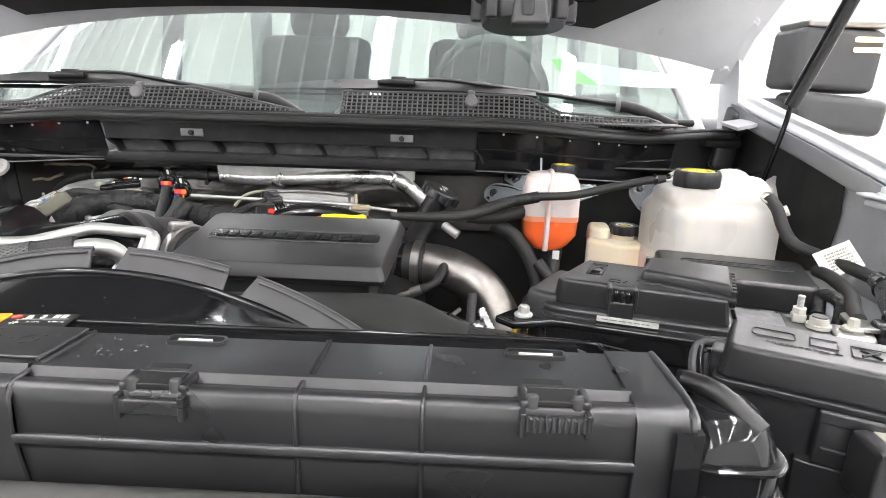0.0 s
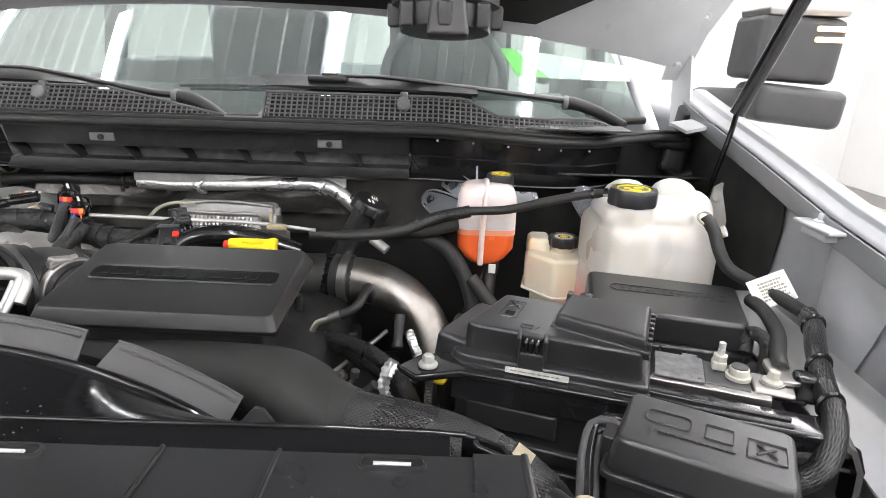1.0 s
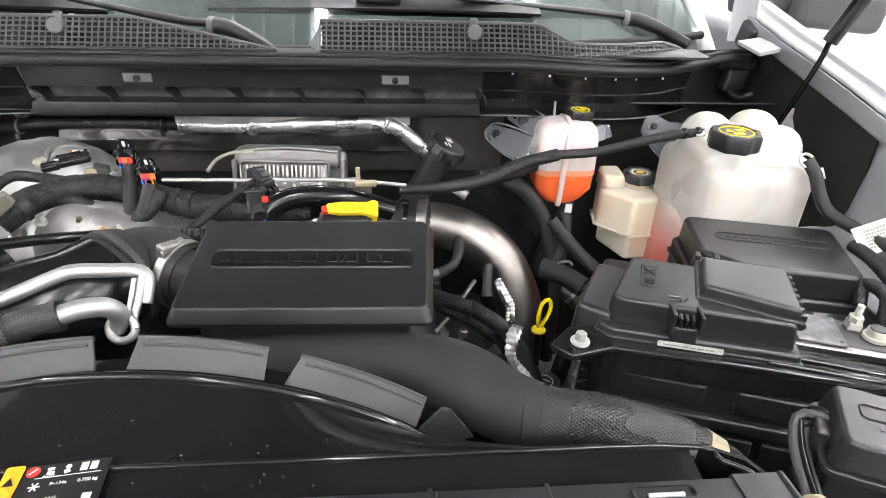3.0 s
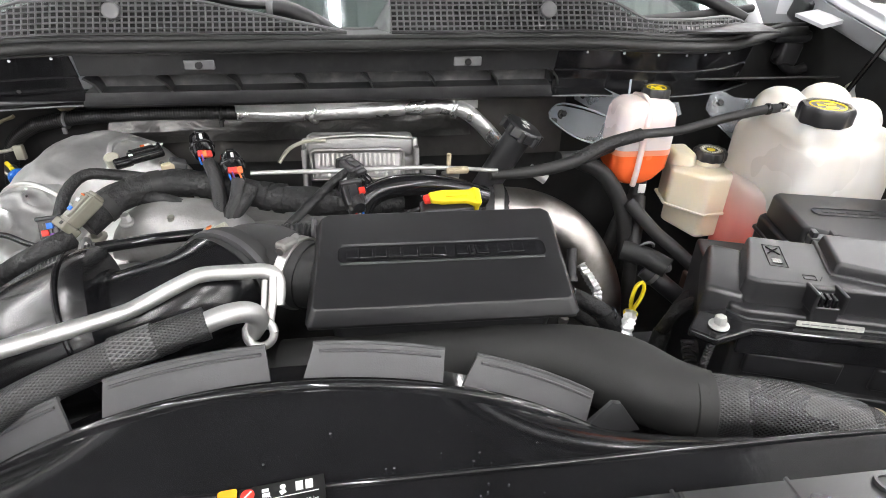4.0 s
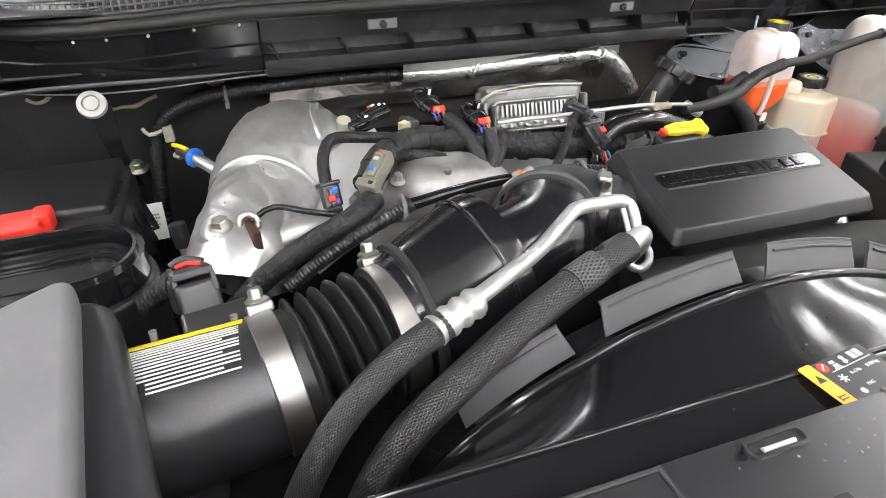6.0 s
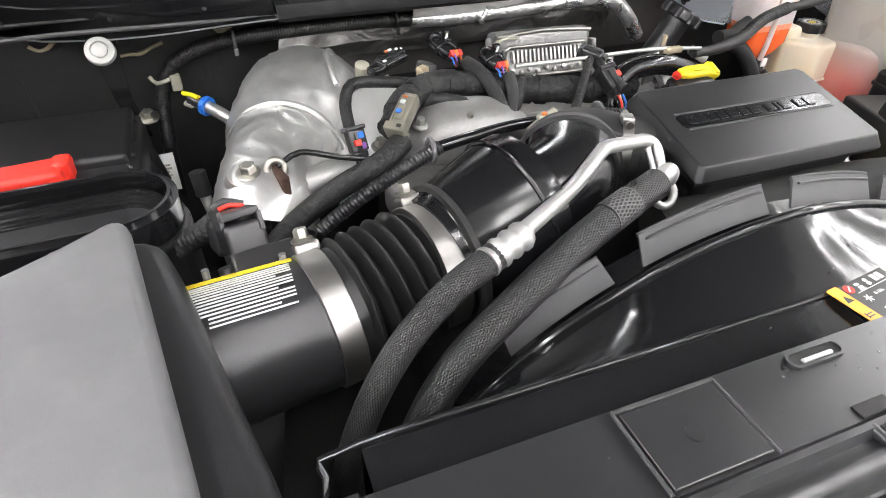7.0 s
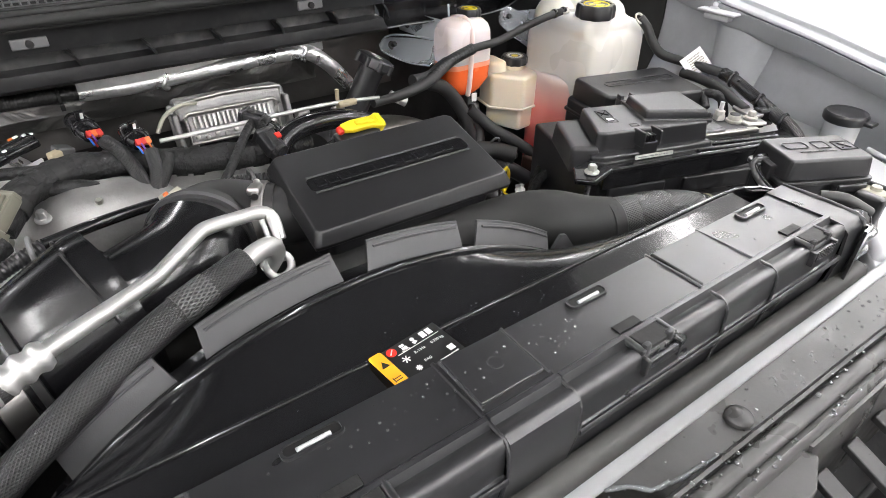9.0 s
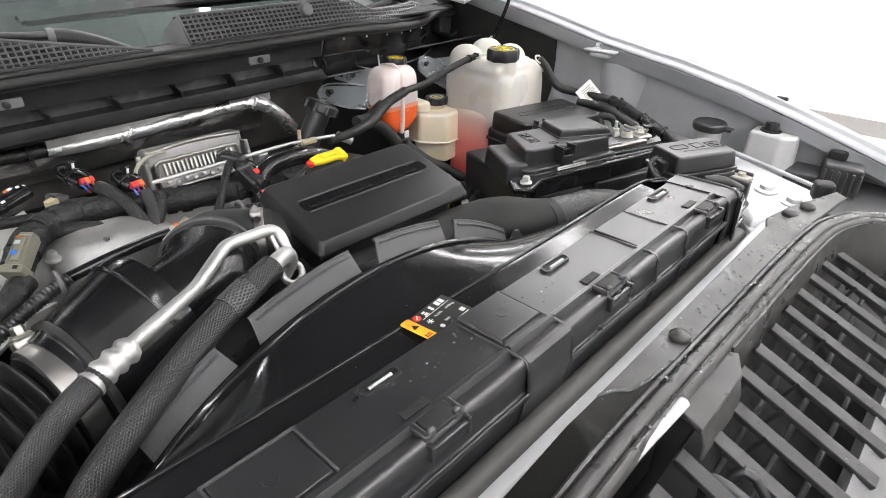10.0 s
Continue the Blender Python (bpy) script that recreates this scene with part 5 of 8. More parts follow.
ear = part("ear", plate3([(0.036, 1.163, 1.324), (0.034, 1.164, 1.332), (0.036, 1.165, 1.340), (0.042, 1.163, 1.345), (0.052, 1.158, 1.347), (0.078, 1.125, 1.349), (0.104, 1.088, 1.348), (0.108, 1.070, 1.312), (0.086, 1.078, 1.310), (0.060, 1.115, 1.312)], 0.003), EARPL, small, "clear frosted mounting ear")
part("ear_rim", tube([(0.104, 1.086, 1.351), (0.078, 1.123, 1.354), (0.052, 1.156, 1.352), (0.037, 1.163, 1.342), (0.034, 1.161, 1.325), (0.060, 1.113, 1.311), (0.086, 1.076, 1.309)], 0.0016, 6), POLYGREY, ear)
part("upper_ear", plate3([(0.070, 1.152, 1.360), (0.070, 1.154, 1.372), (0.074, 1.154, 1.379), (0.082, 1.150, 1.383), (0.105, 1.125, 1.386), (0.125, 1.090, 1.382), (0.118, 1.082, 1.350), (0.092, 1.112, 1.352)], 0.003), EARPL, small, "clear frosted mounting ear")
part("ear", prism([(0.185, -0.02), (0.24, 0.0), (0.235, 0.02), (0.185, 0.02)], -0.002, 0.002, 0.001, Matrix.Translation((0, 1.105, 1.345)) @ rot(62, 0, 0)), EARPL, small, "clear frosted mounting ear")
for c in ((0.0508, 1.149, 1.3345), (0.0821, 1.142, 1.3705)):
    bolt(c, 0.0055, (0, -0.8, 0.5), small, m=DARK, label="dark bolt")
part("drain_tip", tube([(0.128, 1.075, 1.385), (0.127, 1.076, 1.412)], 0.0018, 6), POLYGREY, small)
part("neck", lathe([(0.017, -0.02), (0.017, 0.012)], at((0.166, 1.068, 1.378)), 20), POLYGREY, small)
cap(small, (0.166, 1.066, 1.385), 0.0215, 0.018, YELLOW, 8)
part("outlet", tube([(0.16, 1.05, 1.265), (0.155, 1.04, 1.235), (0.13, 1.03, 1.19), (0.11, 1.03, 1.10)], 0.012, 12), RUBBER, small, "black outlet hose")
part("tag", rbox((0.158, 1.031, 1.248), (0.012, 0.003, 0.016), 0.001), WHITEINK, small, "small white tag")

brake = thing("brake_fluid_reservoir", (0.27, 1.03, 1.16), "cream plastic brake fluid reservoir with a black cap", "reservoir")
part("body", join(prism([(0.224, 1.100), (0.214, 1.050), (0.256, 1.000), (0.312, 1.008), (0.314, 1.088), (0.28, 1.108)], 1.205, 1.276, 0.008, None, 3), prism([(0.222, 1.108), (0.218, 1.058), (0.240, 1.045), (0.258, 1.050), (0.262, 1.108)], 1.262, 1.296, 0.008, None, 3, 0.9),
                  prism([(0.230, 1.085), (0.259, 1.008), (0.304, 1.014), (0.304, 1.075)], 1.160, 1.212, 0.008, None, 3)), POLYCREAM, brake)
part("seam", prism([(0.221, 1.103), (0.211, 1.050), (0.255, 0.996), (0.316, 1.004), (0.318, 1.091), (0.28, 1.112)], 1.208, 1.212, 0.001), POLYCREAM, brake)
part("neck", lathe([(0.02, -0.03), (0.02, 0.006)], at((0.279, 1.058, 1.280)), 20), POLYCREAM, brake)
cap(brake, (0.279, 1.058, 1.285), 0.0255, 0.016, GREYCON, 10, ringed=True)

# ---- battery with fuse box ----
BM = Matrix.Translation((0.27, 0.74, 0)) @ rot(0, 0, -19)


def bat(p):
    v = BM @ Vector(p)
    return (v.x, v.y, v.z)


def bprism(pts, z0, z1, r=0.003, top=1.0):
    return prism(pts, z0, z1, r, BM, 2, top)


PALE = mat("pale zinc cap", (0.42, 0.42, 0.40), 0.45, 0.2, bump=0.1, vary=0.12)
battery = thing("battery", (0.27, 0.74, 1.05), "black truck battery in its tray under fuse covers", "battery")
part("case", join(bprism([(-0.14, -0.140), (0.19, -0.140), (0.19, 0.09), (-0.14, 0.09)], 1.02, 1.250, 0.006), bprism([(-0.125, -0.145), (-0.03, -0.145), (-0.03, -0.13), (-0.125, -0.13)], 1.215, 1.243, 0.003),
                  bprism([(0.0, -0.145), (0.14, -0.145), (0.14, -0.13), (0.0, -0.13)], 1.215, 1.243, 0.003), bprism([(-0.14, -0.148), (0.19, -0.148), (0.19, -0.13), (-0.14, -0.13)], 1.19, 1.205, 0.003)), PLASTIC, battery)
hold = part("hold_down", join(bprism([(-0.195, -0.165), (-0.17, -0.178), (-0.13, -0.152), (0.20, -0.135), (0.20, -0.100), (-0.02, -0.108), (-0.15, -0.118), (-0.18, -0.13)], 1.270, 1.279, 0.003),
                              bprism([(-0.14, -0.151), (0.20, -0.134), (0.20, -0.128), (-0.14, -0.145)], 1.245, 1.272, 0.002)), GLOSS, battery, "glossy black hold-down bar")
bolt((0.064, 0.647, 1.280), 0.0064, (0, 0, 1), hold, m=PALE, label="pale capped bolt")
part("long_stud", tube([(0.066, 0.650, 1.272), (0.060, 0.655, 1.10)], 0.004, 8, ridge=0.0007, pitch=0.004, step=0.001), DARK, hold, "threaded dark stud")
for k in range(2):
    part("pressed_rib", tube([bat((0.02, -0.118 - 0.016 * k, 1.2795)), bat((0.12, -0.120 - 0.013 * k, 1.2795)), bat((0.175, -0.119 - 0.012 * k, 1.279))], 0.0028, 8), GLOSS, hold)
part("hook", sheet([[bat((x, y, z)) for x, z in ((0.185, 1.277), (0.208, 1.279), (0.224, 1.272), (0.233, 1.252), (0.236, 1.20))] for y in (-0.138, -0.120, -0.100)], 0.005), GLOSS, hold, "glossy black bent end of the bar")
part("print", bars(Matrix.Translation((0.174, 0.643, 1.2805)) @ rot(0, 0, -17), 0.062, 0.0085, 1, 9, 1.4), WHITEINK, battery, "white printed strip")
# Bright strip added for the reflection along the hold-down bar's rim
part("rim_glint", prism([(0.288, 0.634), (0.394, 0.598), (0.400, 0.611), (0.296, 0.646)], 1.274, 1.2815, 0.001), BAND, battery, "bright metal strip for the reflection on the hold-down rim")
for k in range(3):
    part("case_rib", bprism([(-0.13 + 0.085 * k, -0.146), (-0.055 + 0.085 * k, -0.146), (-0.055 + 0.085 * k, -0.140), (-0.13 + 0.085 * k, -0.140)], 1.10, 1.18, 0.002), PLASTIC, battery)
DATE = Matrix.Translation((0.340, 0.5735, 1.2575)) @ rot(0, 0, 160)
fc = bpy.data.curves.new("print", "FONT")
fc.body, fc.size, fc.align_x, fc.align_y, fc.extrude = "16102022T", 0.0085, "CENTER", "CENTER", 0.0001
tmp = new("tmp_print", fc)
q = bmesh.new()
q.from_mesh(bpy.data.meshes.new_from_object(tmp))
bpy.data.objects.remove(tmp)
bmesh.ops.transform(q, matrix=DATE, verts=q.verts)
ledge = part("front_ledge", prism([(0.262, 0.598), (0.405, 0.548), (0.412, 0.566), (0.268, 0.618)], 1.236, 1.256, 0.003), PLASTIC, battery)
part("date_print", q, BEIGE, ledge, "pale printed date code")

fuse = thing("fuse_box", (0.19, 0.70, 1.27), "black plastic battery fuse box with a stepped lid", "fuse box")
part("base", prism([(0.088, 0.672), (0.100, 0.658), (0.278, 0.604), (0.313, 0.705), (0.150, 0.770)], 1.258, 1.288, 0.004), PLASTIC, fuse)
part("flange", prism([(0.086, 0.672), (0.099, 0.655), (0.279, 0.601), (0.281, 0.607), (0.094, 0.682)], 1.274, 1.280, 0.0015), PLASTIC, fuse)
part("lid", prism([(0.100, 0.680), (0.108, 0.670), (0.275, 0.614), (0.308, 0.704), (0.152, 0.762)], 1.286, 1.317, 0.004, None, 2, 0.955), PLASTIC, fuse)
part("side_wing", prism([(0.066, 0.690), (0.102, 0.664), (0.160, 0.764), (0.124, 0.788)], 1.258, 1.297, 0.006, None, 2, 0.88), PLASTIC, fuse, "lower step beside the lid")
part("raised_lid", prism([(0.194, 0.672), (0.277, 0.620), (0.309, 0.703), (0.222, 0.735)], 1.315, 1.331, 0.004, None, 2, 0.94), PLASTIC, fuse)
part("raised_skirt", prism([(0.190, 0.671), (0.278, 0.615), (0.312, 0.705), (0.220, 0.739)], 1.312, 1.319, 0.002), PLASTIC, fuse)
lat = part("latch", join(prism([(0.1585, 0.6590), (0.1835, 0.6515), (0.1795, 0.6300), (0.1545, 0.6375)], 1.262, 1.304, 0.003), prism([(0.1560, 0.6600), (0.1600, 0.6588), (0.1560, 0.6360), (0.1520, 0.6372)], 1.296, 1.319, 0.0015), prism([(0.1820, 0.6522), (0.1860, 0.6510), (0.1820, 0.6285), (0.1780, 0.6297)], 1.296, 1.319, 0.0015)), PLASTIC, fuse, "clip latch of the lid")
for k in (0.30, 0.52, 0.74):
    part("hook", rbox((0.1545 + 0.026 * k, 0.6445 - 0.0078 * k, 1.3085), (0.0045, 0.012, 0.011), 0.001, (0, 0, -17)), GLOSS, lat)
tagm = at((0.1733, 0.6295, 1.2835), (76, 0, -16.7))
strip = part("paper_strip", prism(rounded(0.064, 0.0060, 0.001, 2), 0, 0.0006, 0, tagm), mat("worn white sticker", (0.42, 0.42, 0.39), 0.6, bump=0.1, vary=0.3, big=120), fuse, "worn white sticker strip")
part("print", bars(tagm @ Matrix.Translation((0, 0, 0.0008)), 0.054, 0.0022, 1, 5), GREYPL, strip)
part("back_latch", join(rbox((0.236, 0.742, 1.310), (0.030, 0.016, 0.020), 0.003, (0, 0, -19)), rbox((0.226, 0.746, 1.322), (0.006, 0.012, 0.008), 0.001, (0, 0, -19)), rbox((0.246, 0.740, 1.322), (0.006, 0.012, 0.008), 0.001, (0, 0, -19))), PLASTIC, fuse)
SG = Matrix.Translation((0.156, 0.712, 1.3174)) @ rot(0, 0, -22)
part("moulded_sign", join(outline(SG, [(-0.009, -0.022), (0.009, -0.022), (0.009, 0.022), (-0.009, 0.022), (-0.009, -0.022)]), outline(SG, [(-0.006, 0.004), (0.006, 0.018)], 0.0008), outline(SG, [(-0.006, 0.018), (0.006, 0.004)], 0.0008),
                          rbox(SG @ Vector((0, -0.011, 0.0002)), (0.010, 0.009, 0.0008), 0, (0, 0, -22))), GLOSS, fuse, "moulded warning signs")
SG2 = Matrix.Translation((0.166, 0.668, 1.3174)) @ rot(0, 0, -20)
part("moulded_sign", join(outline(SG2, [(-0.006, -0.004), (0.006, -0.004), (0.006, 0.004), (-0.006, 0.004), (-0.006, -0.004)]), outline(SG2, [(0.009, -0.004), (0.013, 0.004)])), GLOSS, fuse)
for i in range(7):
    k = i / 6.5
    part("lid_tooth", rbox((0.2785 + 0.030 * k, 0.624 + 0.076 * k, 1.316), (0.006, 0.005, 0.018), 0.0012, (0, 0, -20)), PLASTIC, fuse)
bcov = thing("battery_cover", (0.36, 0.80, 1.20), "black plastic cover over the battery with moulded print", "cover")
part("shell", prism([(0.262, 0.800), (0.300, 0.762), (0.345, 0.748), (0.428, 0.727), (0.438, 0.735), (0.474, 0.846), (0.468, 0.856), (0.292, 0.902), (0.282, 0.898)], 1.262, 1.299, 0.006, None, 3, 0.985), PLASTIC, bcov)
part("skirt", prism([(0.256, 0.798), (0.296, 0.756), (0.342, 0.742), (0.430, 0.720), (0.444, 0.732), (0.481, 0.848), (0.472, 0.862), (0.290, 0.908), (0.276, 0.902)], 1.215, 1.264, 0.005), PLASTIC, bcov)
part("skirt_rib", prism([(0.254, 0.797), (0.295, 0.753), (0.341, 0.739), (0.431, 0.717), (0.447, 0.731), (0.484, 0.849), (0.474, 0.865), (0.289, 0.911), (0.273, 0.904)], 1.240, 1.246, 0.002), PLASTIC, bcov)
MP = Matrix.Translation((0.370, 0.822, 1.2993)) @ rot(0, 0, -14)
part("moulded_print", join(bars(MP, 0.118, 0.009, 1, 7), outline(MP, rounded(0.142, 0.020, 0.008, 4) + rounded(0.142, 0.020, 0.008, 4)[:1], 0.0007)), LID, bcov, "moulded unreadable print in a frame")
part("front_clip", join(rbox((0.330, 0.742, 1.250), (0.016, 0.008, 0.030), 0.002, (0, 0, -15)), rbox((0.352, 0.734, 1.262), (0.030, 0.006, 0.008), 0.002, (0, 0, -15))), PLASTIC, bcov)
CREAM = mat("cream plated metal", (0.50, 0.49, 0.44), 0.4, 0.25, grain=300, bump=0.08, vary=0.2)
LEAD = mat("stained dull lead", (0.16, 0.16, 0.165), 0.42, 0.5, grain=200, bump=0.1, vary=0.55, big=60)
term = thing("battery_terminal", (0.37, 0.65, 1.27), "bright battery terminal plate with bolts", "terminal")
part("block", bprism([(0.104, -0.084), (0.147, -0.086), (0.147, -0.044), (0.104, -0.034)], 1.274, 1.283, 0.002), FINPL, term, "dark grey fuse block")
part("plate", join(bprism([(0.148, -0.084), (0.185, -0.085), (0.188, -0.050), (0.148, -0.048)], 1.279, 1.286, 0.003)), BAND, term)
lead = part("lead_plate", join(bprism([(0.056, -0.088), (0.104, -0.088), (0.104, -0.036), (0.056, -0.036)], 1.282, 1.285, 0.001), bprism([(0.084, -0.040), (0.100, -0.040), (0.100, -0.030), (0.084, -0.030)], 1.282, 1.285, 0.001)), LEAD, term, "dull lead plate with stains")
for p in ((0.100, -0.034), (0.099, -0.083)):
    # Dark patch drawn for each shaded hole; the lead is not pierced
    part("hole", prism(rounded(0.004, 0.0022, 0.001, 2), 1.2851, 1.2855, 0, BM @ Matrix.Translation((*p, 0))), DARK, lead)
post = part("post", join(bprism([(0.112, -0.056), (0.126, -0.056), (0.126, -0.042), (0.112, -0.042)], 1.283, 1.293, 0.002), lathe([(0.0075, 0), (0.0075, 0.006), (0.005, 0.007)], at(bat((0.119, -0.049, 1.293))), 6)), CREAM, term, "cream terminal post")
part("stud", tube([bat((0.119, -0.049, 1.29)), bat((0.119, -0.049, 1.313))], 0.0034, 12, ridge=0.0003, pitch=0.0015, step=0.0004), PALE, post)
part("stud_head", lathe([(0.0120, 0), (0.0120, 0.004), (0.0095, 0.0045), (0.0095, 0.011), (0.0085, 0.012), (0.003, 0.0118)], at(bat((0.136, -0.064, 1.284))), 28), CREAM, term, "round cream terminal")
part("cap_disc", lathe([(0.0080, 0.0), (0.0080, 0.0012), (0.006, 0.0016)], at(bat((0.136, -0.064, 1.296))), 24), FINPL, term)
bolt(bat((0.166, -0.067, 1.288)), 0.0062, (0, 0, 1), term, m=CREAM)
part("washer", lathe([(0.0115, 0), (0.0115, 0.002), (0.006, 0.0022)], at(bat((0.166, -0.067, 1.2862))), 24), BAND, term)

fuse2 = thing("relay_box", (0.31, 0.46, 1.2), "black plastic relay box with a hinged lid", "relay box")
FM = Matrix.Translation((0.265, 0.463, 0)) @ rot(0, 0, -27)
part("base", prism(rounded(0.118, 0.070, 0.006, 2), 1.02, 1.306, 0.003, FM), PLASTIC, fuse2)
part("lid", prism(rounded(0.122, 0.074, 0.008, 3), 1.308, 1.336, 0.004, FM, 3, 0.92), PLASTIC, fuse2)
part("skirt", prism(rounded(0.128, 0.080, 0.008, 3), 1.303, 1.309, 0.0015, FM), PLASTIC, fuse2)
part("latch", prism([(-0.068, -0.016), (-0.058, -0.016), (-0.058, 0.016), (-0.068, 0.016)], 1.262, 1.322, 0.002, FM), PLASTIC, fuse2)
fl = part("latch", join(prism([(0.008, -0.047), (0.048, -0.047), (0.048, -0.034), (0.008, -0.034)], 1.262, 1.303, 0.003, FM), prism([(0.008, -0.049), (0.048, -0.049), (0.048, -0.045), (0.008, -0.045)], 1.296, 1.306, 0.002, FM), prism([(0.012, -0.049), (0.044, -0.049), (0.044, -0.045), (0.012, -0.045)], 1.274, 1.278, 0.001, FM)), PLASTIC, fuse2, "wide front latch")
part("foot", prism([(-0.002, -0.046), (0.040, -0.046), (0.040, -0.034), (-0.002, -0.034)], 1.18, 1.262, 0.002, FM), PLASTIC, fl)
RP = FM @ Matrix.Translation((0.004, 0.002, 1.3364))
part("moulded_print", join(outline(RP @ Matrix.Translation((-0.030, 0.004, 0)), rounded(0.030, 0.016, 0.004, 3) + rounded(0.030, 0.016, 0.004, 3)[:1], 0.0006),
                           outline(RP @ Matrix.Translation((0.004, 0.003, 0)), [(-0.009, -0.009), (0.009, -0.009), (0.009, 0.009), (-0.009, 0.009), (-0.009, -0.009)], 0.0006), outline(RP @ Matrix.Translation((0.034, -0.002, 0)), [(-0.012, -0.011), (0.012, -0.011), (0.012, 0.011), (-0.012, 0.011), (-0.012, -0.011)], 0.0006),
                           outline(RP @ Matrix.Translation((0.034, -0.002, 0)), [(-0.006, -0.006), (0.006, 0.006)], 0.0009), outline(RP @ Matrix.Translation((0.034, -0.002, 0)), [(-0.006, 0.006), (0.006, -0.006)], 0.0009), bars(RP @ Matrix.Translation((-0.010, -0.014, 0)), 0.05, 0.005, 1, 4)), LID, fuse2, "moulded signs on the lid")
for i in range(3):
    part("rib", prism([(-0.050 + 0.040 * i, -0.040), (-0.020 + 0.040 * i, -0.040), (-0.020 + 0.040 * i, -0.034), (-0.050 + 0.040 * i, -0.034)], 1.20, 1.25, 0.002, FM), PLASTIC, fuse2)

# ---- right side clutter ----
washer = thing("washer_bottle", (0.54, 0.42, 1.2), "white plastic washer bottle with a black cap", "bottle")
part("body", prism([(0.508, 0.395), (0.515, 0.460), (0.566, 0.462), (0.566, 0.372), (0.53, 0.368)], 1.20, 1.306, 0.007, None, 3, 0.9), mat("dull white box plastic", (0.50, 0.50, 0.50), 0.45, grain=300, bump=0.1, vary=0.08), washer)
part("cap_seat", lathe([(0.019, 0), (0.019, 0.002), (0.015, 0.003)], at((0.538, 0.424, 1.306)), 20), DARK, washer)
cap(washer, (0.538, 0.424, 1.307), 0.0125, 0.016, DARK, 6)
NECK = mat("frosted grey polyethylene", (0.40, 0.405, 0.41), 0.4, sss=0.3, grain=200, bump=0.06, vary=0.08)
filler = thing("filler_cap", (0.515, 0.56, 1.28), "round black filler cap on a milky neck", "cap")
part("neck", lathe([(0.025, -0.1), (0.025, 0.0)], at((0.492, 0.522, 1.298)), 24), NECK, filler)
part("tank", sheet([[(0.455 + 0.022 * i, y, z + 0.004 * math.sin(i * 1.2) - 0.012 * (4 - i) / 4) for i in range(5)] for y, z in ((0.49, 1.20), (0.495, 1.232), (0.51, 1.246), (0.56, 1.256), (0.64, 1.262), (0.74, 1.266), (0.84, 1.268), (0.92, 1.272))], 0.004), NECK, filler, "frosted grey tank shoulder below the cables")
part("lid", join(lathe([(0.030, 0), (0.032, 0.003), (0.032, 0.012), (0.029, 0.015), (0.025, 0.013)], at((0.492, 0.522, 1.298)), 28), rbox((0.492, 0.488, 1.304), (0.02, 0.02, 0.006), 0.002)), PLASTIC, filler)
lamp = thing("headlamp_back", (0.50, 0.25, 1.2), "dark headlamp housing behind the fender, one block filling a shaded cavity", "lamp housing")
# The second block is added in place of a shaded cavity
part("housing", join(prism([(0.500, 0.316), (0.503, 0.250), (0.56, 0.262), (0.563, 0.332)], 1.17, 1.281, 0.006, None, 2, 0.92), prism([(0.50, 0.375), (0.505, 0.318), (0.57, 0.318), (0.57, 0.372)], 1.15, 1.252, 0.004)), FINPL, lamp)
for i in range(6):
    part("rib", rbox((0.4985 + 0.0006 * i, 0.311 - 0.011 * i, 1.245), (0.006, 0.004, 0.055), 0.001), FINPL, lamp)
part("deck", prism([(0.40, 0.275), (0.42, 0.16), (0.70, 0.10), (0.74, 0.26), (0.57, 0.262)], 1.222, 1.232, 0.003), FINPL, lamp, "dark grey plate over the lamp")
part("rubber_stop", rbox((0.385, 0.288, 1.275), (0.028, 0.030, 0.030), 0.006, (0, 0, 25)), RUBBER, lamp)
part("plug", rbox((0.545, 0.305, 1.288), (0.025, 0.03, 0.02), 0.005), DARK, lamp)


# ---- left side and engine top ----
inlet = thing("air_inlet_duct", (-0.65, 0.66, 1.2), "black intake air duct with bellows and steel clamps", "duct")
part("air_tube", tube([(-0.87, 0.617, 1.262), (-0.80, 0.627, 1.264), (-0.715, 0.640, 1.266)], 0.058, 28), PLASTIC, inlet)
part("bellows", tube([(-0.722, 0.639, 1.266), (-0.68, 0.648, 1.269), (-0.642, 0.658, 1.273), (-0.60, 0.668, 1.277)], lambda s: 0.056 + (0.0075 * math.sin(2 * math.pi * (s - 0.16) * 5 / 0.58) if 0.16 < s < 0.74 else 0.0), 32, 0.0012), BELLOW, inlet)
for c, d in (((-0.722, 0.6385, 1.266), (0.12, 0.0, 0)), ((-0.622, 0.6635, 1.275), (0.1, 0.0, 0))):
    dirv = Vector((1, 0.19, 0.05))
    m = along(c, Vector(c) + dirv)
    cl = part("clamp", lathe([(0.0585, -0.011), (0.0600, -0.010), (0.0600, 0.010), (0.0585, 0.011)], m, 36), BAND, inlet, "bright steel band clamp")
    part("screw_block", rbox((c[0] - 0.006, c[1] + 0.037, c[2] + 0.050), (0.022, 0.020, 0.010), 0.003, (-35, 0, 10)), BAND, cl)
    bolt((c[0] - 0.007, c[1] + 0.042, c[2] + 0.053), 0.0062, (-0.05, 0.35, 0.9), cl)
part("drum", tube([(-0.612, 0.666, 1.278), (-0.596, 0.670, 1.281), (-0.565, 0.677, 1.290), (-0.530, 0.684, 1.298), (-0.522, 0.686, 1.299), (-0.512, 0.688, 1.300)], lambda s: 0.061 + 0.016 * min(1, s * 1.15) - (0.024 if s > 0.93 else 0.0), 48, 0.0025, squash=1.0), SATIN, inlet, "satin black moulded duct")
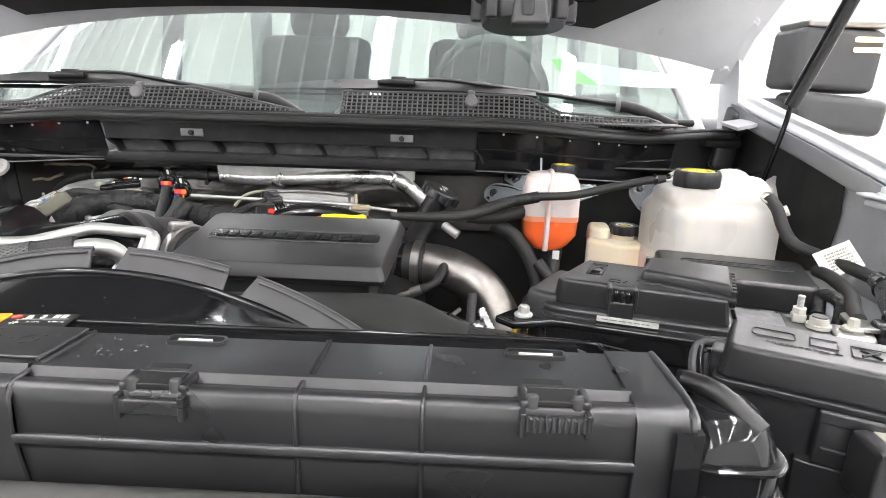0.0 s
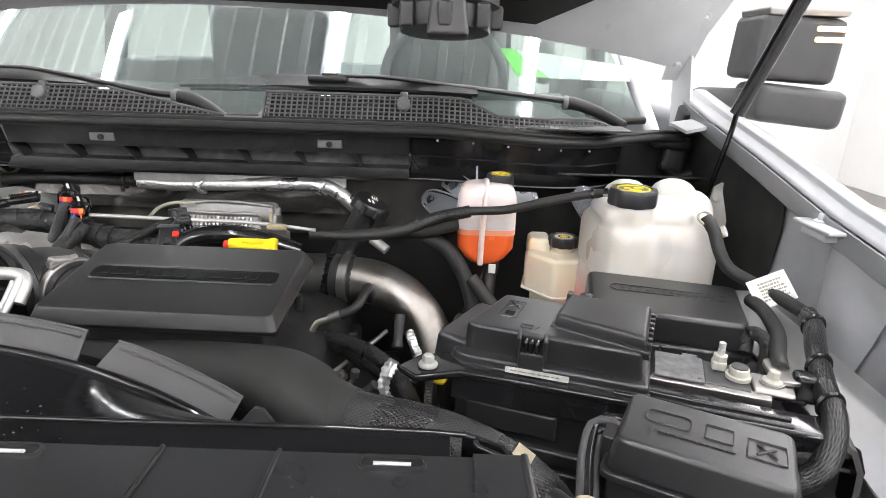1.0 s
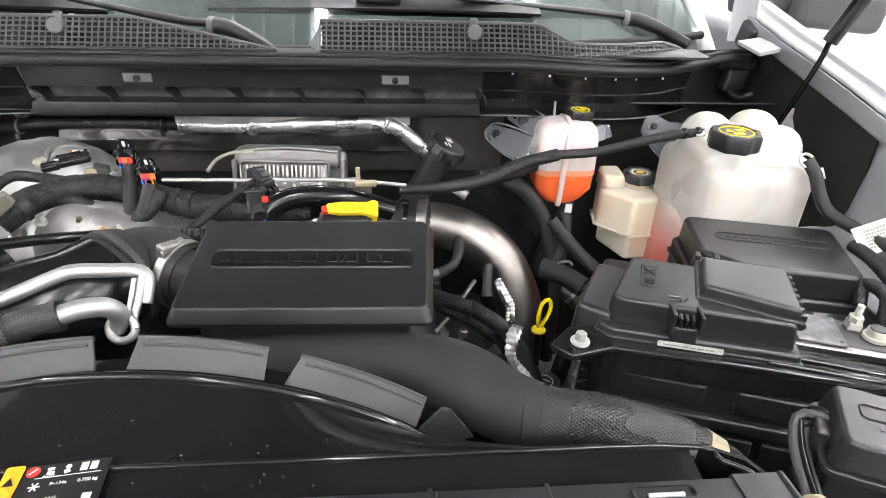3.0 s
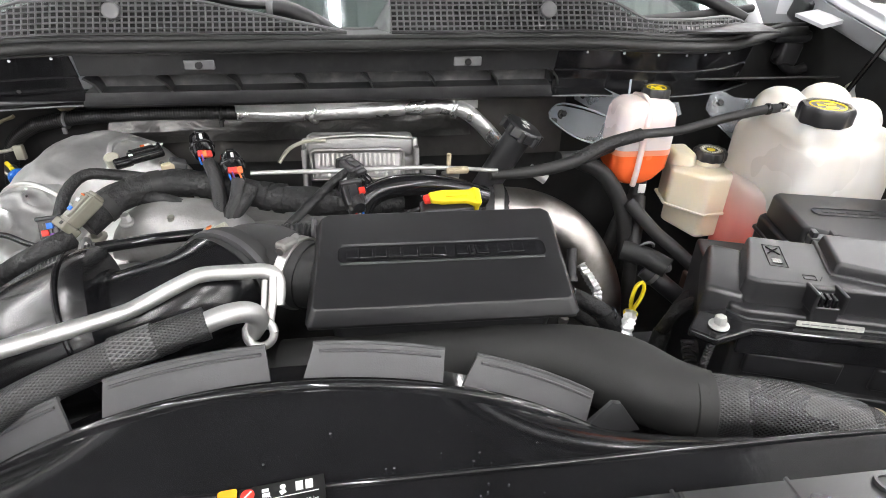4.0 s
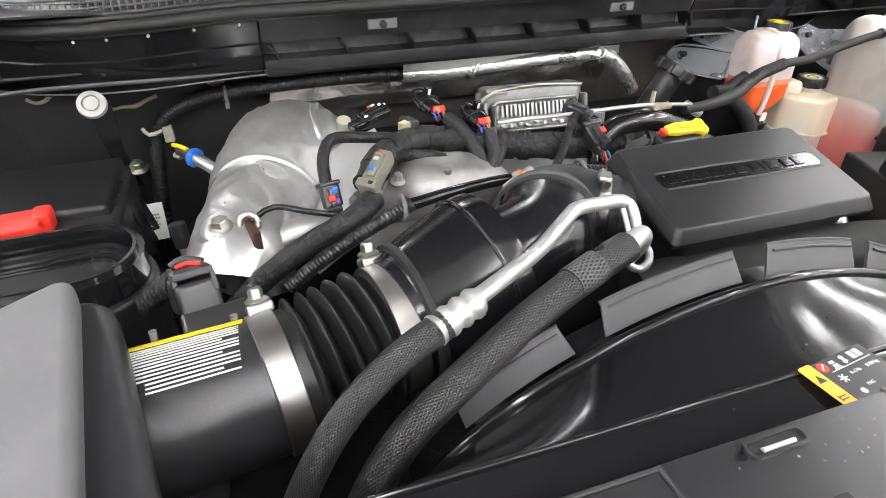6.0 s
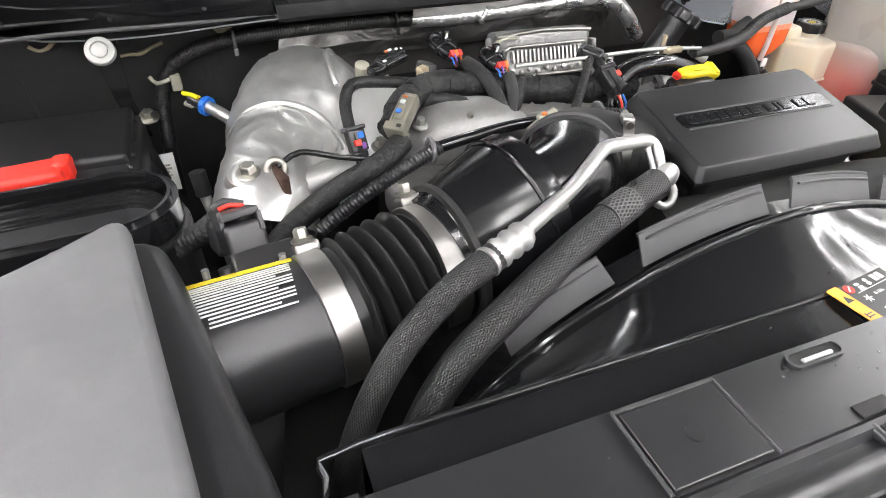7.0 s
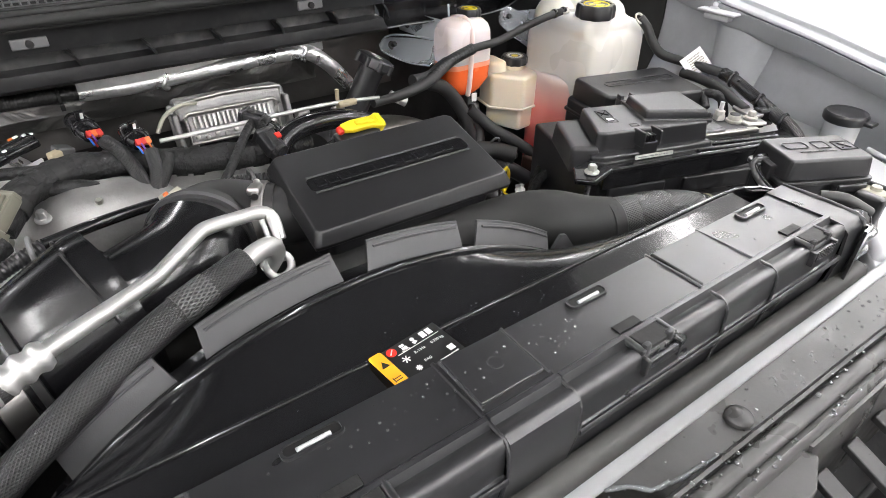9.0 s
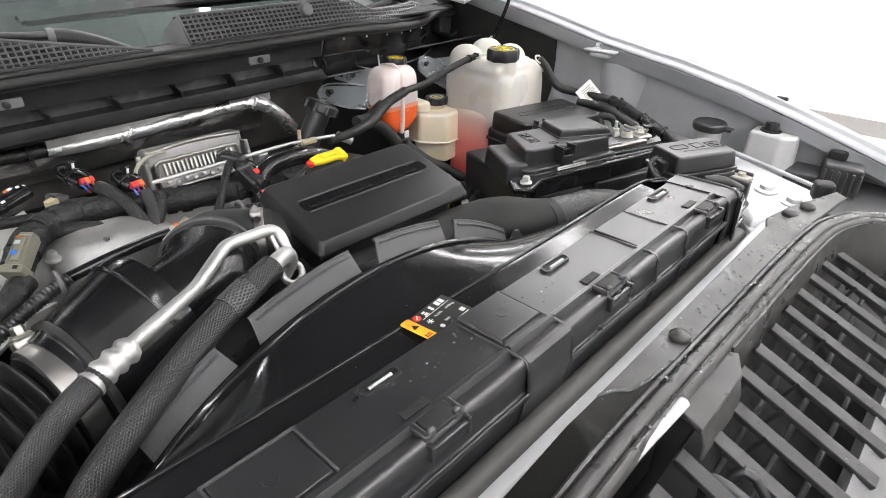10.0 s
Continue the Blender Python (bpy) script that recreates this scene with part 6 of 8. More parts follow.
part("end_lip", lathe([(0.066, -0.0025), (0.0775, -0.0018), (0.0785, 0), (0.0775, 0.0018), (0.066, 0.0025)], along((-0.531, 0.684, 1.298), (-0.431, 0.704, 1.322)), 48), SATIN, inlet)
part("flange", lathe([(0.060, -0.004), (0.070, -0.003), (0.070, 0.003), (0.060, 0.004)], along((-0.603, 0.668, 1.279), (-0.503, 0.688, 1.287)), 36), RUBBER, inlet)
part("elbow", tube([(-0.535, 0.683, 1.298), (-0.49, 0.694, 1.302), (-0.455, 0.710, 1.303), (-0.436, 0.735, 1.303)], lambda s: 0.048 + 0.0075 * s, 36, 0.005), SATIN, inlet, "satin black duct elbow")
for k, r, mm in ((0.0, 0.0545, RUBBER), (0.010, 0.0575, FINPL), (0.019, 0.0550, RUBBER), (0.027, 0.0520, RUBBER)):
    c = Vector((-0.434 + 0.5 * k, 0.738 + 0.86 * k, 1.303))
    part("ring", lathe([(r - 0.006, -0.0045), (r, -0.0035), (r, 0.0035), (r - 0.006, 0.0045)], along(c, c + Vector((0.5, 0.86, 0))), 44), mm, inlet, "duct clamp ring")
part("reducer", tube([(-0.424, 0.757, 1.303), (-0.410, 0.774, 1.304), (-0.388, 0.772, 1.305), (-0.362, 0.752, 1.306), (-0.345, 0.742, 1.306)], (0.047, 0.036), 30, 0.004), RUBBER, inlet)
sc = part("hose_clamp", lathe([(0.0385, -0.006), (0.0395, -0.005), (0.0395, 0.005), (0.0385, 0.006)], along((-0.358, 0.7495, 1.306), (-0.30, 0.715, 1.306)), 30), BAND, inlet, "bright worm drive clamp")
part("screw", join(rbox((-0.365, 0.742, 1.346), (0.014, 0.024, 0.009), 0.003, (-12, 0, -30)), tube([(-0.371, 0.728, 1.345), (-0.357, 0.758, 1.345)], 0.0042, 10, straight=True)), BAND, sc)
lab = part("label", sheet([[(-0.832 + 0.090 * i / 6, 0.627 + 0.004 * i / 6 * 2.2 + 0.0584 * math.sin(radians(a)), 1.2645 + 0.0584 * math.cos(radians(a))) for a in range(-34, 28, 4)] for i in range(7)], 0.0008), BLACKINK, inlet, "black warning label with white print")
part("label_strip", sheet([[(-0.832 + 0.090 * i / 6, 0.627 + 0.004 * i / 6 * 2.2 + 0.0598 * math.sin(radians(a)), 1.2645 + 0.0598 * math.cos(radians(a))) for a in (20, 23, 26, 29.5)] for i in range(7)], 0.0008), YELLOW, lab, "yellow strip")
for k in range(14):
    a = 17.0 - 3.3 * k
    lo = -0.829 + (0.020 if k > 10 else 0)
    hi = -0.745 - (0.012 if k in (4, 8, 12) else 0)
    part("print_line", sheet([[(x, 0.627 + 0.0088 * (x + 0.832) / 0.09 + 0.0592 * math.sin(radians(b)), 1.2645 + 0.0592 * math.cos(radians(b))) for b in (a, a - 1.3)] for x in (lo, (lo + hi) / 2, hi)], 0.0006), FINEINK, lab, "line of fine print")
part("code_print", sheet([[(x, 0.627 + 0.0088 * (x + 0.832) / 0.09 + 0.0592 * math.sin(radians(b)), 1.2645 + 0.0592 * math.cos(radians(b))) for b in (-21, -24, -29)] for x in (-0.830, -0.822, -0.815)], 0.0006), FINEINK, lab, "small white square")
maf = thing("air_flow_sensor", (-0.80, 0.70, 1.30), "black air flow sensor plug with a red lock", "sensor")
part("base", rbox((-0.760, 0.672, 1.308), (0.055, 0.035, 0.016), 0.004, (25, 0, 8)), PLASTIC, maf)
part("plug", join(rbox((-0.776, 0.708, 1.318), (0.034, 0.050, 0.028), 0.005, (-28, 0, 12)), rbox((-0.790, 0.745, 1.300), (0.030, 0.036, 0.036), 0.006, (-20, 0, 12))), PLASTIC, maf)
mc = part("clip", join(rbox((-0.7775, 0.716, 1.3365), (0.032, 0.044, 0.007), 0.002, (-28, 0, 12)), rbox((-0.762, 0.712, 1.330), (0.004, 0.046, 0.016), 0.001, (-28, 0, 12)), rbox((-0.793, 0.718, 1.331), (0.004, 0.046, 0.016), 0.001, (-28, 0, 12)), tube([(-0.795, 0.738, 1.330), (-0.785, 0.741, 1.334), (-0.769, 0.738, 1.330)], 0.004, 8)), FINPL, maf, "dark grey sliding clip")
part("lock", tube([(-0.790, 0.7275, 1.3355), (-0.780, 0.7285, 1.3375), (-0.769, 0.7240, 1.3370)], 0.0022, 8), RED, mc, "red lock")
for dx in (-0.03, 0.03):
    part("screw", tube([(-0.778 + dx, 0.665, 1.305), (-0.778 + dx, 0.668, 1.320)], 0.0030, 10, straight=True), GREYPL, maf)
part("sheath", tube([(-0.785, 0.735, 1.323), (-0.805, 0.755, 1.300), (-0.84, 0.78, 1.26), (-0.83, 0.80, 1.18)], 0.011, 10, ridge=0.001, pitch=0.006, step=0.0015), SLEEVE, maf)

# heat shields over the turbo pipes
shield = thing("exhaust_heat_shield", (-0.70, 0.95, 1.2), "bright dented aluminium heat shield over the exhaust pipe", "heat shield")
def pressed_shell(name, pts, rad, seed, crease=0.0030):
    """A thin pressed shell round a bent pipe, with soft dents and sharp folded creases left by the press."""
    c = spline(pts, 0.003)
    n, rows = 96, []
    for i, o in enumerate(c):
        d = (c[min(i + 1, len(c) - 1)] - c[max(i - 1, 0)]).normalized()
        u = (Vector((0, 0, 1)) - d * d.z).normalized()
        v = d.cross(u)
        ring = []
        for k in range(n + 1):
            a = 2 * math.pi * k / n
            w = u * math.sin(a) + v * math.cos(a)
            r = rad(i / (len(c) - 1))
            q = o + w * r
            fold = (1 - min(1, abs(noise.noise(q * 26 + Vector((seed, 0, 0)))) * 4.2)) ** 2
            part_of = 0.5 + 0.5 * noise.noise(q * 9 + Vector((0, seed, 4)))
            ring.append(o + w * (r + crease * fold * part_of + 0.0028 * noise.noise(q * 26 + Vector((3, seed, 0))) + 0.004 * noise.noise(q * 10)))
        rows.append(ring)
    return part(name, sheet(rows, 0.0015), SHIELD, shield)


pressed_shell("upper_shell", [(-0.580, 1.115, 1.18), (-0.622, 1.105, 1.240), (-0.662, 1.070, 1.275), (-0.694, 1.020, 1.266), (-0.717, 0.965, 1.252)], lambda q: 0.058 + 0.018 * math.sin(math.pi * min(1, q * 0.9)), 5)
part("seam", tube([(-0.709 - 0.068 * math.cos(radians(a)) + 0.004, 0.958 - 0.026 * math.cos(radians(a - 180)), 1.252 + 0.0745 * math.sin(radians(a))) for a in range(-10, 181, 10)], 0.0034, 8, squash=1.0), SHIELD, shield, "rolled seam")
pressed_shell("lower_shell", [(-0.700, 0.985, 1.254), (-0.721, 0.935, 1.250), (-0.740, 0.885, 1.242), (-0.752, 0.856, 1.232), (-0.756, 0.846, 1.224)], lambda q: 0.070 - 0.013 * q, 8, 0.0045)
part("boss", lathe([(0.030, -0.02), (0.028, 0.0), (0.022, 0.008), (0.018, 0.005)], along((-0.757, 0.862, 1.287), (-0.763, 0.850, 1.335)), 28), SHIELD, shield)
bolt((-0.757, 0.858, 1.294), 0.0092, (-0.08, -0.15, 0.95), shield)
part("pipe", tube([(-0.80, 0.80, 1.22), (-0.795, 0.785, 1.19), (-0.77, 0.76, 1.15), (-0.74, 0.75, 1.10)], 0.010, 12), ALU, shield, "thin bright pipe")
part("fold", tube([(-0.625, 1.000, 1.322), (-0.628, 1.035, 1.346), (-0.618, 1.070, 1.343), (-0.602, 1.100, 1.318)], 0.0040, 8, wobble=0.001), SHIELD, shield, "folded seam of the shield")
flange = thing("exhaust_flange", (-0.69, 0.84, 1.2), "rusty brown iron flange with a steel loop", "flange")
part("plate", rbox((-0.727, 0.846, 1.268), (0.010, 0.036, 0.060), 0.003, (0, 0, 15)), RUST, flange)
part("rear_plate", rbox((-0.56, 1.01, 1.24), (0.05, 0.09, 0.10), 0.02), RUST, flange)
part("eye", tube([(-0.729 + 0.0095 * math.cos(a), 0.853 + 0.004 * math.sin(a), 1.296 + 0.0095 * math.sin(a)) for a in [2 * math.pi * i / 16 for i in range(17)]], 0.0042, 8), BOLT, flange, "steel lifting eye")
part("neck", tube([(-0.708, 0.862, 1.262), (-0.660, 0.870, 1.268), (-0.63, 0.88, 1.262)], 0.018, 16), ALU, flange, "short bright pipe neck")
part("sensor_lead", tube([(-0.727, 0.853, 1.299), (-0.700, 0.860, 1.308), (-0.66, 0.838, 1.306), (-0.62, 0.812, 1.312), (-0.592, 0.812, 1.338)], 0.0035, 8), GLOSS, flange, "thin black lead")
guard = thing("manifold_guard", (-0.60, 0.93, 1.2), "pale aluminium guard plate beside the exhaust", "guard plate")
part("plate", sheet([[(-0.665 + 0.03 * j, 0.83 + 0.028 * i + 0.01 * j, 1.232 + 0.007 * i + 0.010 * j + 0.005 * math.sin(i * 2 + j)) for j in range(5)] for i in range(7)], 0.004), mat("pale aluminium sheet", (0.84, 0.84, 0.83), 0.48, 0.6, grain=120, bump=0.2, vary=0.1), guard)
bolt((-0.605, 0.875, 1.290), 0.007, (0, -0.2, 1), guard)

# manifold and valve gear in bare metal
mani = thing("intake_manifold", (-0.42, 0.88, 1.2), "bare cast aluminium intake manifold", "manifold")
part("elbow", tube([(-0.575, 0.905, 1.252), (-0.54, 0.885, 1.285), (-0.50, 0.868, 1.294), (-0.455, 0.862, 1.286), (-0.44, 0.862, 1.25)], lambda s: 0.034 + 0.010 * math.sin(math.pi * s), 28, 0.006, wobble=0.002), CAST, mani)
part("runner", tube([(-0.46, 0.865, 1.262), (-0.40, 0.855, 1.278), (-0.34, 0.85, 1.275), (-0.27, 0.86, 1.262)], 0.032, 24, 0.006, wobble=0.002), CAST, mani)
part("box", rbox((-0.40, 0.93, 1.225), (0.30, 0.13, 0.10), 0.02, (6, 0, 0)), CAST, mani)
part("cover", rbox((-0.555, 0.80, 1.245), (0.10, 0.12, 0.05), 0.015, (0, 0, 12)), CAST, mani)
bolt((-0.505, 0.845, 1.320), 0.0045, (0, -0.3, 1), mani)
bolt((-0.56, 0.86, 1.316), 0.0055, (0, -0.2, 1), mani, m=ALU)

ecu = thing("glow_plug_module", (-0.29, 1.06, 1.27), "finned cast aluminium control module under a silver shield", "control module")
part("shield", join(rbox((-0.290, 1.074, 1.322), (0.160, 0.040, 0.034), 0.008, (-14, 0, -3)), rbox((-0.290, 1.068, 1.300), (0.176, 0.012, 0.066), 0.005, (-14, 0, -3)), rbox((-0.372, 1.058, 1.292), (0.008, 0.034, 0.062), 0.003, (-14, 0, -3)), rbox((-0.206, 1.052, 1.292), (0.008, 0.034, 0.062), 0.003, (-14, 0, -3))), CAST, ecu)
part("case", rbox((-0.2945, 1.047, 1.300), (0.134, 0.020, 0.046), 0.007, (-24, 0, -3), 3), CAST, ecu)
for i in range(17):
    part("fin", rbox((-0.3505 + 0.0068 * i, 1.0375 - 0.00034 * i, 1.3135), (0.0036, 0.006, 0.018), 0.001, (-24, 0, -3)), BAND, ecu)
part("rim", tube([(-0.3615, 1.0435, 1.322), (-0.356, 1.0415, 1.327), (-0.232, 1.0355, 1.327), (-0.227, 1.0365, 1.322), (-0.2275, 1.027, 1.284), (-0.361, 1.034, 1.284), (-0.3615, 1.0435, 1.322)], 0.0028, 8, straight=True), BAND, ecu, "bright raised rim")
part("top_rail", tube([(-0.368, 1.060, 1.337), (-0.29, 1.058, 1.342), (-0.212, 1.052, 1.338)], 0.003, 8), BAND, ecu)
for i in range(9):
    part("screw", lathe([(0.0035, 0), (0.0035, 0.003), (0.002, 0.004)], at((-0.352 + 0.014 * i, 1.0322 - 0.0006 * i, 1.2945 - 0.004 * (i % 2)), (66, 0, 0)), 10), BAND, ecu)
part("foot", rbox((-0.190, 1.03, 1.265), (0.022, 0.02, 0.075), 0.005), CAST, ecu)

# foil wrapped loom under the cowl
loom = thing("firewall_loom", (-0.5, 1.14, 1.3), "wiring loom in a ribbed black and foil covered conduit", "cable loom")
part("foil_conduit", tube([(-0.476, 1.143, 1.352), (-0.42, 1.142, 1.350), (-0.36, 1.138, 1.352), (-0.27, 1.132, 1.357), (-0.19, 1.128, 1.361), (-0.140, 1.126, 1.359), (-0.115, 1.125, 1.349), (-0.085, 1.125, 1.322), (-0.058, 1.13, 1.290)], 0.0125, 16, 0.004, wobble=0.0006), FOIL, loom, "bright crinkled foil wrap")
for c in ((-0.36, 1.128, 1.352), (-0.140, 1.115, 1.360)):
    part("foil_tie", tube([(c[0] + 0.004 * math.sin(a * 3), c[1] + 0.012 + 0.015 * math.cos(a), c[2] + 0.015 * math.sin(a)) for a in [2 * math.pi * i / 12 for i in range(13)]], 0.0035, 8), FOIL, loom)
part("ribbed_conduit", tube([(-0.47, 1.143, 1.352), (-0.55, 1.146, 1.354), (-0.64, 1.150, 1.352), (-0.72, 1.158, 1.346), (-0.79, 1.172, 1.330), (-0.832, 1.180, 1.302), (-0.850, 1.180, 1.26), (-0.858, 1.165, 1.19), (-0.862, 1.16, 1.10)], 0.0104, 14, 0.0011, ridge=0.00035, pitch=0.0040), BELLOW, loom, "ribbed black conduit")
for c in ((-0.735, 1.148, 1.343), (-0.50, 1.132, 1.353)):
    part("tie", tube([(c[0], c[1] + 0.010 + 0.0120 * math.cos(a), c[2] + 0.0120 * math.sin(a)) for a in [2 * math.pi * i / 12 for i in range(13)]], 0.0022, 6), GREYPL if c[0] < -0.6 else DARK, loom, "cable tie")
    part("tie_end", rbox((c[0], c[1] - 0.004, c[2] - 0.012), (0.006, 0.005, 0.010), 0.001), GREYPL if c[0] < -0.6 else DARK, loom)
part("clip", join(rbox((-0.825, 1.172, 1.288), (0.014, 0.010, 0.024), 0.002), tube([(-0.832, 1.168, 1.295), (-0.85, 1.165, 1.292), (-0.858, 1.172, 1.30)], 0.003, 6)), GREYCON, loom, "grey loom clip")
wrap = thing("firewall_heat_wrap", (-0.3, 1.17, 1.33), "dull silver foil blanket on the firewall", "heat blanket")
part("sheet", sheet([[(-0.655 + 0.050 * i - (0.006 * j if i == 0 else 0.0) + 0.010 * noise.noise(Vector((i * 1.3, j * 1.1, 9))), 1.170 - 0.016 * math.sin(math.pi * j / 6) + 0.010 * noise.noise(Vector((i * 0.7, j * 0.9, 3))), 1.374 - 0.0125 * j + 0.004 * noise.noise(Vector((i * 0.8, 2, j)))) for j in range(7)] for i in range(12)], 0.002), foil_mat("dull foil blanket", (0.20, 0.195, 0.19), 0.38, 24, 1.0, 0.012, 0.85), wrap)

part("flap", sheet([[(-0.476 + 0.0376 * i, 1.128 + 0.003 * noise.noise(Vector((i * 0.9, j, 7))), 1.358 + 0.0085 * j + 0.001 * math.sin(i * 1.7)) for j in range(3)] for i in range(11)], 0.0015), SHIELD, wrap, "bright silver foil flap")

# aluminium and rubber refrigerant lines
line = thing("refrigerant_line", (-0.5, 0.62, 1.3), "bare aluminium refrigerant pipe with a black hose", "pipe")
part("pipe", tube([(-0.578, 0.582, 1.355), (-0.545, 0.605, 1.351), (-0.510, 0.630, 1.346), (-0.488, 0.646, 1.344), (-0.474, 0.656, 1.346), (-0.446, 0.675, 1.352), (-0.432, 0.683, 1.353), (-0.402, 0.690, 1.349), (-0.378, 0.693, 1.346), (-0.369, 0.687, 1.339), (-0.370, 0.672, 1.322)], 0.0070, 18, 0.004), ALU, line)
part("ferrule", tube([(-0.612, 0.566, 1.350), (-0.595, 0.572, 1.354), (-0.574, 0.581, 1.356)], 0.0112, 16, 0.002, ridge=0.0012, pitch=0.012), ALU, line, "crimped ferrule")
part("hose", tube([(-0.600, 0.570, 1.353), (-0.645, 0.560, 1.334), (-0.690, 0.548, 1.297), (-0.728, 0.530, 1.24), (-0.748, 0.508, 1.18), (-0.755, 0.49, 1.08)], 0.0114, 20, 0.004), BRAID, line, "black braided hose")
line2 = thing("refrigerant_line", (-0.45, 0.61, 1.3), "thick black braided hose with an aluminium end", "pipe")
part("pipe", tube([(-0.425, 0.619, 1.344), (-0.405, 0.629, 1.346), (-0.389, 0.640, 1.340), (-0.383, 0.648, 1.325), (-0.392, 0.652, 1.308)], 0.0092, 18, 0.004), ALU, line2)
part("bracket", join(tube([(-0.372, 0.685, 1.345), (-0.373, 0.668, 1.328), (-0.377, 0.652, 1.310)], 0.004, 8), tube([(-0.380, 0.685, 1.342), (-0.381, 0.668, 1.325), (-0.384, 0.652, 1.310)], 0.003, 8), tube([(-0.383 + 0.012 * math.cos(a), 0.645 + 0.006 * math.sin(a), 1.312 + 0.010 * math.sin(a)) for a in [2 * math.pi * i / 14 for i in range(15)]], 0.004, 8)), ALU, line2, "bright pipe bracket")
part("hose", tube([(-0.418, 0.622, 1.345), (-0.47, 0.604, 1.338), (-0.53, 0.582, 1.325), (-0.59, 0.561, 1.302), (-0.645, 0.543, 1.272), (-0.685, 0.525, 1.22), (-0.705, 0.505, 1.15), (-0.71, 0.49, 1.06)], 0.0140, 22, 0.006), BRAID, line2, "black braided hose")
part("tape", tube([(-0.455, 0.609, 1.341), (-0.485, 0.599, 1.336)], 0.0149, 18), braid_mat("grey braided tape", (0.02, 0.02, 0.02), (0.10, 0.10, 0.10), 0.5, 50.0, 0.0007), line2, "grey braided tape")

# engine harness
harness = thing("engine_harness", (-0.45, 0.9, 1.3), "black cloth taped engine wiring harness with plugs", "wiring harness")
part("trunk", tube([(-0.60, 0.845, 1.325), (-0.570, 0.880, 1.340), (-0.535, 0.905, 1.343), (-0.49, 0.915, 1.338), (-0.43, 0.900, 1.330), (-0.37, 0.885, 1.325), (-0.31, 0.885, 1.318), (-0.24, 0.90, 1.31)], 0.0165, 14, 0.006, wobble=0.003), SLEEVE, harness)
# wrapped tape turns and thin wires along the trunk
wrapr = random.Random(23)
TR = spline([(-0.60, 0.845, 1.325), (-0.570, 0.880, 1.340), (-0.535, 0.905, 1.343), (-0.49, 0.915, 1.338), (-0.43, 0.900, 1.330), (-0.37, 0.885, 1.325), (-0.31, 0.885, 1.318), (-0.24, 0.90, 1.31)], 0.006)
for i in range(3, len(TR) - 4, 5):
    j = i + wrapr.randint(0, 2)
    part("tape_turn", tube([TR[j] , TR[j + 1], TR[j + 2]], wrapr.uniform(0.0172, 0.0186), 12, wobble=0.001), RUBBER if wrapr.random() < 0.3 else SLEEVE, harness)
part("branch", tube([(-0.545, 0.888, 1.335), (-0.51, 0.875, 1.333), (-0.475, 0.855, 1.320), (-0.455, 0.850, 1.312), (-0.43, 0.87, 1.330), (-0.420, 0.885, 1.345)], 0.0085, 10), SLEEVE, harness)
part("branch", tube([(-0.455, 0.850, 1.315), (-0.457, 0.875, 1.335), (-0.465, 0.905, 1.352), (-0.475, 0.93, 1.358)], 0.0085, 10), BRAID, harness)
part("branch", tube([(-0.452, 0.848, 1.313), (-0.438, 0.868, 1.333), (-0.435, 0.889, 1.352)], 0.0080, 10), BRAID, harness)
part("branch", tube([(-0.64, 0.865, 1.312), (-0.637, 0.90, 1.338), (-0.622, 0.925, 1.350), (-0.59, 0.928, 1.348), (-0.545, 0.925, 1.342)], 0.0070, 10), SLEEVE, harness)
part("branch", tube([(-0.300, 0.915, 1.352), (-0.325, 0.885, 1.345), (-0.365, 0.838, 1.325), (-0.395, 0.815, 1.305)], 0.0055, 10), SLEEVE, harness)
part("branch", tube([(-0.298, 0.915, 1.352), (-0.300, 0.88, 1.340), (-0.292, 0.845, 1.330)], 0.0075, 10), SLEEVE, harness)
part("branch", tube([(-0.80, 0.755, 1.20), (-0.755, 0.788, 1.236), (-0.717, 0.803, 1.260), (-0.67, 0.799, 1.292), (-0.627, 0.790, 1.318), (-0.598, 0.812, 1.326)], 0.0125, 14), SLEEVE, harness)
part("ribbed_branch", tube([(-0.70, 0.782, 1.255), (-0.66, 0.778, 1.285), (-0.61, 0.775, 1.314), (-0.565, 0.785, 1.327)], 0.0075, 12, 0.0012, ridge=0.0006, pitch=0.0042), PLASTIC, harness, "ribbed black conduit")
part("ribbed_branch", tube([(-0.565, 0.785, 1.327), (-0.51, 0.797, 1.328), (-0.45, 0.815, 1.322), (-0.40, 0.82, 1.316)], 0.0065, 10), GLOSS, harness)
part("ribbed_branch", tube([(-0.40, 0.82, 1.316), (-0.36, 0.822, 1.316), (-0.31, 0.815, 1.310), (-0.26, 0.815, 1.30)], 0.0085, 12, 0.0015, ridge=0.001, pitch=0.005), PLASTIC, harness, "ribbed black conduit")
for c in ((-0.575, 0.784, 1.325), (-0.345, 0.821, 1.316), (-0.335, 0.885, 1.320)):
    part("tie", tube([(c[0], c[1] + 0.0125 * math.cos(a), c[2] + 0.0125 * math.sin(a)) for a in [2 * math.pi * i / 12 for i in range(13)]], 0.0026, 6), GREYPL, harness, "grey cable tie")


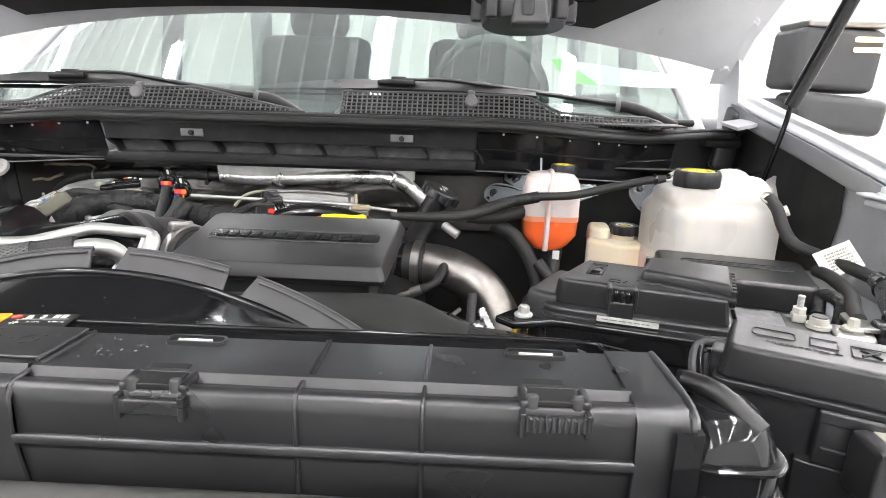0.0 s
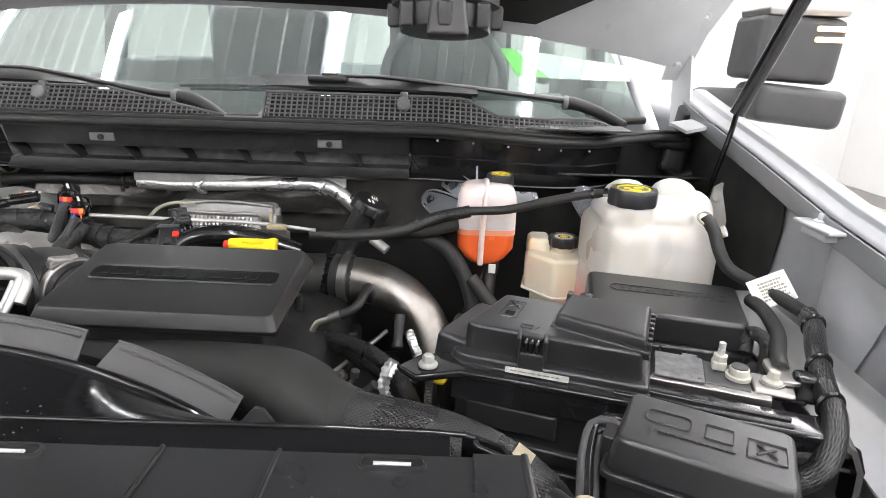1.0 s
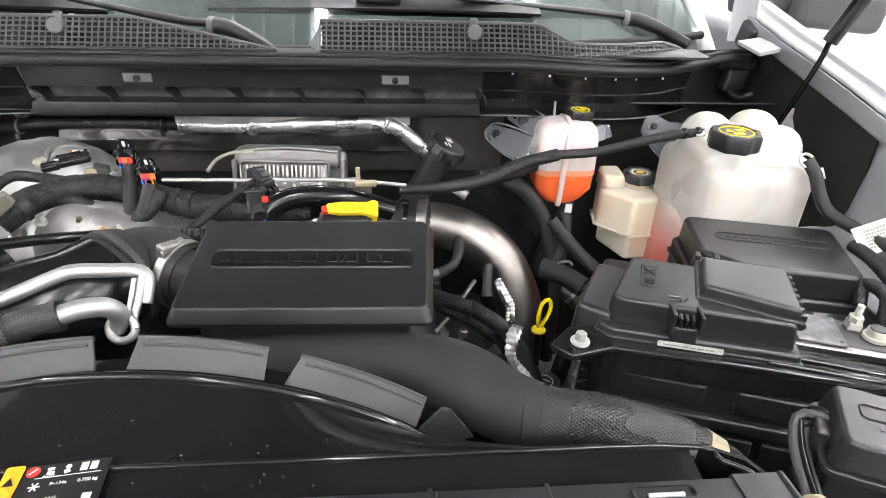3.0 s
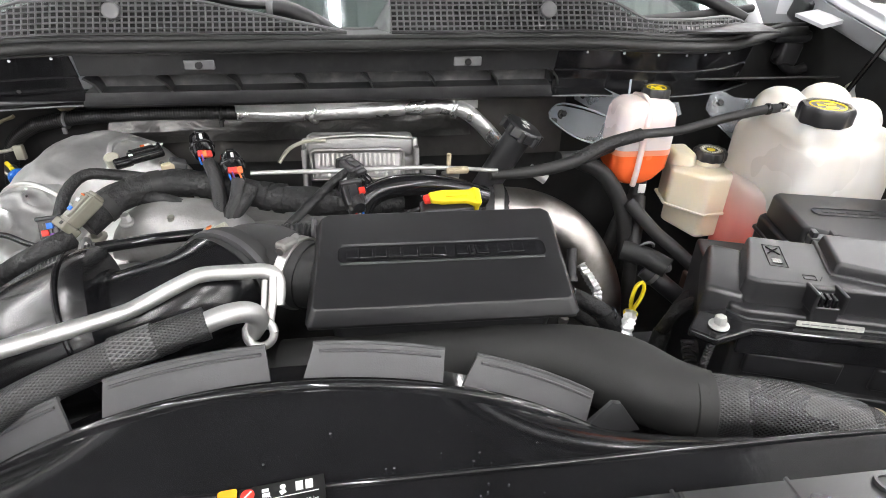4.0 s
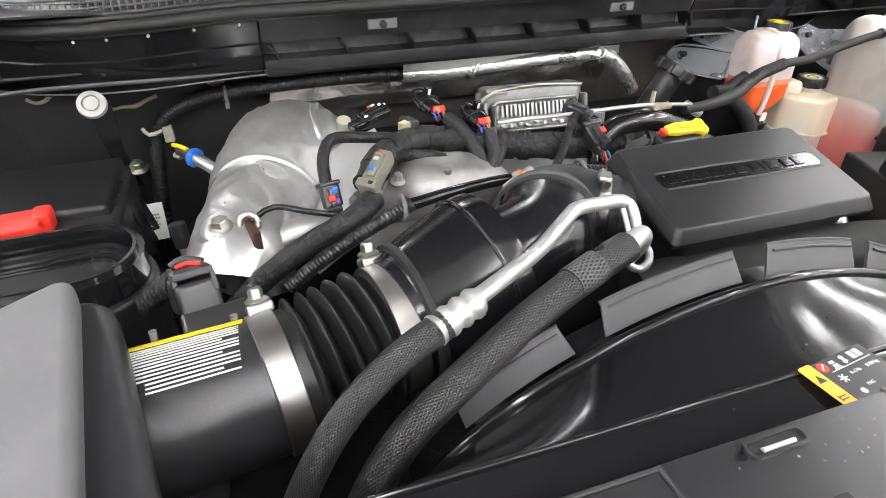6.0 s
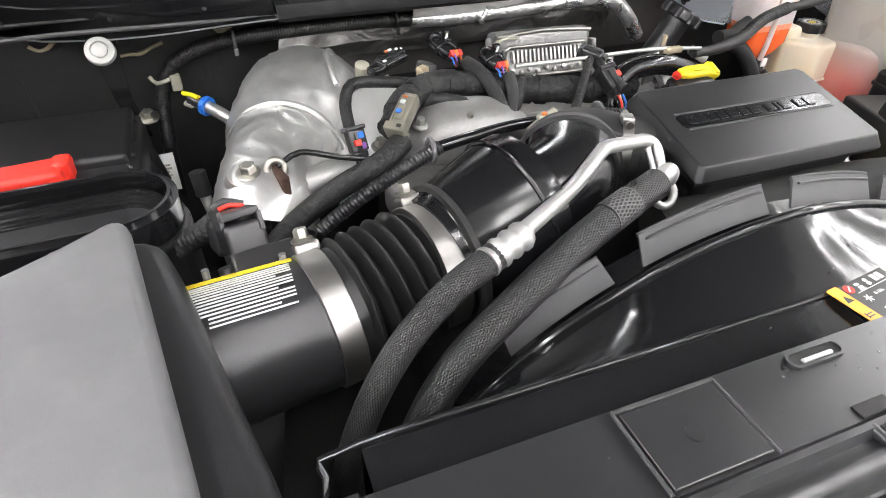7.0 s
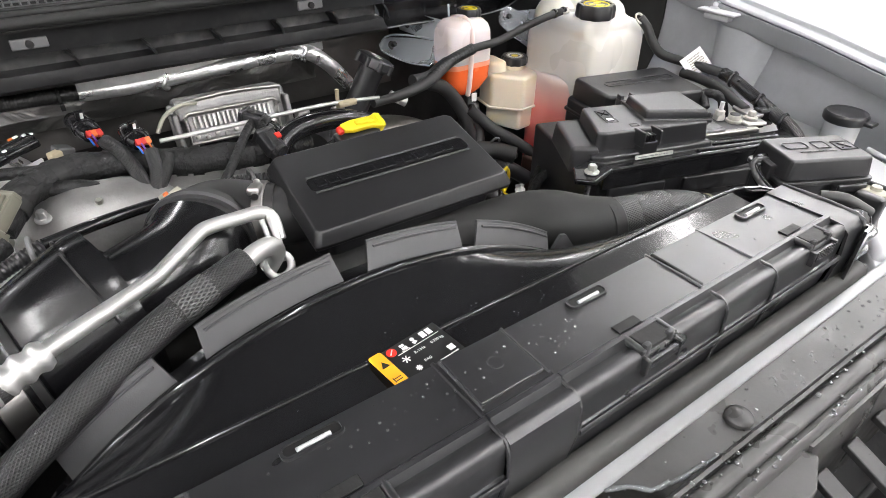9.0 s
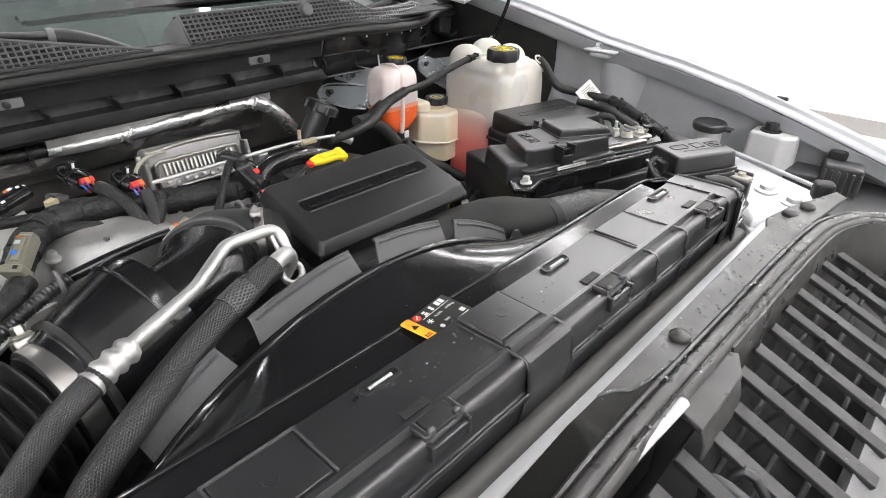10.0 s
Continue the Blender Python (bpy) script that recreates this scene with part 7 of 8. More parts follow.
def plug(c, turn, body, accents, s=1.0, label=""):
    """An electric plug: ribbed shell, lock and a boot with wires."""
    m = at(c, turn)

    def put(bm):
        bmesh.ops.transform(bm, matrix=m, verts=bm.verts)
        return bm
    p = part("plug", put(join(rbox((0, 0, 0), (0.024 * s, 0.034 * s, 0.018 * s), 0.003 * s), rbox((0, 0.014 * s, 0), (0.028 * s, 0.006 * s, 0.022 * s), 0.002 * s), rbox((0, -0.004 * s, 0.010 * s), (0.010 * s, 0.024 * s, 0.004 * s), 0.001 * s), rbox((0, -0.020 * s, 0), (0.020 * s, 0.010 * s, 0.014 * s), 0.003 * s))), body, harness, label)
    for (x, y, z), k, ink in accents:
        part("lock", put(rbox((x * s, y * s, z * s), (k * s, 0.008 * s, 0.006 * s), 0.001 * s)), ink, p)
    for i in range(4):
        part("wire", put(tube([((-0.006 + 0.004 * i) * s, -0.022 * s, 0), ((-0.006 + 0.004 * i) * s, -0.035 * s, -0.004 * s + 0.003 * (i % 2)), ((-0.004 + 0.003 * i) * s, -0.048 * s, -0.012 * s)], 0.0014, 6)), (GLOSS, RED, GREYCON, BLUE)[i] if ink is RED else GLOSS, p)
    return p


PURPLE = mat("violet plastic", (0.16, 0.05, 0.30), 0.4, bump=0.05)


def domed_plug(face, back, label, inks):
    """A black sealed plug: an oval domed shell with a flange, a coloured seal with bundled wires in its mouth and a lock on top."""
    a, b = Vector(back), Vector(face)
    m = along(a, b)
    n = (b - a).length
    wide = m @ Matrix.Diagonal((1.12, 0.85, 1, 1))
    p = part("plug", join(lathe([(0.003, -0.010), (0.007, -0.009), (0.0105, -0.004), (0.0120, 0.006), (0.0125, n * 0.55), (0.0110, n * 0.72), (0.0085, n * 0.70)], wide, 20), lathe([(0.0128, n * 0.30), (0.0138, n * 0.33), (0.0138, n * 0.40), (0.0128, n * 0.43)], wide, 20),
                          rbox(m @ Vector((0.0, 0.0110, n * 0.25)), (0.010, 0.005, 0.020), 0.0015, (20, 0, 10))), GLOSS, harness, label)
    part("lock", rbox(m @ Vector((0.001, 0.0135, n * 0.30)), (0.0035, 0.003, 0.011), 0.0006, (20, 0, 10)), WHITEINK, p, "thin white lock")
    for k, (ink, h) in enumerate(inks):
        c = m @ Vector(((k - 1) * 0.0050, 0.003, n * (h - 0.02)))
        part("wire_seal", rbox(c, (0.0070, 0.0085, 0.0085), 0.0016, (55, 0, 20)), ink, p)
    for k in range(6):
        u = Vector((0.0075 * math.cos(1.05 * k), 0.0045 * math.sin(1.05 * k), n * 0.74))
        e = m @ (u + Vector((0, 0, 0.005)))
        part("wire", tube([m @ u, e, e + Vector((0.002, -0.002, -0.007))], 0.0012, 6), (GLOSS, DEEPORANGE, PURPLE, BLUE, DEEPRED, GLOSS)[k], p)
    return p


DEEPRED = mat("deep red rubber", (0.50, 0.020, 0.012), 0.5, bump=0.05, vary=0.1)
DEEPORANGE = mat("orange rubber", (0.60, 0.13, 0.02), 0.5, bump=0.05, vary=0.1)
domed_plug((-0.4790, 0.935, 1.358), (-0.4955, 0.980, 1.372), "black domed plug with red and orange wire seals", ((DEEPRED, 0.74), (DEEPORANGE, 0.78), (DEEPRED, 0.80)))
domed_plug((-0.4370, 0.894, 1.354), (-0.4480, 0.925, 1.366), "black domed plug with red and orange wire seals", ((DEEPRED, 0.74), (DEEPRED, 0.78), (DEEPORANGE, 0.80)))
FLM = at((-0.566, 0.963, 1.358), (6, -4, 30))


def on_flat(*boxes):
    """Rounded boxes (centre, size, radius) in the flat plug's own frame."""
    q = join(*[rbox(c, d, r) for c, d, r in boxes])
    bmesh.ops.transform(q, matrix=FLM, verts=q.verts)
    return q


flat = part("flat_plug", on_flat(((0.006, 0, 0), (0.042, 0.022, 0.010), 0.003), ((-0.022, -0.002, -0.002), (0.022, 0.016, 0.010), 0.003), ((0.006, 0.006, 0.006), (0.036, 0.003, 0.004), 0.001), ((0.006, -0.003, 0.006), (0.036, 0.003, 0.004), 0.001), ((0.024, 0.001, 0.005), (0.004, 0.014, 0.006), 0.001), ((-0.010, 0.001, 0.005), (0.004, 0.014, 0.006), 0.001)), GLOSS, harness, "flat black connector with white locks")
for c, w in (((-0.012, -0.006, 0.0072), 0.005), ((0.012, 0.008, 0.0086), 0.006), ((0.020, 0.004, 0.0086), 0.004), ((0.027, 0.004, 0.006), 0.006)):
    part("lock", on_flat((c, (w, 0.003, 0.002), 0.0006)), WHITEINK, flat, "white lock")
part("lock", on_flat(((0.006, 0.008, 0.0086), (0.005, 0.003, 0.002), 0.0006)), DEEPORANGE, flat, "orange lock")
part("plug_end", lathe([(0.008, -0.008), (0.009, 0), (0.009, 0.010), (0.006, 0.012)], at((-0.600, 0.962, 1.350), (20, 0, 0)), 14), GREYCON, harness, "pale round plug end")
part("plug_end", rbox((-0.520, 0.950, 1.348), (0.020, 0.020, 0.016), 0.003, (0, 20, 20)), FINPL, harness, "dark grey plug end")
part("plug_end", lathe([(0.010, -0.006), (0.011, 0), (0.011, 0.007), (0.008, 0.010)], at((-0.503, 0.930, 1.336), (25, 0, 0)), 16), GREYCON, harness, "cream plug end")
part("plug_end", rbox((-0.528, 0.940, 1.350), (0.016, 0.010, 0.012), 0.002, (0, 0, 35)), BEIGE, harness, "tan plug end")
GP = along((-0.605, 0.812, 1.336), (-0.569, 0.848, 1.366))
GREYGREEN = mat("grey green plug plastic", (0.165, 0.160, 0.125), 0.42, bump=0.1, vary=0.15)


def on_plug(*boxes):
    """Rounded boxes (centre, size, radius) in the long plug's own frame."""
    q = join(*[rbox(c, d, r) for c, d, r in boxes])
    bmesh.ops.transform(q, matrix=GP, verts=q.verts)
    return q


gp = part("plug", on_plug(((0, 0, 0.024), (0.019, 0.016, 0.046), 0.003), ((0, 0, 0.004), (0.024, 0.021, 0.010), 0.002), ((0, 0.0085, 0.028), (0.009, 0.004, 0.030), 0.001), ((0.008, 0.007, 0.024), (0.002, 0.003, 0.040), 0.0006), ((-0.008, 0.007, 0.024), (0.002, 0.003, 0.040), 0.0006), ((0, 0, 0.047), (0.016, 0.013, 0.006), 0.002)), GREYGREEN, harness, "long grey green plug with a blue lock")
# Small dark box stands for the shade in a hole
part("hole", on_plug(((-0.005, 0.0106, 0.005), (0.005, 0.001, 0.004), 0.0003)), DARK, gp)
for z, ink in ((0.022, BLUE), (0.034, mat("pale clear lock", (0.45, 0.50, 0.50), 0.25, bump=0.05)), (0.041, DEEPORANGE)):
    part("lock", on_plug(((0.002, 0.0112, z), (0.006, 0.002, 0.005 if ink is not DEEPORANGE else 0.002), 0.0008)), ink, gp)
plug((-0.639, 0.850, 1.318), (62, 0, 12), PLASTIC, [((0.003, 0.004, 0.011), 0.008, BLUE), ((-0.003, -0.005, 0.011), 0.009, RED), ((0.004, -0.010, 0.010), 0.006, PURPLE)], 0.85, "black plug with blue, red and violet locks")
plug((-0.300, 0.870, 1.335), (35, 0, 15), PLASTIC, [((0.010, 0.0, 0.008), 0.008, RED)], 1.0, "black plug with a red lock")
plug((-0.302, 0.915, 1.352), (10, 0, 40), PLASTIC, [((0, 0.0, 0.010), 0.008, PLASTIC)], 0.9, "black plug")
sens = part("sensor_end", join(tube([(-0.462, 0.778, 1.330), (-0.445, 0.780, 1.340), (-0.430, 0.782, 1.347)], 0.0062, 12), rbox((-0.448, 0.779, 1.346), (0.012, 0.010, 0.006), 0.002, (0, -25, 0))), GREYCON, harness, "pale sensor end")
part("lock", rbox((-0.4465, 0.7775, 1.3485), (0.006, 0.006, 0.005), 0.0015, (0, -25, 0)), DEEPORANGE, sens, "orange sensor lock")
part("cream_hose", tube([(-0.405, 1.02, 1.318), (-0.39, 1.03, 1.335), (-0.365, 1.04, 1.342), (-0.34, 1.05, 1.338)], 0.0028, 8), GREYCON, harness, "thin cream hose")

# breather hose across the engine
breather = thing("breather_hose", (0.0, 0.95, 1.3), "black hose with a thin steel pipe across the engine", "hose")
part("hose", tube([(0.326, 0.977, 1.394), (0.295, 0.980, 1.392), (0.235, 0.985, 1.378), (0.17, 0.985, 1.362), (0.10, 0.985, 1.356), (0.05, 0.975, 1.342), (0.0, 0.955, 1.330), (-0.06, 0.935, 1.328), (-0.12, 0.922, 1.331)], lambda s: 0.0068 + 0.0024 * max(0, math.sin(math.pi * (s - 0.45) / 0.5)) if s > 0.45 else 0.0068, 14), RUBBER, breather)
part("steel_pipe", tube([(-0.11, 0.921, 1.338), (-0.199, 0.9162, 1.3477), (-0.31, 0.907, 1.3520), (-0.4215, 0.898, 1.3567)], 0.0027, 10), ALU, breather, "thin bright steel pipe")
part("joint", join(rbox((-0.165, 0.916, 1.343), (0.030, 0.010, 0.009), 0.003), tube([(-0.175, 0.925, 1.335), (-0.175, 0.925, 1.362)], 0.003, 8)), BEIGE, breather, "tan pipe joint")
part("bracket", rbox((-0.172, 0.94, 1.310), (0.028, 0.006, 0.05), 0.003, (10, 0, 20)), CAST, breather)
for c in ((0.318, 0.978, 1.3945), (0.298, 0.980, 1.3925)):
    part("ring", lathe([(0.0076, -0.003), (0.0084, -0.002), (0.0084, 0.002), (0.0076, 0.003)], along(c, (c[0] + 0.03, c[1] - 0.002, c[2] + 0.002)), 16), GLOSS, breather)
part("joint_sleeve", tube([(0.115, 0.986, 1.3575), (0.060, 0.979, 1.346), (0.015, 0.962, 1.333)], 0.0094, 14), SLEEVE, breather, "taped joint of the hose")
oil = thing("oil_filler", (-0.05, 1.05, 1.3), "black oil filler neck with a printed cap", "oil filler")
OA, OB = Vector((-0.085, 1.050, 1.275)), Vector((-0.045, 1.042, 1.352))
part("neck", tube([OA - (OB - OA) * 0.5, OA, OA + (OB - OA) * 0.85], 0.021, 20), PLASTIC, oil)
om = along(OA + (OB - OA) * 0.84, OB)
oc = part("cap", lathe([(0.026, 0), (0.031, 0.003), (0.031, 0.014), (0.028, 0.018), (0.026, 0.019)], om, 24), PLASTIC, oil)
for i in range(8):
    part("grip", lathe([(0.005, 0.001), (0.005, 0.016)], om @ Matrix.Translation((0.030 * math.cos(i * math.pi / 4), 0.030 * math.sin(i * math.pi / 4), 0)), 8), PLASTIC, oc)
part("print", join(bars(om @ Matrix.Translation((-0.008, 0.0, 0.0192)) @ rot(0, 0, 30), 0.010, 0.014, 2, 3), bars(om @ Matrix.Translation((0.010, 0.0, 0.0192)) @ rot(0, 0, 30), 0.012, 0.012, 3, 6)), WHITEINK, oc, "white print")
part("nipple", tube([(-0.04, 1.01, 1.30), (-0.015, 1.0, 1.285)], 0.008, 10), ALU, oil)

# yellow service plug and black hose behind the intake box
service = thing("service_connector", (-0.18, 0.85, 1.32), "yellow and red electric service connector", "connector")
SV = Matrix.Translation((-0.183, 0.848, 1.336)) @ rot(22, 3, 4)
part("cover", join(prism([(-0.026, -0.006), (-0.012, -0.009), (0.018, -0.008), (0.028, -0.013), (0.036, -0.012), (0.037, 0.011), (0.030, 0.014), (0.022, 0.010), (-0.010, 0.010), (-0.028, 0.006)], -0.002, 0.006, 0.0022, SV), prism([(-0.008, -0.003), (0.020, -0.003), (0.020, 0.004), (-0.008, 0.004)], 0.005, 0.009, 0.0015, SV), prism([(0.028, -0.011), (0.035, -0.011), (0.035, 0.010), (0.028, 0.010)], -0.014, 0.008, 0.002, SV)), YELLOW, service)
part("lock", rbox((-0.2115, 0.8465, 1.337), (0.010, 0.011, 0.008), 0.0025, (22, 0, 14)), RED, service)
part("body", join(rbox((-0.188, 0.846, 1.322), (0.064, 0.024, 0.018), 0.004, (10, 0, 4)), rbox((-0.20, 0.838, 1.316), (0.03, 0.02, 0.02), 0.004, (10, 0, 4))), PLASTIC, service)
for i in range(3):
    part("wire", tube([(-0.215, 0.85, 1.325), (-0.24, 0.845, 1.318 - 0.003 * i), (-0.265, 0.84 - 0.004 * i, 1.30)], 0.003, 6), GLOSS, service)
vent = thing("vent_hose", (-0.22, 0.88, 1.3), "shiny black moulded vent hose", "hose")
part("hose", tube([(-0.295, 0.855, 1.285), (-0.288, 0.87, 1.322), (-0.262, 0.882, 1.336), (-0.22, 0.888, 1.338), (-0.18, 0.893, 1.330), (-0.13, 0.90, 1.31)], 0.014, 14), GLOSS, vent)

# ---- air cleaner, left battery ----
cleaner = thing("air_cleaner_box", (-0.98, 0.55, 1.1), "large grey plastic air cleaner box with a silver patch", "air cleaner")
CM = Matrix.Translation((-0.865, 0, 1.36)) @ rot(0, 6, 0) @ Matrix.Translation((0.865, 0, -1.36))
part("lid", prism([(-0.847, 0.668), (-0.851, 0.692), (-0.862, 0.699), (-0.900, 0.664), (-1.13, 0.475), (-1.13, 0.36), (-0.800, 0.34), (-0.815, 0.46)], 1.30, 1.366, 0.009, CM, 3, 0.985), GREYPL, cleaner)
part("base", prism([(-0.820, 0.655), (-0.830, 0.690), (-0.852, 0.703), (-0.895, 0.668), (-1.12, 0.485), (-1.12, 0.37), (-0.763, 0.36), (-0.778, 0.46)], 1.0, 1.345, 0.015, CM, 3), PLASTIC, cleaner)
part("patch", sheet([[(-0.925 - 0.035 * i + 0.01 * j, 0.50 + 0.04 * j, 1.3625 - 0.0037 * i + 0.0010 * j) for j in range(4)] for i in range(4)], 0.001), mat("mottled silver sticker", (0.55, 0.55, 0.56), 0.3, 0.4, grain=60, bump=0.3, vary=0.3, big=40), cleaner, "mottled silver patch")
part("bracket", sheet([[(-0.768, 0.618, 1.233), (-0.80, 0.60, 1.228), (-0.862, 0.575, 1.222)], [(-0.790, 0.560, 1.16), (-0.82, 0.55, 1.16), (-0.862, 0.54, 1.16)], [(-0.82, 0.50, 1.08), (-0.84, 0.50, 1.08), (-0.862, 0.50, 1.08)]], 0.006), PLASTIC, cleaner, "black triangular bracket")
scoop = thing("air_scoop_socket", (-0.97, 0.80, 1.28), "glossy black oval air scoop socket", "air socket")


SM = Matrix.Translation((-0.975, 0.803, 0)) @ rot(0, 0, 3)
part("rim", oval(0.30, 0.115, 1.285, 1.315, 0.018, SM), GLOSS, scoop)
part("lip", oval(0.275, 0.090, 1.27, 1.302, 0.012, SM), GLOSS, scoop)
part("throat", oval(0.255, 0.070, 1.18, 1.29, 0.006, SM), GLOSS, scoop)
part("ridge", oval(0.288, 0.103, 1.300, 1.320, 0.006, SM), GLOSS, scoop)
part("inner_ridge", oval(0.262, 0.078, 1.27, 1.296, 0.005, SM), GLOSS, scoop)
for i in range(3):
    part("vane", prism([(-0.11, -0.022 + 0.022 * i), (0.11, -0.022 + 0.022 * i), (0.11, -0.019 + 0.022 * i), (-0.11, -0.019 + 0.022 * i)], 1.22, 1.272, 0.001, SM), PLASTIC, scoop)
part("skirt", prism(rounded(0.31, 0.125, 0.06, 8), 1.15, 1.288, 0.006, SM), PLASTIC, scoop)
bat2 = thing("second_battery", (-1.0, 1.03, 1.0), "black second battery with a red terminal cover", "battery")
part("case", rbox((-1.0, 1.03, 1.15), (0.25, 0.20, 0.24), 0.012), PLASTIC, bat2)
part("top", rbox((-0.995, 1.05, 1.272), (0.22, 0.15, 0.02), 0.006), LID, bat2)
part("terminal_cover", join(rbox((-1.02, 0.955, 1.272), (0.14, 0.045, 0.035), 0.007, (0, 0, 6)), rbox((-0.952, 0.968, 1.277), (0.02, 0.03, 0.03), 0.005)), RED, bat2, "bright red terminal cover")
for i in range(5):
    part("rib", rbox((-0.882, 0.965 + 0.034 * i, 1.22), (0.022, 0.006, 0.10), 0.002, (0, -12, 0)), PLASTIC, bat2)
grom = thing("firewall_plug", (-0.9, 1.15, 1.36), "round pale plug in a firewall bracket", "plug")
part("disc", lathe([(0.0185, 0), (0.0175, 0.006), (0.011, 0.008), (0.0105, 0.005)], at((-0.900, 1.124, 1.3560), (52, 0, 0)), 28), PALE, grom)
part("hub", lathe([(0.0095, 0.0), (0.0095, 0.007), (0.0075, 0.0085), (0.002, 0.0085)], at((-0.900, 1.124, 1.3560), (52, 0, 0)), 24), PALE, grom)
part("bracket", sheet([[(-0.915, 1.137, 1.368), (-0.880, 1.137, 1.368)], [(-0.905, 1.150, 1.28), (-0.885, 1.150, 1.28)], [(-0.895, 1.16, 1.22), (-0.875, 1.16, 1.22)]], 0.004), GLOSS, grom)
bolt((-0.868, 1.12, 1.262), 0.009, (0, -0.3, 1), grom)
part("seam_line", tube([(-1.10, 1.145, 1.365), (-0.97, 1.135, 1.378), (-0.80, 1.115, 1.383), (-0.66, 1.105, 1.384)], 0.003, 6), FINPL, grom)
for pts in ([(-0.896, 1.200, 1.323), (-0.878, 1.200, 1.325), (-0.863, 1.200, 1.325), (-0.846, 1.200, 1.332), (-0.831, 1.199, 1.338)], [(-0.995, 1.200, 1.349), (-0.985, 1.200, 1.342), (-0.974, 1.200, 1.344), (-0.960, 1.196, 1.356)],
            [(-0.860, 1.190, 1.357), (-0.800, 1.192, 1.359), (-0.765, 1.192, 1.358), (-0.752, 1.192, 1.348), (-0.740, 1.192, 1.350), (-0.726, 1.190, 1.360)]):
    part("sealant", tube(pts, 0.0026, 8, 0.003, wobble=0.0024), BEIGE, grom, "ragged bead of sealant")
tag = thing("paper_tag", (-0.878, 1.138, 1.14), "white paper tag with a printed code", "tag")
part("paper", rbox((-0.867, 1.104, 1.183), (0.032, 0.0012, 0.054), 0.0004, (-22, 4, 12)), WHITEINK, tag)
part("print", bars(at((-0.867, 1.1020, 1.187), (68, 4, 12)), 0.022, 0.02, 4, 8, z=0.0004), GREYCON, tag)
dip = thing("transmission_dipstick", (-0.79, 1.1, 1.2), "dipstick with a blue ring and yellow handle", "dipstick")
part("tube", tube([(-0.745, 1.045, 1.255), (-0.770, 1.065, 1.274), (-0.7875, 1.0830, 1.2815)], 0.0085, 14), ALU, dip)
part("ring", lathe([(0.0085, -0.0035), (0.0130, -0.0035), (0.0134, -0.0030), (0.0134, 0.0030), (0.0130, 0.0035), (0.0085, 0.0035)], along((-0.7895, 1.0850, 1.2822), (-0.814, 1.113, 1.289)), 20), BLUE, dip, "blue collar")
part("handle", tube([(-0.791, 1.0865, 1.2825), (-0.800, 1.097, 1.285), (-0.808, 1.106, 1.2865)], 0.0085, 12), PLASTIC, dip)
part("flag", tube([(-0.797, 1.090, 1.293), (-0.806, 1.101, 1.294), (-0.816, 1.114, 1.293)], 0.0034, 8), YELLOW, dip, "yellow flag")
part("flag", tube([(-0.808, 1.098, 1.280), (-0.816, 1.107, 1.281)], 0.0038, 8), GREYCON, dip, "pale flag")
drain = thing("drain_hose", (-0.82, 0.9, 1.2), "black fitting on a thin metal pipe", "pipe fitting")
part("fitting", tube([(-0.815, 0.955, 1.255), (-0.813, 0.950, 1.225)], 0.010, 10), PLASTIC, drain)
part("pipe", tube([(-0.813, 0.950, 1.225), (-0.805, 0.935, 1.18), (-0.80, 0.92, 1.12)], 0.007, 10), ALU, drain)

# ---- between intake box and battery ----
low = thing("fuel_lines", (-0.02, 0.8, 1.15), "small steel fuel lines and foil wrapped wires low in the bay", "fuel lines")
part("steel_line", tube([(-0.050, 0.855, 1.168), (-0.032, 0.88, 1.174), (-0.007, 0.92, 1.181)], 0.0035, 8), BAND, low)
part("steel_line", tube([(-0.100, 0.79, 1.150), (-0.075, 0.818, 1.162), (-0.054, 0.84, 1.172)], 0.0032, 8), BAND, low)
part("steel_line", tube([(-0.085, 0.775, 1.148), (-0.073, 0.78, 1.153), (-0.052, 0.79, 1.158), (-0.041, 0.80, 1.165), (-0.037, 0.80, 1.177)], 0.0034, 8), BAND, low)
part("line_nut", lathe([(0.0065, 0), (0.0065, 0.009), (0.004, 0.011)], along((-0.038, 0.80, 1.172), (-0.035, 0.80, 1.19)), 6), BAND, low)
part("fitting", tube([(-0.106, 0.856, 1.208), (-0.099, 0.86, 1.220), (-0.089, 0.86, 1.224), (-0.079, 0.86, 1.228)], 0.005, 10), BOLT, low, "pale brass elbow")
part("collar", tube([(-0.081, 0.86, 1.227), (-0.065, 0.86, 1.234)], 0.0075, 14), BAND, low, "bright crimped collar")
part("fitting_hose", tube([(-0.066, 0.86, 1.2335), (-0.053, 0.863, 1.239), (-0.043, 0.872, 1.244), (-0.037, 0.892, 1.252), (-0.034, 0.925, 1.250), (-0.034, 0.95, 1.22)], 0.0068, 12, ridge=0.0006, pitch=0.004), RUBBER, low)
part("foil_wire", tube([(0.028, 0.92, 1.182), (0.036, 0.90, 1.167), (0.044, 0.885, 1.150), (0.038, 0.86, 1.13)], 0.0062, 14, 0.0016, ridge=0.0008, pitch=0.0062, wobble=0.0042), FOIL, low, "foil wrapped wire")
part("foil_wire", tube([(0.020, 0.74, 1.232), (0.013, 0.728, 1.218), (0.011, 0.72, 1.203), (0.019, 0.71, 1.187), (0.034, 0.70, 1.175), (0.045, 0.69, 1.15)], 0.0064, 14, 0.0016, ridge=0.0008, pitch=0.0070, wobble=0.0042), FOIL, low, "foil wrapped wire")
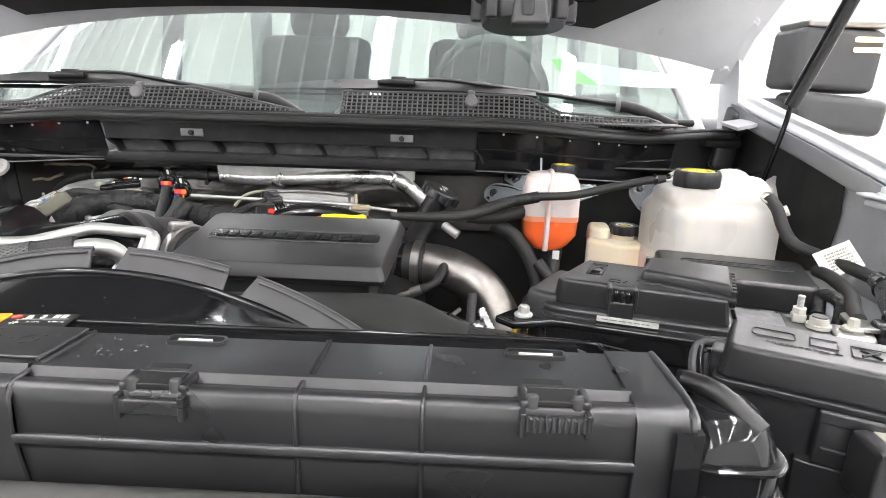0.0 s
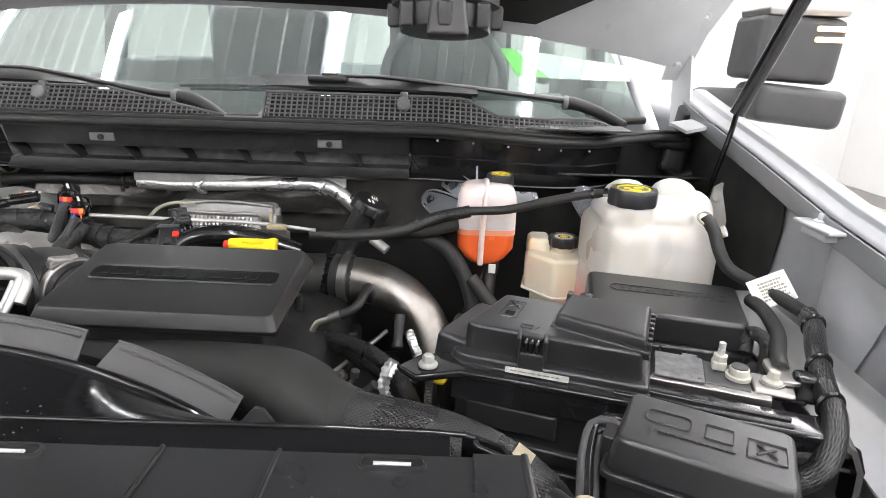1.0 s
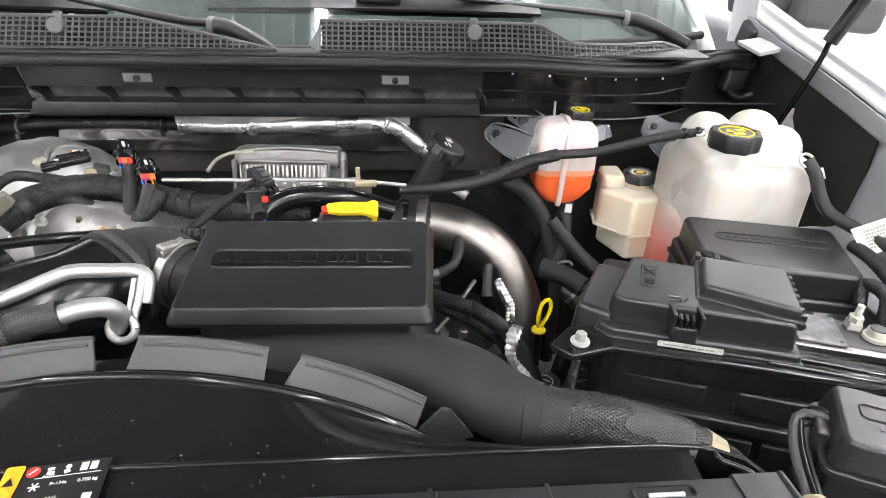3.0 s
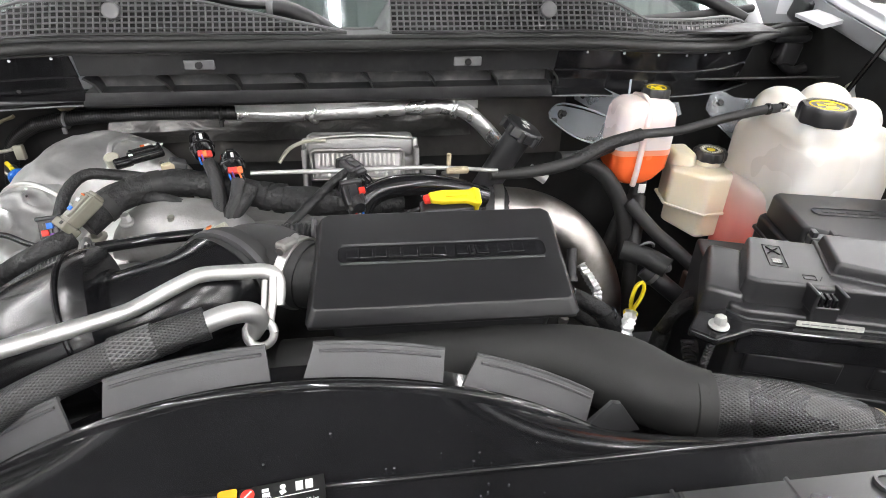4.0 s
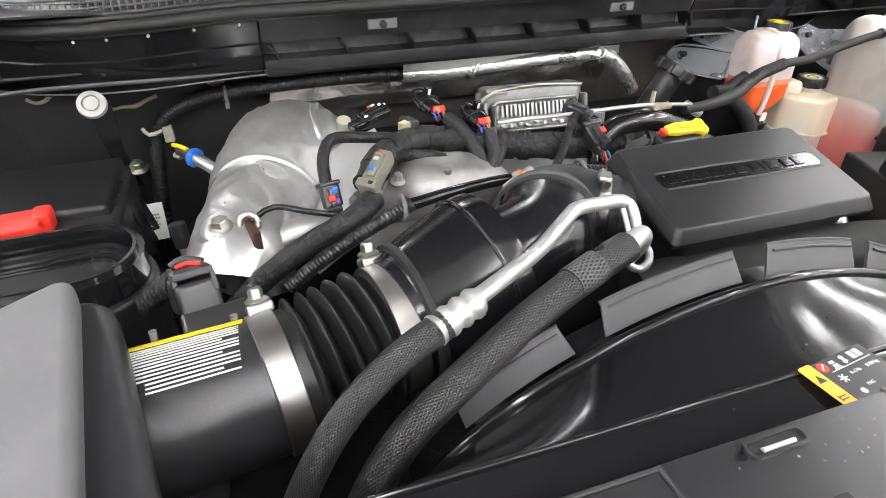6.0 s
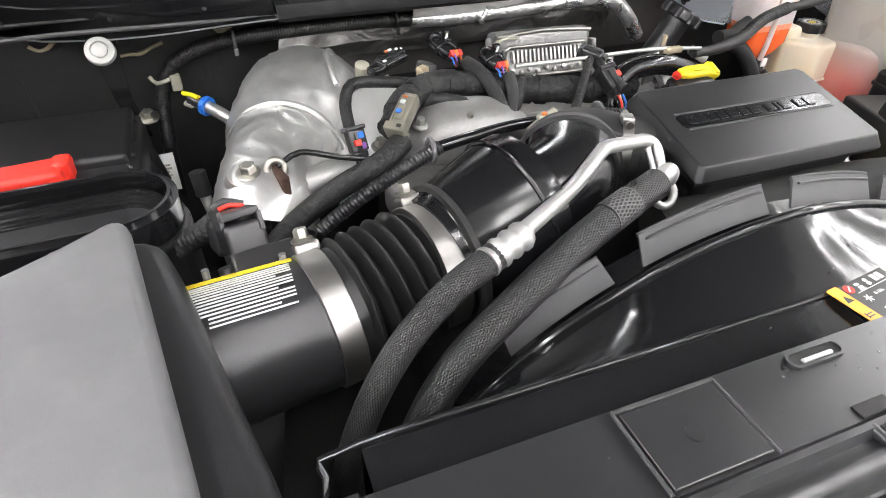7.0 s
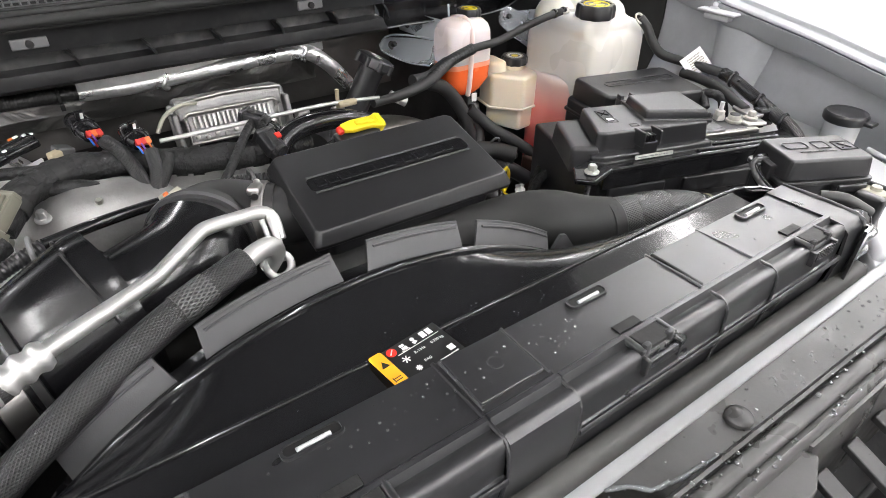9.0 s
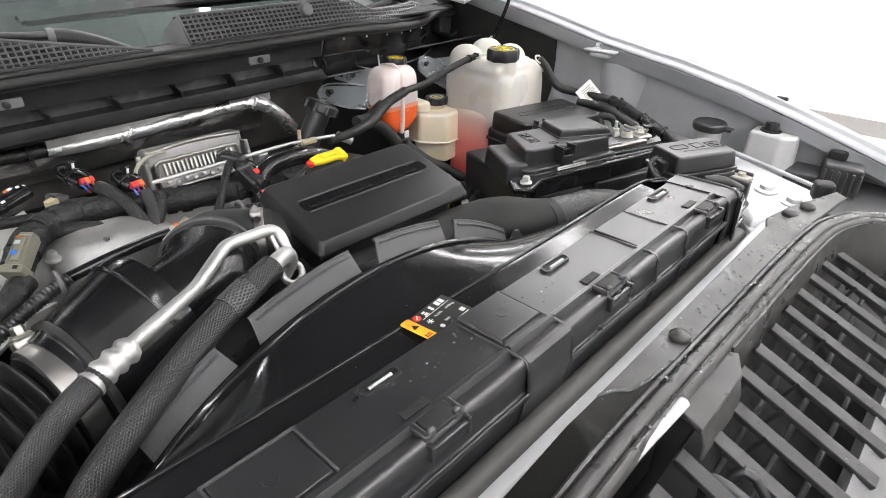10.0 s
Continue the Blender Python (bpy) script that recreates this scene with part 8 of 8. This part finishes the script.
part("sensor", join(tube([(0.013, 0.93, 1.205), (0.012, 0.92, 1.188), (0.011, 0.91, 1.168)], 0.0075, 10, wobble=0.001), lathe([(0.009, 0), (0.009, 0.008)], along((0.011, 0.91, 1.168), (0.011, 0.90, 1.155)), 10)), FINPL, low, "grey knock sensor")
part("bolt_head", join(lathe([(0.011, 0), (0.011, 0.002), (0.008, 0.003)], at((-0.063, 0.83, 1.152)), 16), lathe([(0.007, 0.002), (0.007, 0.009)], at((-0.063, 0.83, 1.152)), 6)), CAST, low)
part("lead_end", tube([(-0.027, 0.742, 1.172), (-0.016, 0.741, 1.184), (-0.002, 0.739, 1.198)], 0.0062, 10, ridge=0.0008, pitch=0.006), FINPL, low, "dark grey plug end")
part("block", join(rbox((-0.05, 0.90, 1.075), (0.16, 0.20, 0.06), 0.012, (0, 0, 8)), rbox((-0.09, 0.97, 1.145), (0.07, 0.04, 0.03), 0.006)), DARK, low, "dark engine casting")
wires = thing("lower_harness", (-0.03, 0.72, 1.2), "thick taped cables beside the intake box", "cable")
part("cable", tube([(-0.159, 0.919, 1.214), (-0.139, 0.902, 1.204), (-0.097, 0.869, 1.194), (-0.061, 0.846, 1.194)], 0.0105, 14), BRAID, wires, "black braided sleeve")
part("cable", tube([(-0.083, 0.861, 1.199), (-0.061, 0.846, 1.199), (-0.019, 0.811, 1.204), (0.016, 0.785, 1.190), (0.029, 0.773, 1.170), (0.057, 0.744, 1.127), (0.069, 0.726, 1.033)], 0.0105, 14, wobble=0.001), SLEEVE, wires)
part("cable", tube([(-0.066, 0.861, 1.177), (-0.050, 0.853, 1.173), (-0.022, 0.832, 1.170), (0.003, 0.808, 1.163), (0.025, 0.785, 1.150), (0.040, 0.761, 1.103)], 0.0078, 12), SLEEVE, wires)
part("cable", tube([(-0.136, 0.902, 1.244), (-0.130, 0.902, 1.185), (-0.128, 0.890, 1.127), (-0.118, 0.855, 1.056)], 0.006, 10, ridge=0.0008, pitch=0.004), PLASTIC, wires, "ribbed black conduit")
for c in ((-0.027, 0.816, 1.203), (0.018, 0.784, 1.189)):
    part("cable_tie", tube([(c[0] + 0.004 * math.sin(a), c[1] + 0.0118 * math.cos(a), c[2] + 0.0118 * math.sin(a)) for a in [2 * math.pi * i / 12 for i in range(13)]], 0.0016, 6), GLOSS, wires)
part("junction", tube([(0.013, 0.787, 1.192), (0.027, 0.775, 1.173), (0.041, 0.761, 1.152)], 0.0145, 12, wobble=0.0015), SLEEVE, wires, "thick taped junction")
stick = thing("yellow_dipstick", (0.10, 0.87, 1.15), "yellow loop handled oil dipstick", "dipstick")
part("handle", join(tube([(0.0765, 0.8392, 1.153), (0.0745, 0.840, 1.170), (0.0785, 0.843, 1.190), (0.088, 0.846, 1.1955), (0.0925, 0.845, 1.184), (0.0880, 0.842, 1.168), (0.0790, 0.8395, 1.153)], 0.0030, 8), lathe([(0.010, -0.003), (0.0105, 0.0), (0.006, 0.004)], at((0.0770, 0.839, 1.149)), 16)), YELLOW, stick)
part("rod", tube([(0.077, 0.839, 1.149), (0.080, 0.832, 1.02)], 0.004, 8), DARK, stick)
ccap = thing("lower_filler_cap", (0.04, 0.64, 1.15), "low black cap with a white sign", "cap")
part("cap", lathe([(0.022, 0), (0.024, 0.003), (0.024, 0.012), (0.021, 0.014)], at((0.075, 0.775, 1.095)), 24), PLASTIC, ccap)
part("sign", join(tube([(0.075 + 0.012 * math.cos(a), 0.775 + 0.012 * math.sin(a), 1.110) for a in [2 * math.pi * i / 20 for i in range(21)]], 0.0007, 5), tube([(0.066, 0.772, 1.110), (0.075, 0.778, 1.110), (0.083, 0.772, 1.110)], 0.0007, 5)), WHITEINK, ccap, "white printed sign")
hoses = thing("heater_hoses", (0.1, 0.98, 1.1), "black ribbed heater hoses in the dark of the bay", "hoses")
part("hose", tube([(0.045, 1.03, 1.30), (0.085, 1.02, 1.28), (0.12, 1.005, 1.22), (0.135, 0.99, 1.12), (0.135, 0.985, 1.0)], 0.0125, 16), RUBBER, hoses)
part("hose", tube([(0.155, 1.03, 1.235), (0.150, 1.01, 1.205), (0.135, 0.975, 1.16), (0.130, 0.955, 1.08), (0.130, 0.95, 1.0)], 0.0108, 16), RUBBER, hoses)
part("hose", tube([(0.0, 1.0, 1.318), (0.04, 1.01, 1.315), (0.075, 1.03, 1.318), (0.10, 1.04, 1.322)], 0.011, 12), RUBBER, hoses)
part("fitting", tube([(0.135, 0.93, 1.16), (0.165, 0.905, 1.14), (0.185, 0.895, 1.125)], 0.014, 12), PLASTIC, hoses)
part("hose", tube([(0.123, 1.0, 1.242), (0.161, 0.97, 1.203), (0.185, 0.94, 1.186), (0.215, 0.915, 1.160), (0.229, 0.91, 1.141), (0.225, 0.90, 1.08)], 0.0105, 14), RUBBER, hoses)
ribbed = part("hose", tube([(0.10, 0.945, 1.188), (0.133, 0.925, 1.184), (0.157, 0.902, 1.177)], 0.0155, 16), RUBBER, hoses, "thick black ribbed hose end")
part("end_plug", lathe([(0.0075, 0), (0.0075, 0.003), (0.005, 0.0045), (0.001, 0.005)], along((0.155, 0.9035, 1.178), (0.152, 0.882, 1.196)), 18), GREYPL, ribbed, "pale grey end plug")
part("clip", tube([(0.133 + 0.012 * math.cos(a), 0.936 - 0.006 * math.sin(a), 1.193 + 0.014 * math.sin(a)) for a in [math.pi * (0.1 + i / 12) for i in range(12)]], 0.0022, 8), GREYPL, ribbed, "pale grey plastic clip")
loom = thing("battery_loom", (0.17, 0.83, 1.1), "black taped cable loom beside the battery", "cable")
part("branch", tube([(0.118, 0.815, 1.13), (0.129, 0.82, 1.160), (0.150, 0.832, 1.176), (0.169, 0.84, 1.180), (0.205, 0.847, 1.192), (0.245, 0.85, 1.204)], 0.0075, 12), SLEEVE, loom)
part("branch", tube([(0.110, 0.808, 1.14), (0.125, 0.808, 1.172), (0.145, 0.810, 1.182), (0.185, 0.815, 1.186), (0.235, 0.82, 1.189)], 0.0085, 12), SLEEVE, loom)
for c in ((0.165, 0.8125, 1.184), (0.212, 0.818, 1.1875)):
    part("tie", tube([(c[0], c[1] + 0.0095 * math.cos(a), c[2] + 0.0095 * math.sin(a)) for a in [2 * math.pi * i / 12 for i in range(13)]], 0.0016, 6), FINPL, loom)
part("trunk", tube([(0.114, 0.811, 1.135), (0.10, 0.80, 1.08), (0.095, 0.80, 0.98)], 0.012, 12), SLEEVE, loom)
part("fitting_ring", lathe([(0.016, -0.003), (0.016, 0.003)], along((0.148, 0.92, 1.152), (0.185, 0.895, 1.125)), 16), BAND, hoses, "bright hose clamp")
part("fitting_end", lathe([(0.009, -0.002), (0.009, 0.004)], along((0.185, 0.895, 1.125), (0.215, 0.87, 1.10)), 14), CAST, hoses)
part("cable", tube([(0.215, 0.86, 1.19), (0.19, 0.80, 1.17), (0.155, 0.76, 1.165), (0.12, 0.74, 1.15)], 0.014, 12), SLEEVE, hoses)
part("ribbed_cable", tube([(0.12, 0.76, 1.16), (0.11, 0.72, 1.13), (0.108, 0.70, 1.05)], 0.009, 12, 0.0015, ridge=0.001, pitch=0.005), PLASTIC, hoses)
part("bracket", rbox((0.21, 0.90, 1.11), (0.03, 0.05, 0.10), 0.005), RUST, hoses, "brown iron bracket")

# ---- cables on the right ----
cab = thing("battery_cable", (0.48, 0.75, 1.2), "thick black battery cable with a white tag", "cable")
part("overflow_hose", tube([(0.436, 0.895, 1.384), (0.445, 0.882, 1.368), (0.450, 0.868, 1.345), (0.458, 0.850, 1.326), (0.475, 0.825, 1.318), (0.495, 0.785, 1.312), (0.507, 0.745, 1.308)], 0.0085, 12), RUBBER, cab)
part("hose_clip", tube([(0.436 + 0.010 * math.cos(a), 0.895 + 0.007 * math.sin(a), 1.383 + 0.007 * math.sin(a)) for a in [2 * math.pi * i / 12 for i in range(13)]], 0.002, 6), BOLT, cab, "brass hose clip")
part("cable", tube([(0.507, 0.745, 1.308), (0.497, 0.715, 1.305), (0.475, 0.672, 1.300), (0.452, 0.617, 1.291), (0.437, 0.572, 1.281), (0.417, 0.541, 1.268), (0.396, 0.527, 1.254), (0.374, 0.530, 1.235), (0.36, 0.54, 1.19)], 0.0108, 18, 0.004), BRAIDLONG, cab, "black braided cable")
part("cable", tube([(0.470, 0.805, 1.300), (0.470, 0.77, 1.300), (0.455, 0.71, 1.298), (0.435, 0.67, 1.293), (0.425, 0.645, 1.290)], 0.0085, 12), RUBBER, cab)
part("cable", tube([(0.425, 0.715, 1.27), (0.435, 0.73, 1.29), (0.44, 0.70, 1.29), (0.43, 0.68, 1.26)], 0.008, 10), SLEEVE, cab)
for c in ((0.4995, 0.72, 1.3055), (0.463, 0.645, 1.2955), (0.442, 0.588, 1.285)):
    part("tie", tube([(c[0] + 0.0118 * math.cos(a), c[1], c[2] + 0.0118 * math.sin(a)) for a in [2 * math.pi * i / 12 for i in range(13)]], 0.0028, 6), GLOSS, cab)
tn = Vector((-0.495, -0.713, 0.497)).normalized()
tu = (Vector((0.80, -0.26, 0.55)) - tn * Vector((0.80, -0.26, 0.55)).dot(tn)).normalized()
tw = tn.cross(tu)
TM = Matrix.Translation((0.487, 0.793, 1.319)) @ Matrix((tu, tw, tn)).transposed().to_4x4()
q = rbox((0, 0, 0), (0.046, 0.039, 0.0012), 0.0004)
bmesh.ops.transform(q, matrix=TM, verts=q.verts)
tg = part("tag", q, WHITEINK, cab, "white paper tag")
part("print", bars(TM @ Matrix.Translation((0.003, 0, 0.0008)), 0.030, 0.026, 6, 9), GREYCON, tg)
part("cable_clip", join(rbox((0.443, 0.622, 1.283), (0.034, 0.022, 0.030), 0.006, (0, 0, -20)), rbox((0.430, 0.632, 1.272), (0.03, 0.03, 0.012), 0.003, (0, 0, -20))), SATIN, cab, "black cable clip")
cp = part("foot_plate", prism([(0.462, 0.604), (0.484, 0.597), (0.452, 0.540), (0.430, 0.548)], 1.243, 1.249, 0.0015), SATIN, cab, "black steel foot plate")
bolt((0.449, 0.566, 1.249), 0.006, (0, 0, 1), cp, m=PALE, label="pale bolt")
part("lug", prism(rounded(0.03, 0.05, 0.01, 3), 1.287, 1.292, 0.001, Matrix.Translation((0.424, 0.640, 0)) @ rot(0, 0, -15)), BAND, cab, "bright cable lug")
rcab = thing("relay_cable", (0.22, 0.48, 1.25), "black cable loop with beige tape", "cable")
for k in range(5):
    o = Vector((0.0052 * math.cos(1.256 * k), 0.004 * math.sin(1.256 * k), 0.0052 * math.sin(1.256 * k)))
    part("wire", tube([Vector(q) + o for q in ((0.235, 0.475, 1.31), (0.215, 0.495, 1.318), (0.200, 0.500, 1.312), (0.190, 0.480, 1.300), (0.183, 0.45, 1.29), (0.178, 0.425, 1.285), (0.185, 0.40, 1.262))], 0.0036, 8), GLOSS if k % 2 else FINPL, rcab)
part("tape", tube([(0.182, 0.445, 1.289), (0.179, 0.433, 1.2865)], 0.0098, 12), BEIGE, rcab, "beige tape")
side = thing("radiator_side_hose", (0.2, 0.38, 1.2), "black moulded hose beside the radiator cover", "hose")
SC = (0.163, 0.380)
part("body", loft(SC, [(1.02, 0.064, 0.072, 0.020), (1.297, 0.064, 0.072, 0.020), (1.306, 0.062, 0.070, 0.022), (1.318, 0.054, 0.062, 0.022), (1.327, 0.042, 0.050, 0.018), (1.331, 0.024, 0.032, 0.010)]), GLOSS, side, "body of the duct with a sloping shoulder")
for h in (1.302, 1.280, 1.255, 1.225, 1.195):
    part("moulded_ring", loft(SC, [(h - 0.003, 0.066, 0.074, 0.020), (h - 0.001, 0.071, 0.079, 0.022), (h + 0.001, 0.071, 0.079, 0.022), (h + 0.003, 0.066, 0.074, 0.020)]), GLOSS, side)
part("strap", tube([(0.146, 0.398, 1.334), (0.160, 0.378, 1.335), (0.178, 0.356, 1.322)], 0.007, 10), BELLOW, side)

clampb = thing("hood_latch_bolt", (0.27, 0.41, 1.25), "bright bolt and bracket by the radiator", "bracket")
part("bracket", join(rbox((0.270, 0.385, 1.28), (0.016, 0.034, 0.045), 0.005), rbox((0.300, 0.389, 1.28), (0.008, 0.03, 0.05), 0.003)), PLASTIC, clampb)
part("cap", lathe([(0.0155, 0), (0.0165, 0.002), (0.0165, 0.008), (0.007, 0.009), (0.006, 0.013)], at((0.290, 0.389, 1.292)), 18), GREYCON, clampb, "pale round bolt cap")
part("rod", tube([(0.286, 0.385, 1.295), (0.280, 0.372, 1.25)], 0.0075, 10), BAND, clampb)

# ---- specks of water and dust ----
def specks(name, spots, label):
    out = []
    for x, y, z, r in spots:
        out.append(lathe([(r, 0), (r * 0.85, r * 0.28), (r * 0.4, r * 0.42)], at((x, y, z)), 7))
    return single(name, join(*out), DROPS, label, "water drops", kind="stuff")


rnd = random.Random(11)
spots = []
for cx, cy, n, w in ((-0.31, 0.405, 14, 0.02), (-0.255, 0.40, 34, 0.025), (-0.37, 0.415, 22, 0.018), (-0.42, 0.41, 8, 0.03), (-0.02, 0.40, 12, 0.05), (-0.56, 0.40, 8, 0.04), (-0.20, 0.425, 8, 0.02)):
    for i in range(n):
        x, y = cx + rnd.gauss(0, w), min(0.431, max(0.378, cy + rnd.gauss(0, 0.012)))
        spots.append((x, y, 1.3363 if not -0.345 < x < -0.275 else 1.3396, rnd.choice((0.0003, 0.0005, 0.0007, 0.0011))))
for i in range(16):
    spots.append((rnd.gauss(-0.24, 0.05), rnd.uniform(0.44, 0.458), 1.3275, rnd.choice((0.0003, 0.0004, 0.0007))))
for i in range(26):
    a, s = rnd.gauss(12, 9), rnd.uniform(0.12, 0.6)
    p = ring_at(a)
    fx = RC + (p.x - RC) * 1.12
    spots.append((fx + (p.x - fx) * s, 0.462 + (p.y - 0.462) * s, 1.3295 + (p.z - 1.327) * s ** (1.8 if a > 0 else 1.35), rnd.choice((0.0003, 0.0004, 0.0006, 0.0009))))
specks("water_specks", spots, "small dried water specks on the radiator cover")
spots = []
for i in range(120):
    spots.append((rnd.uniform(-0.33, 0.2), rnd.uniform(0.274, 0.304), 1.2862, rnd.choice((0.0004, 0.0006, 0.0009, 0.0016))))
for i in range(110):
    k = rnd.randrange(11)
    y = rnd.uniform(0.110, 0.225)
    spots.append((0.226 - 0.0499 * k + rnd.uniform(-0.007, 0.007), y, 1.2302 + (y - 0.1635) * 0.400, rnd.choice((0.0004, 0.0006, 0.001))))
for i in range(130):
    x = rnd.uniform(-0.36, 0.15)
    k = rnd.choice((0, 1))
    spots.append((x, 0.2665 - 0.018 * (x + 0.1) / 1.0 - 0.016 * k + rnd.uniform(-0.004, 0.004), 1.2953 - 0.0025 * k, rnd.choice((0.0005, 0.0008, 0.0012, 0.0018))))
specks("rain_drops", spots, "clear rain drops on the grille surround")
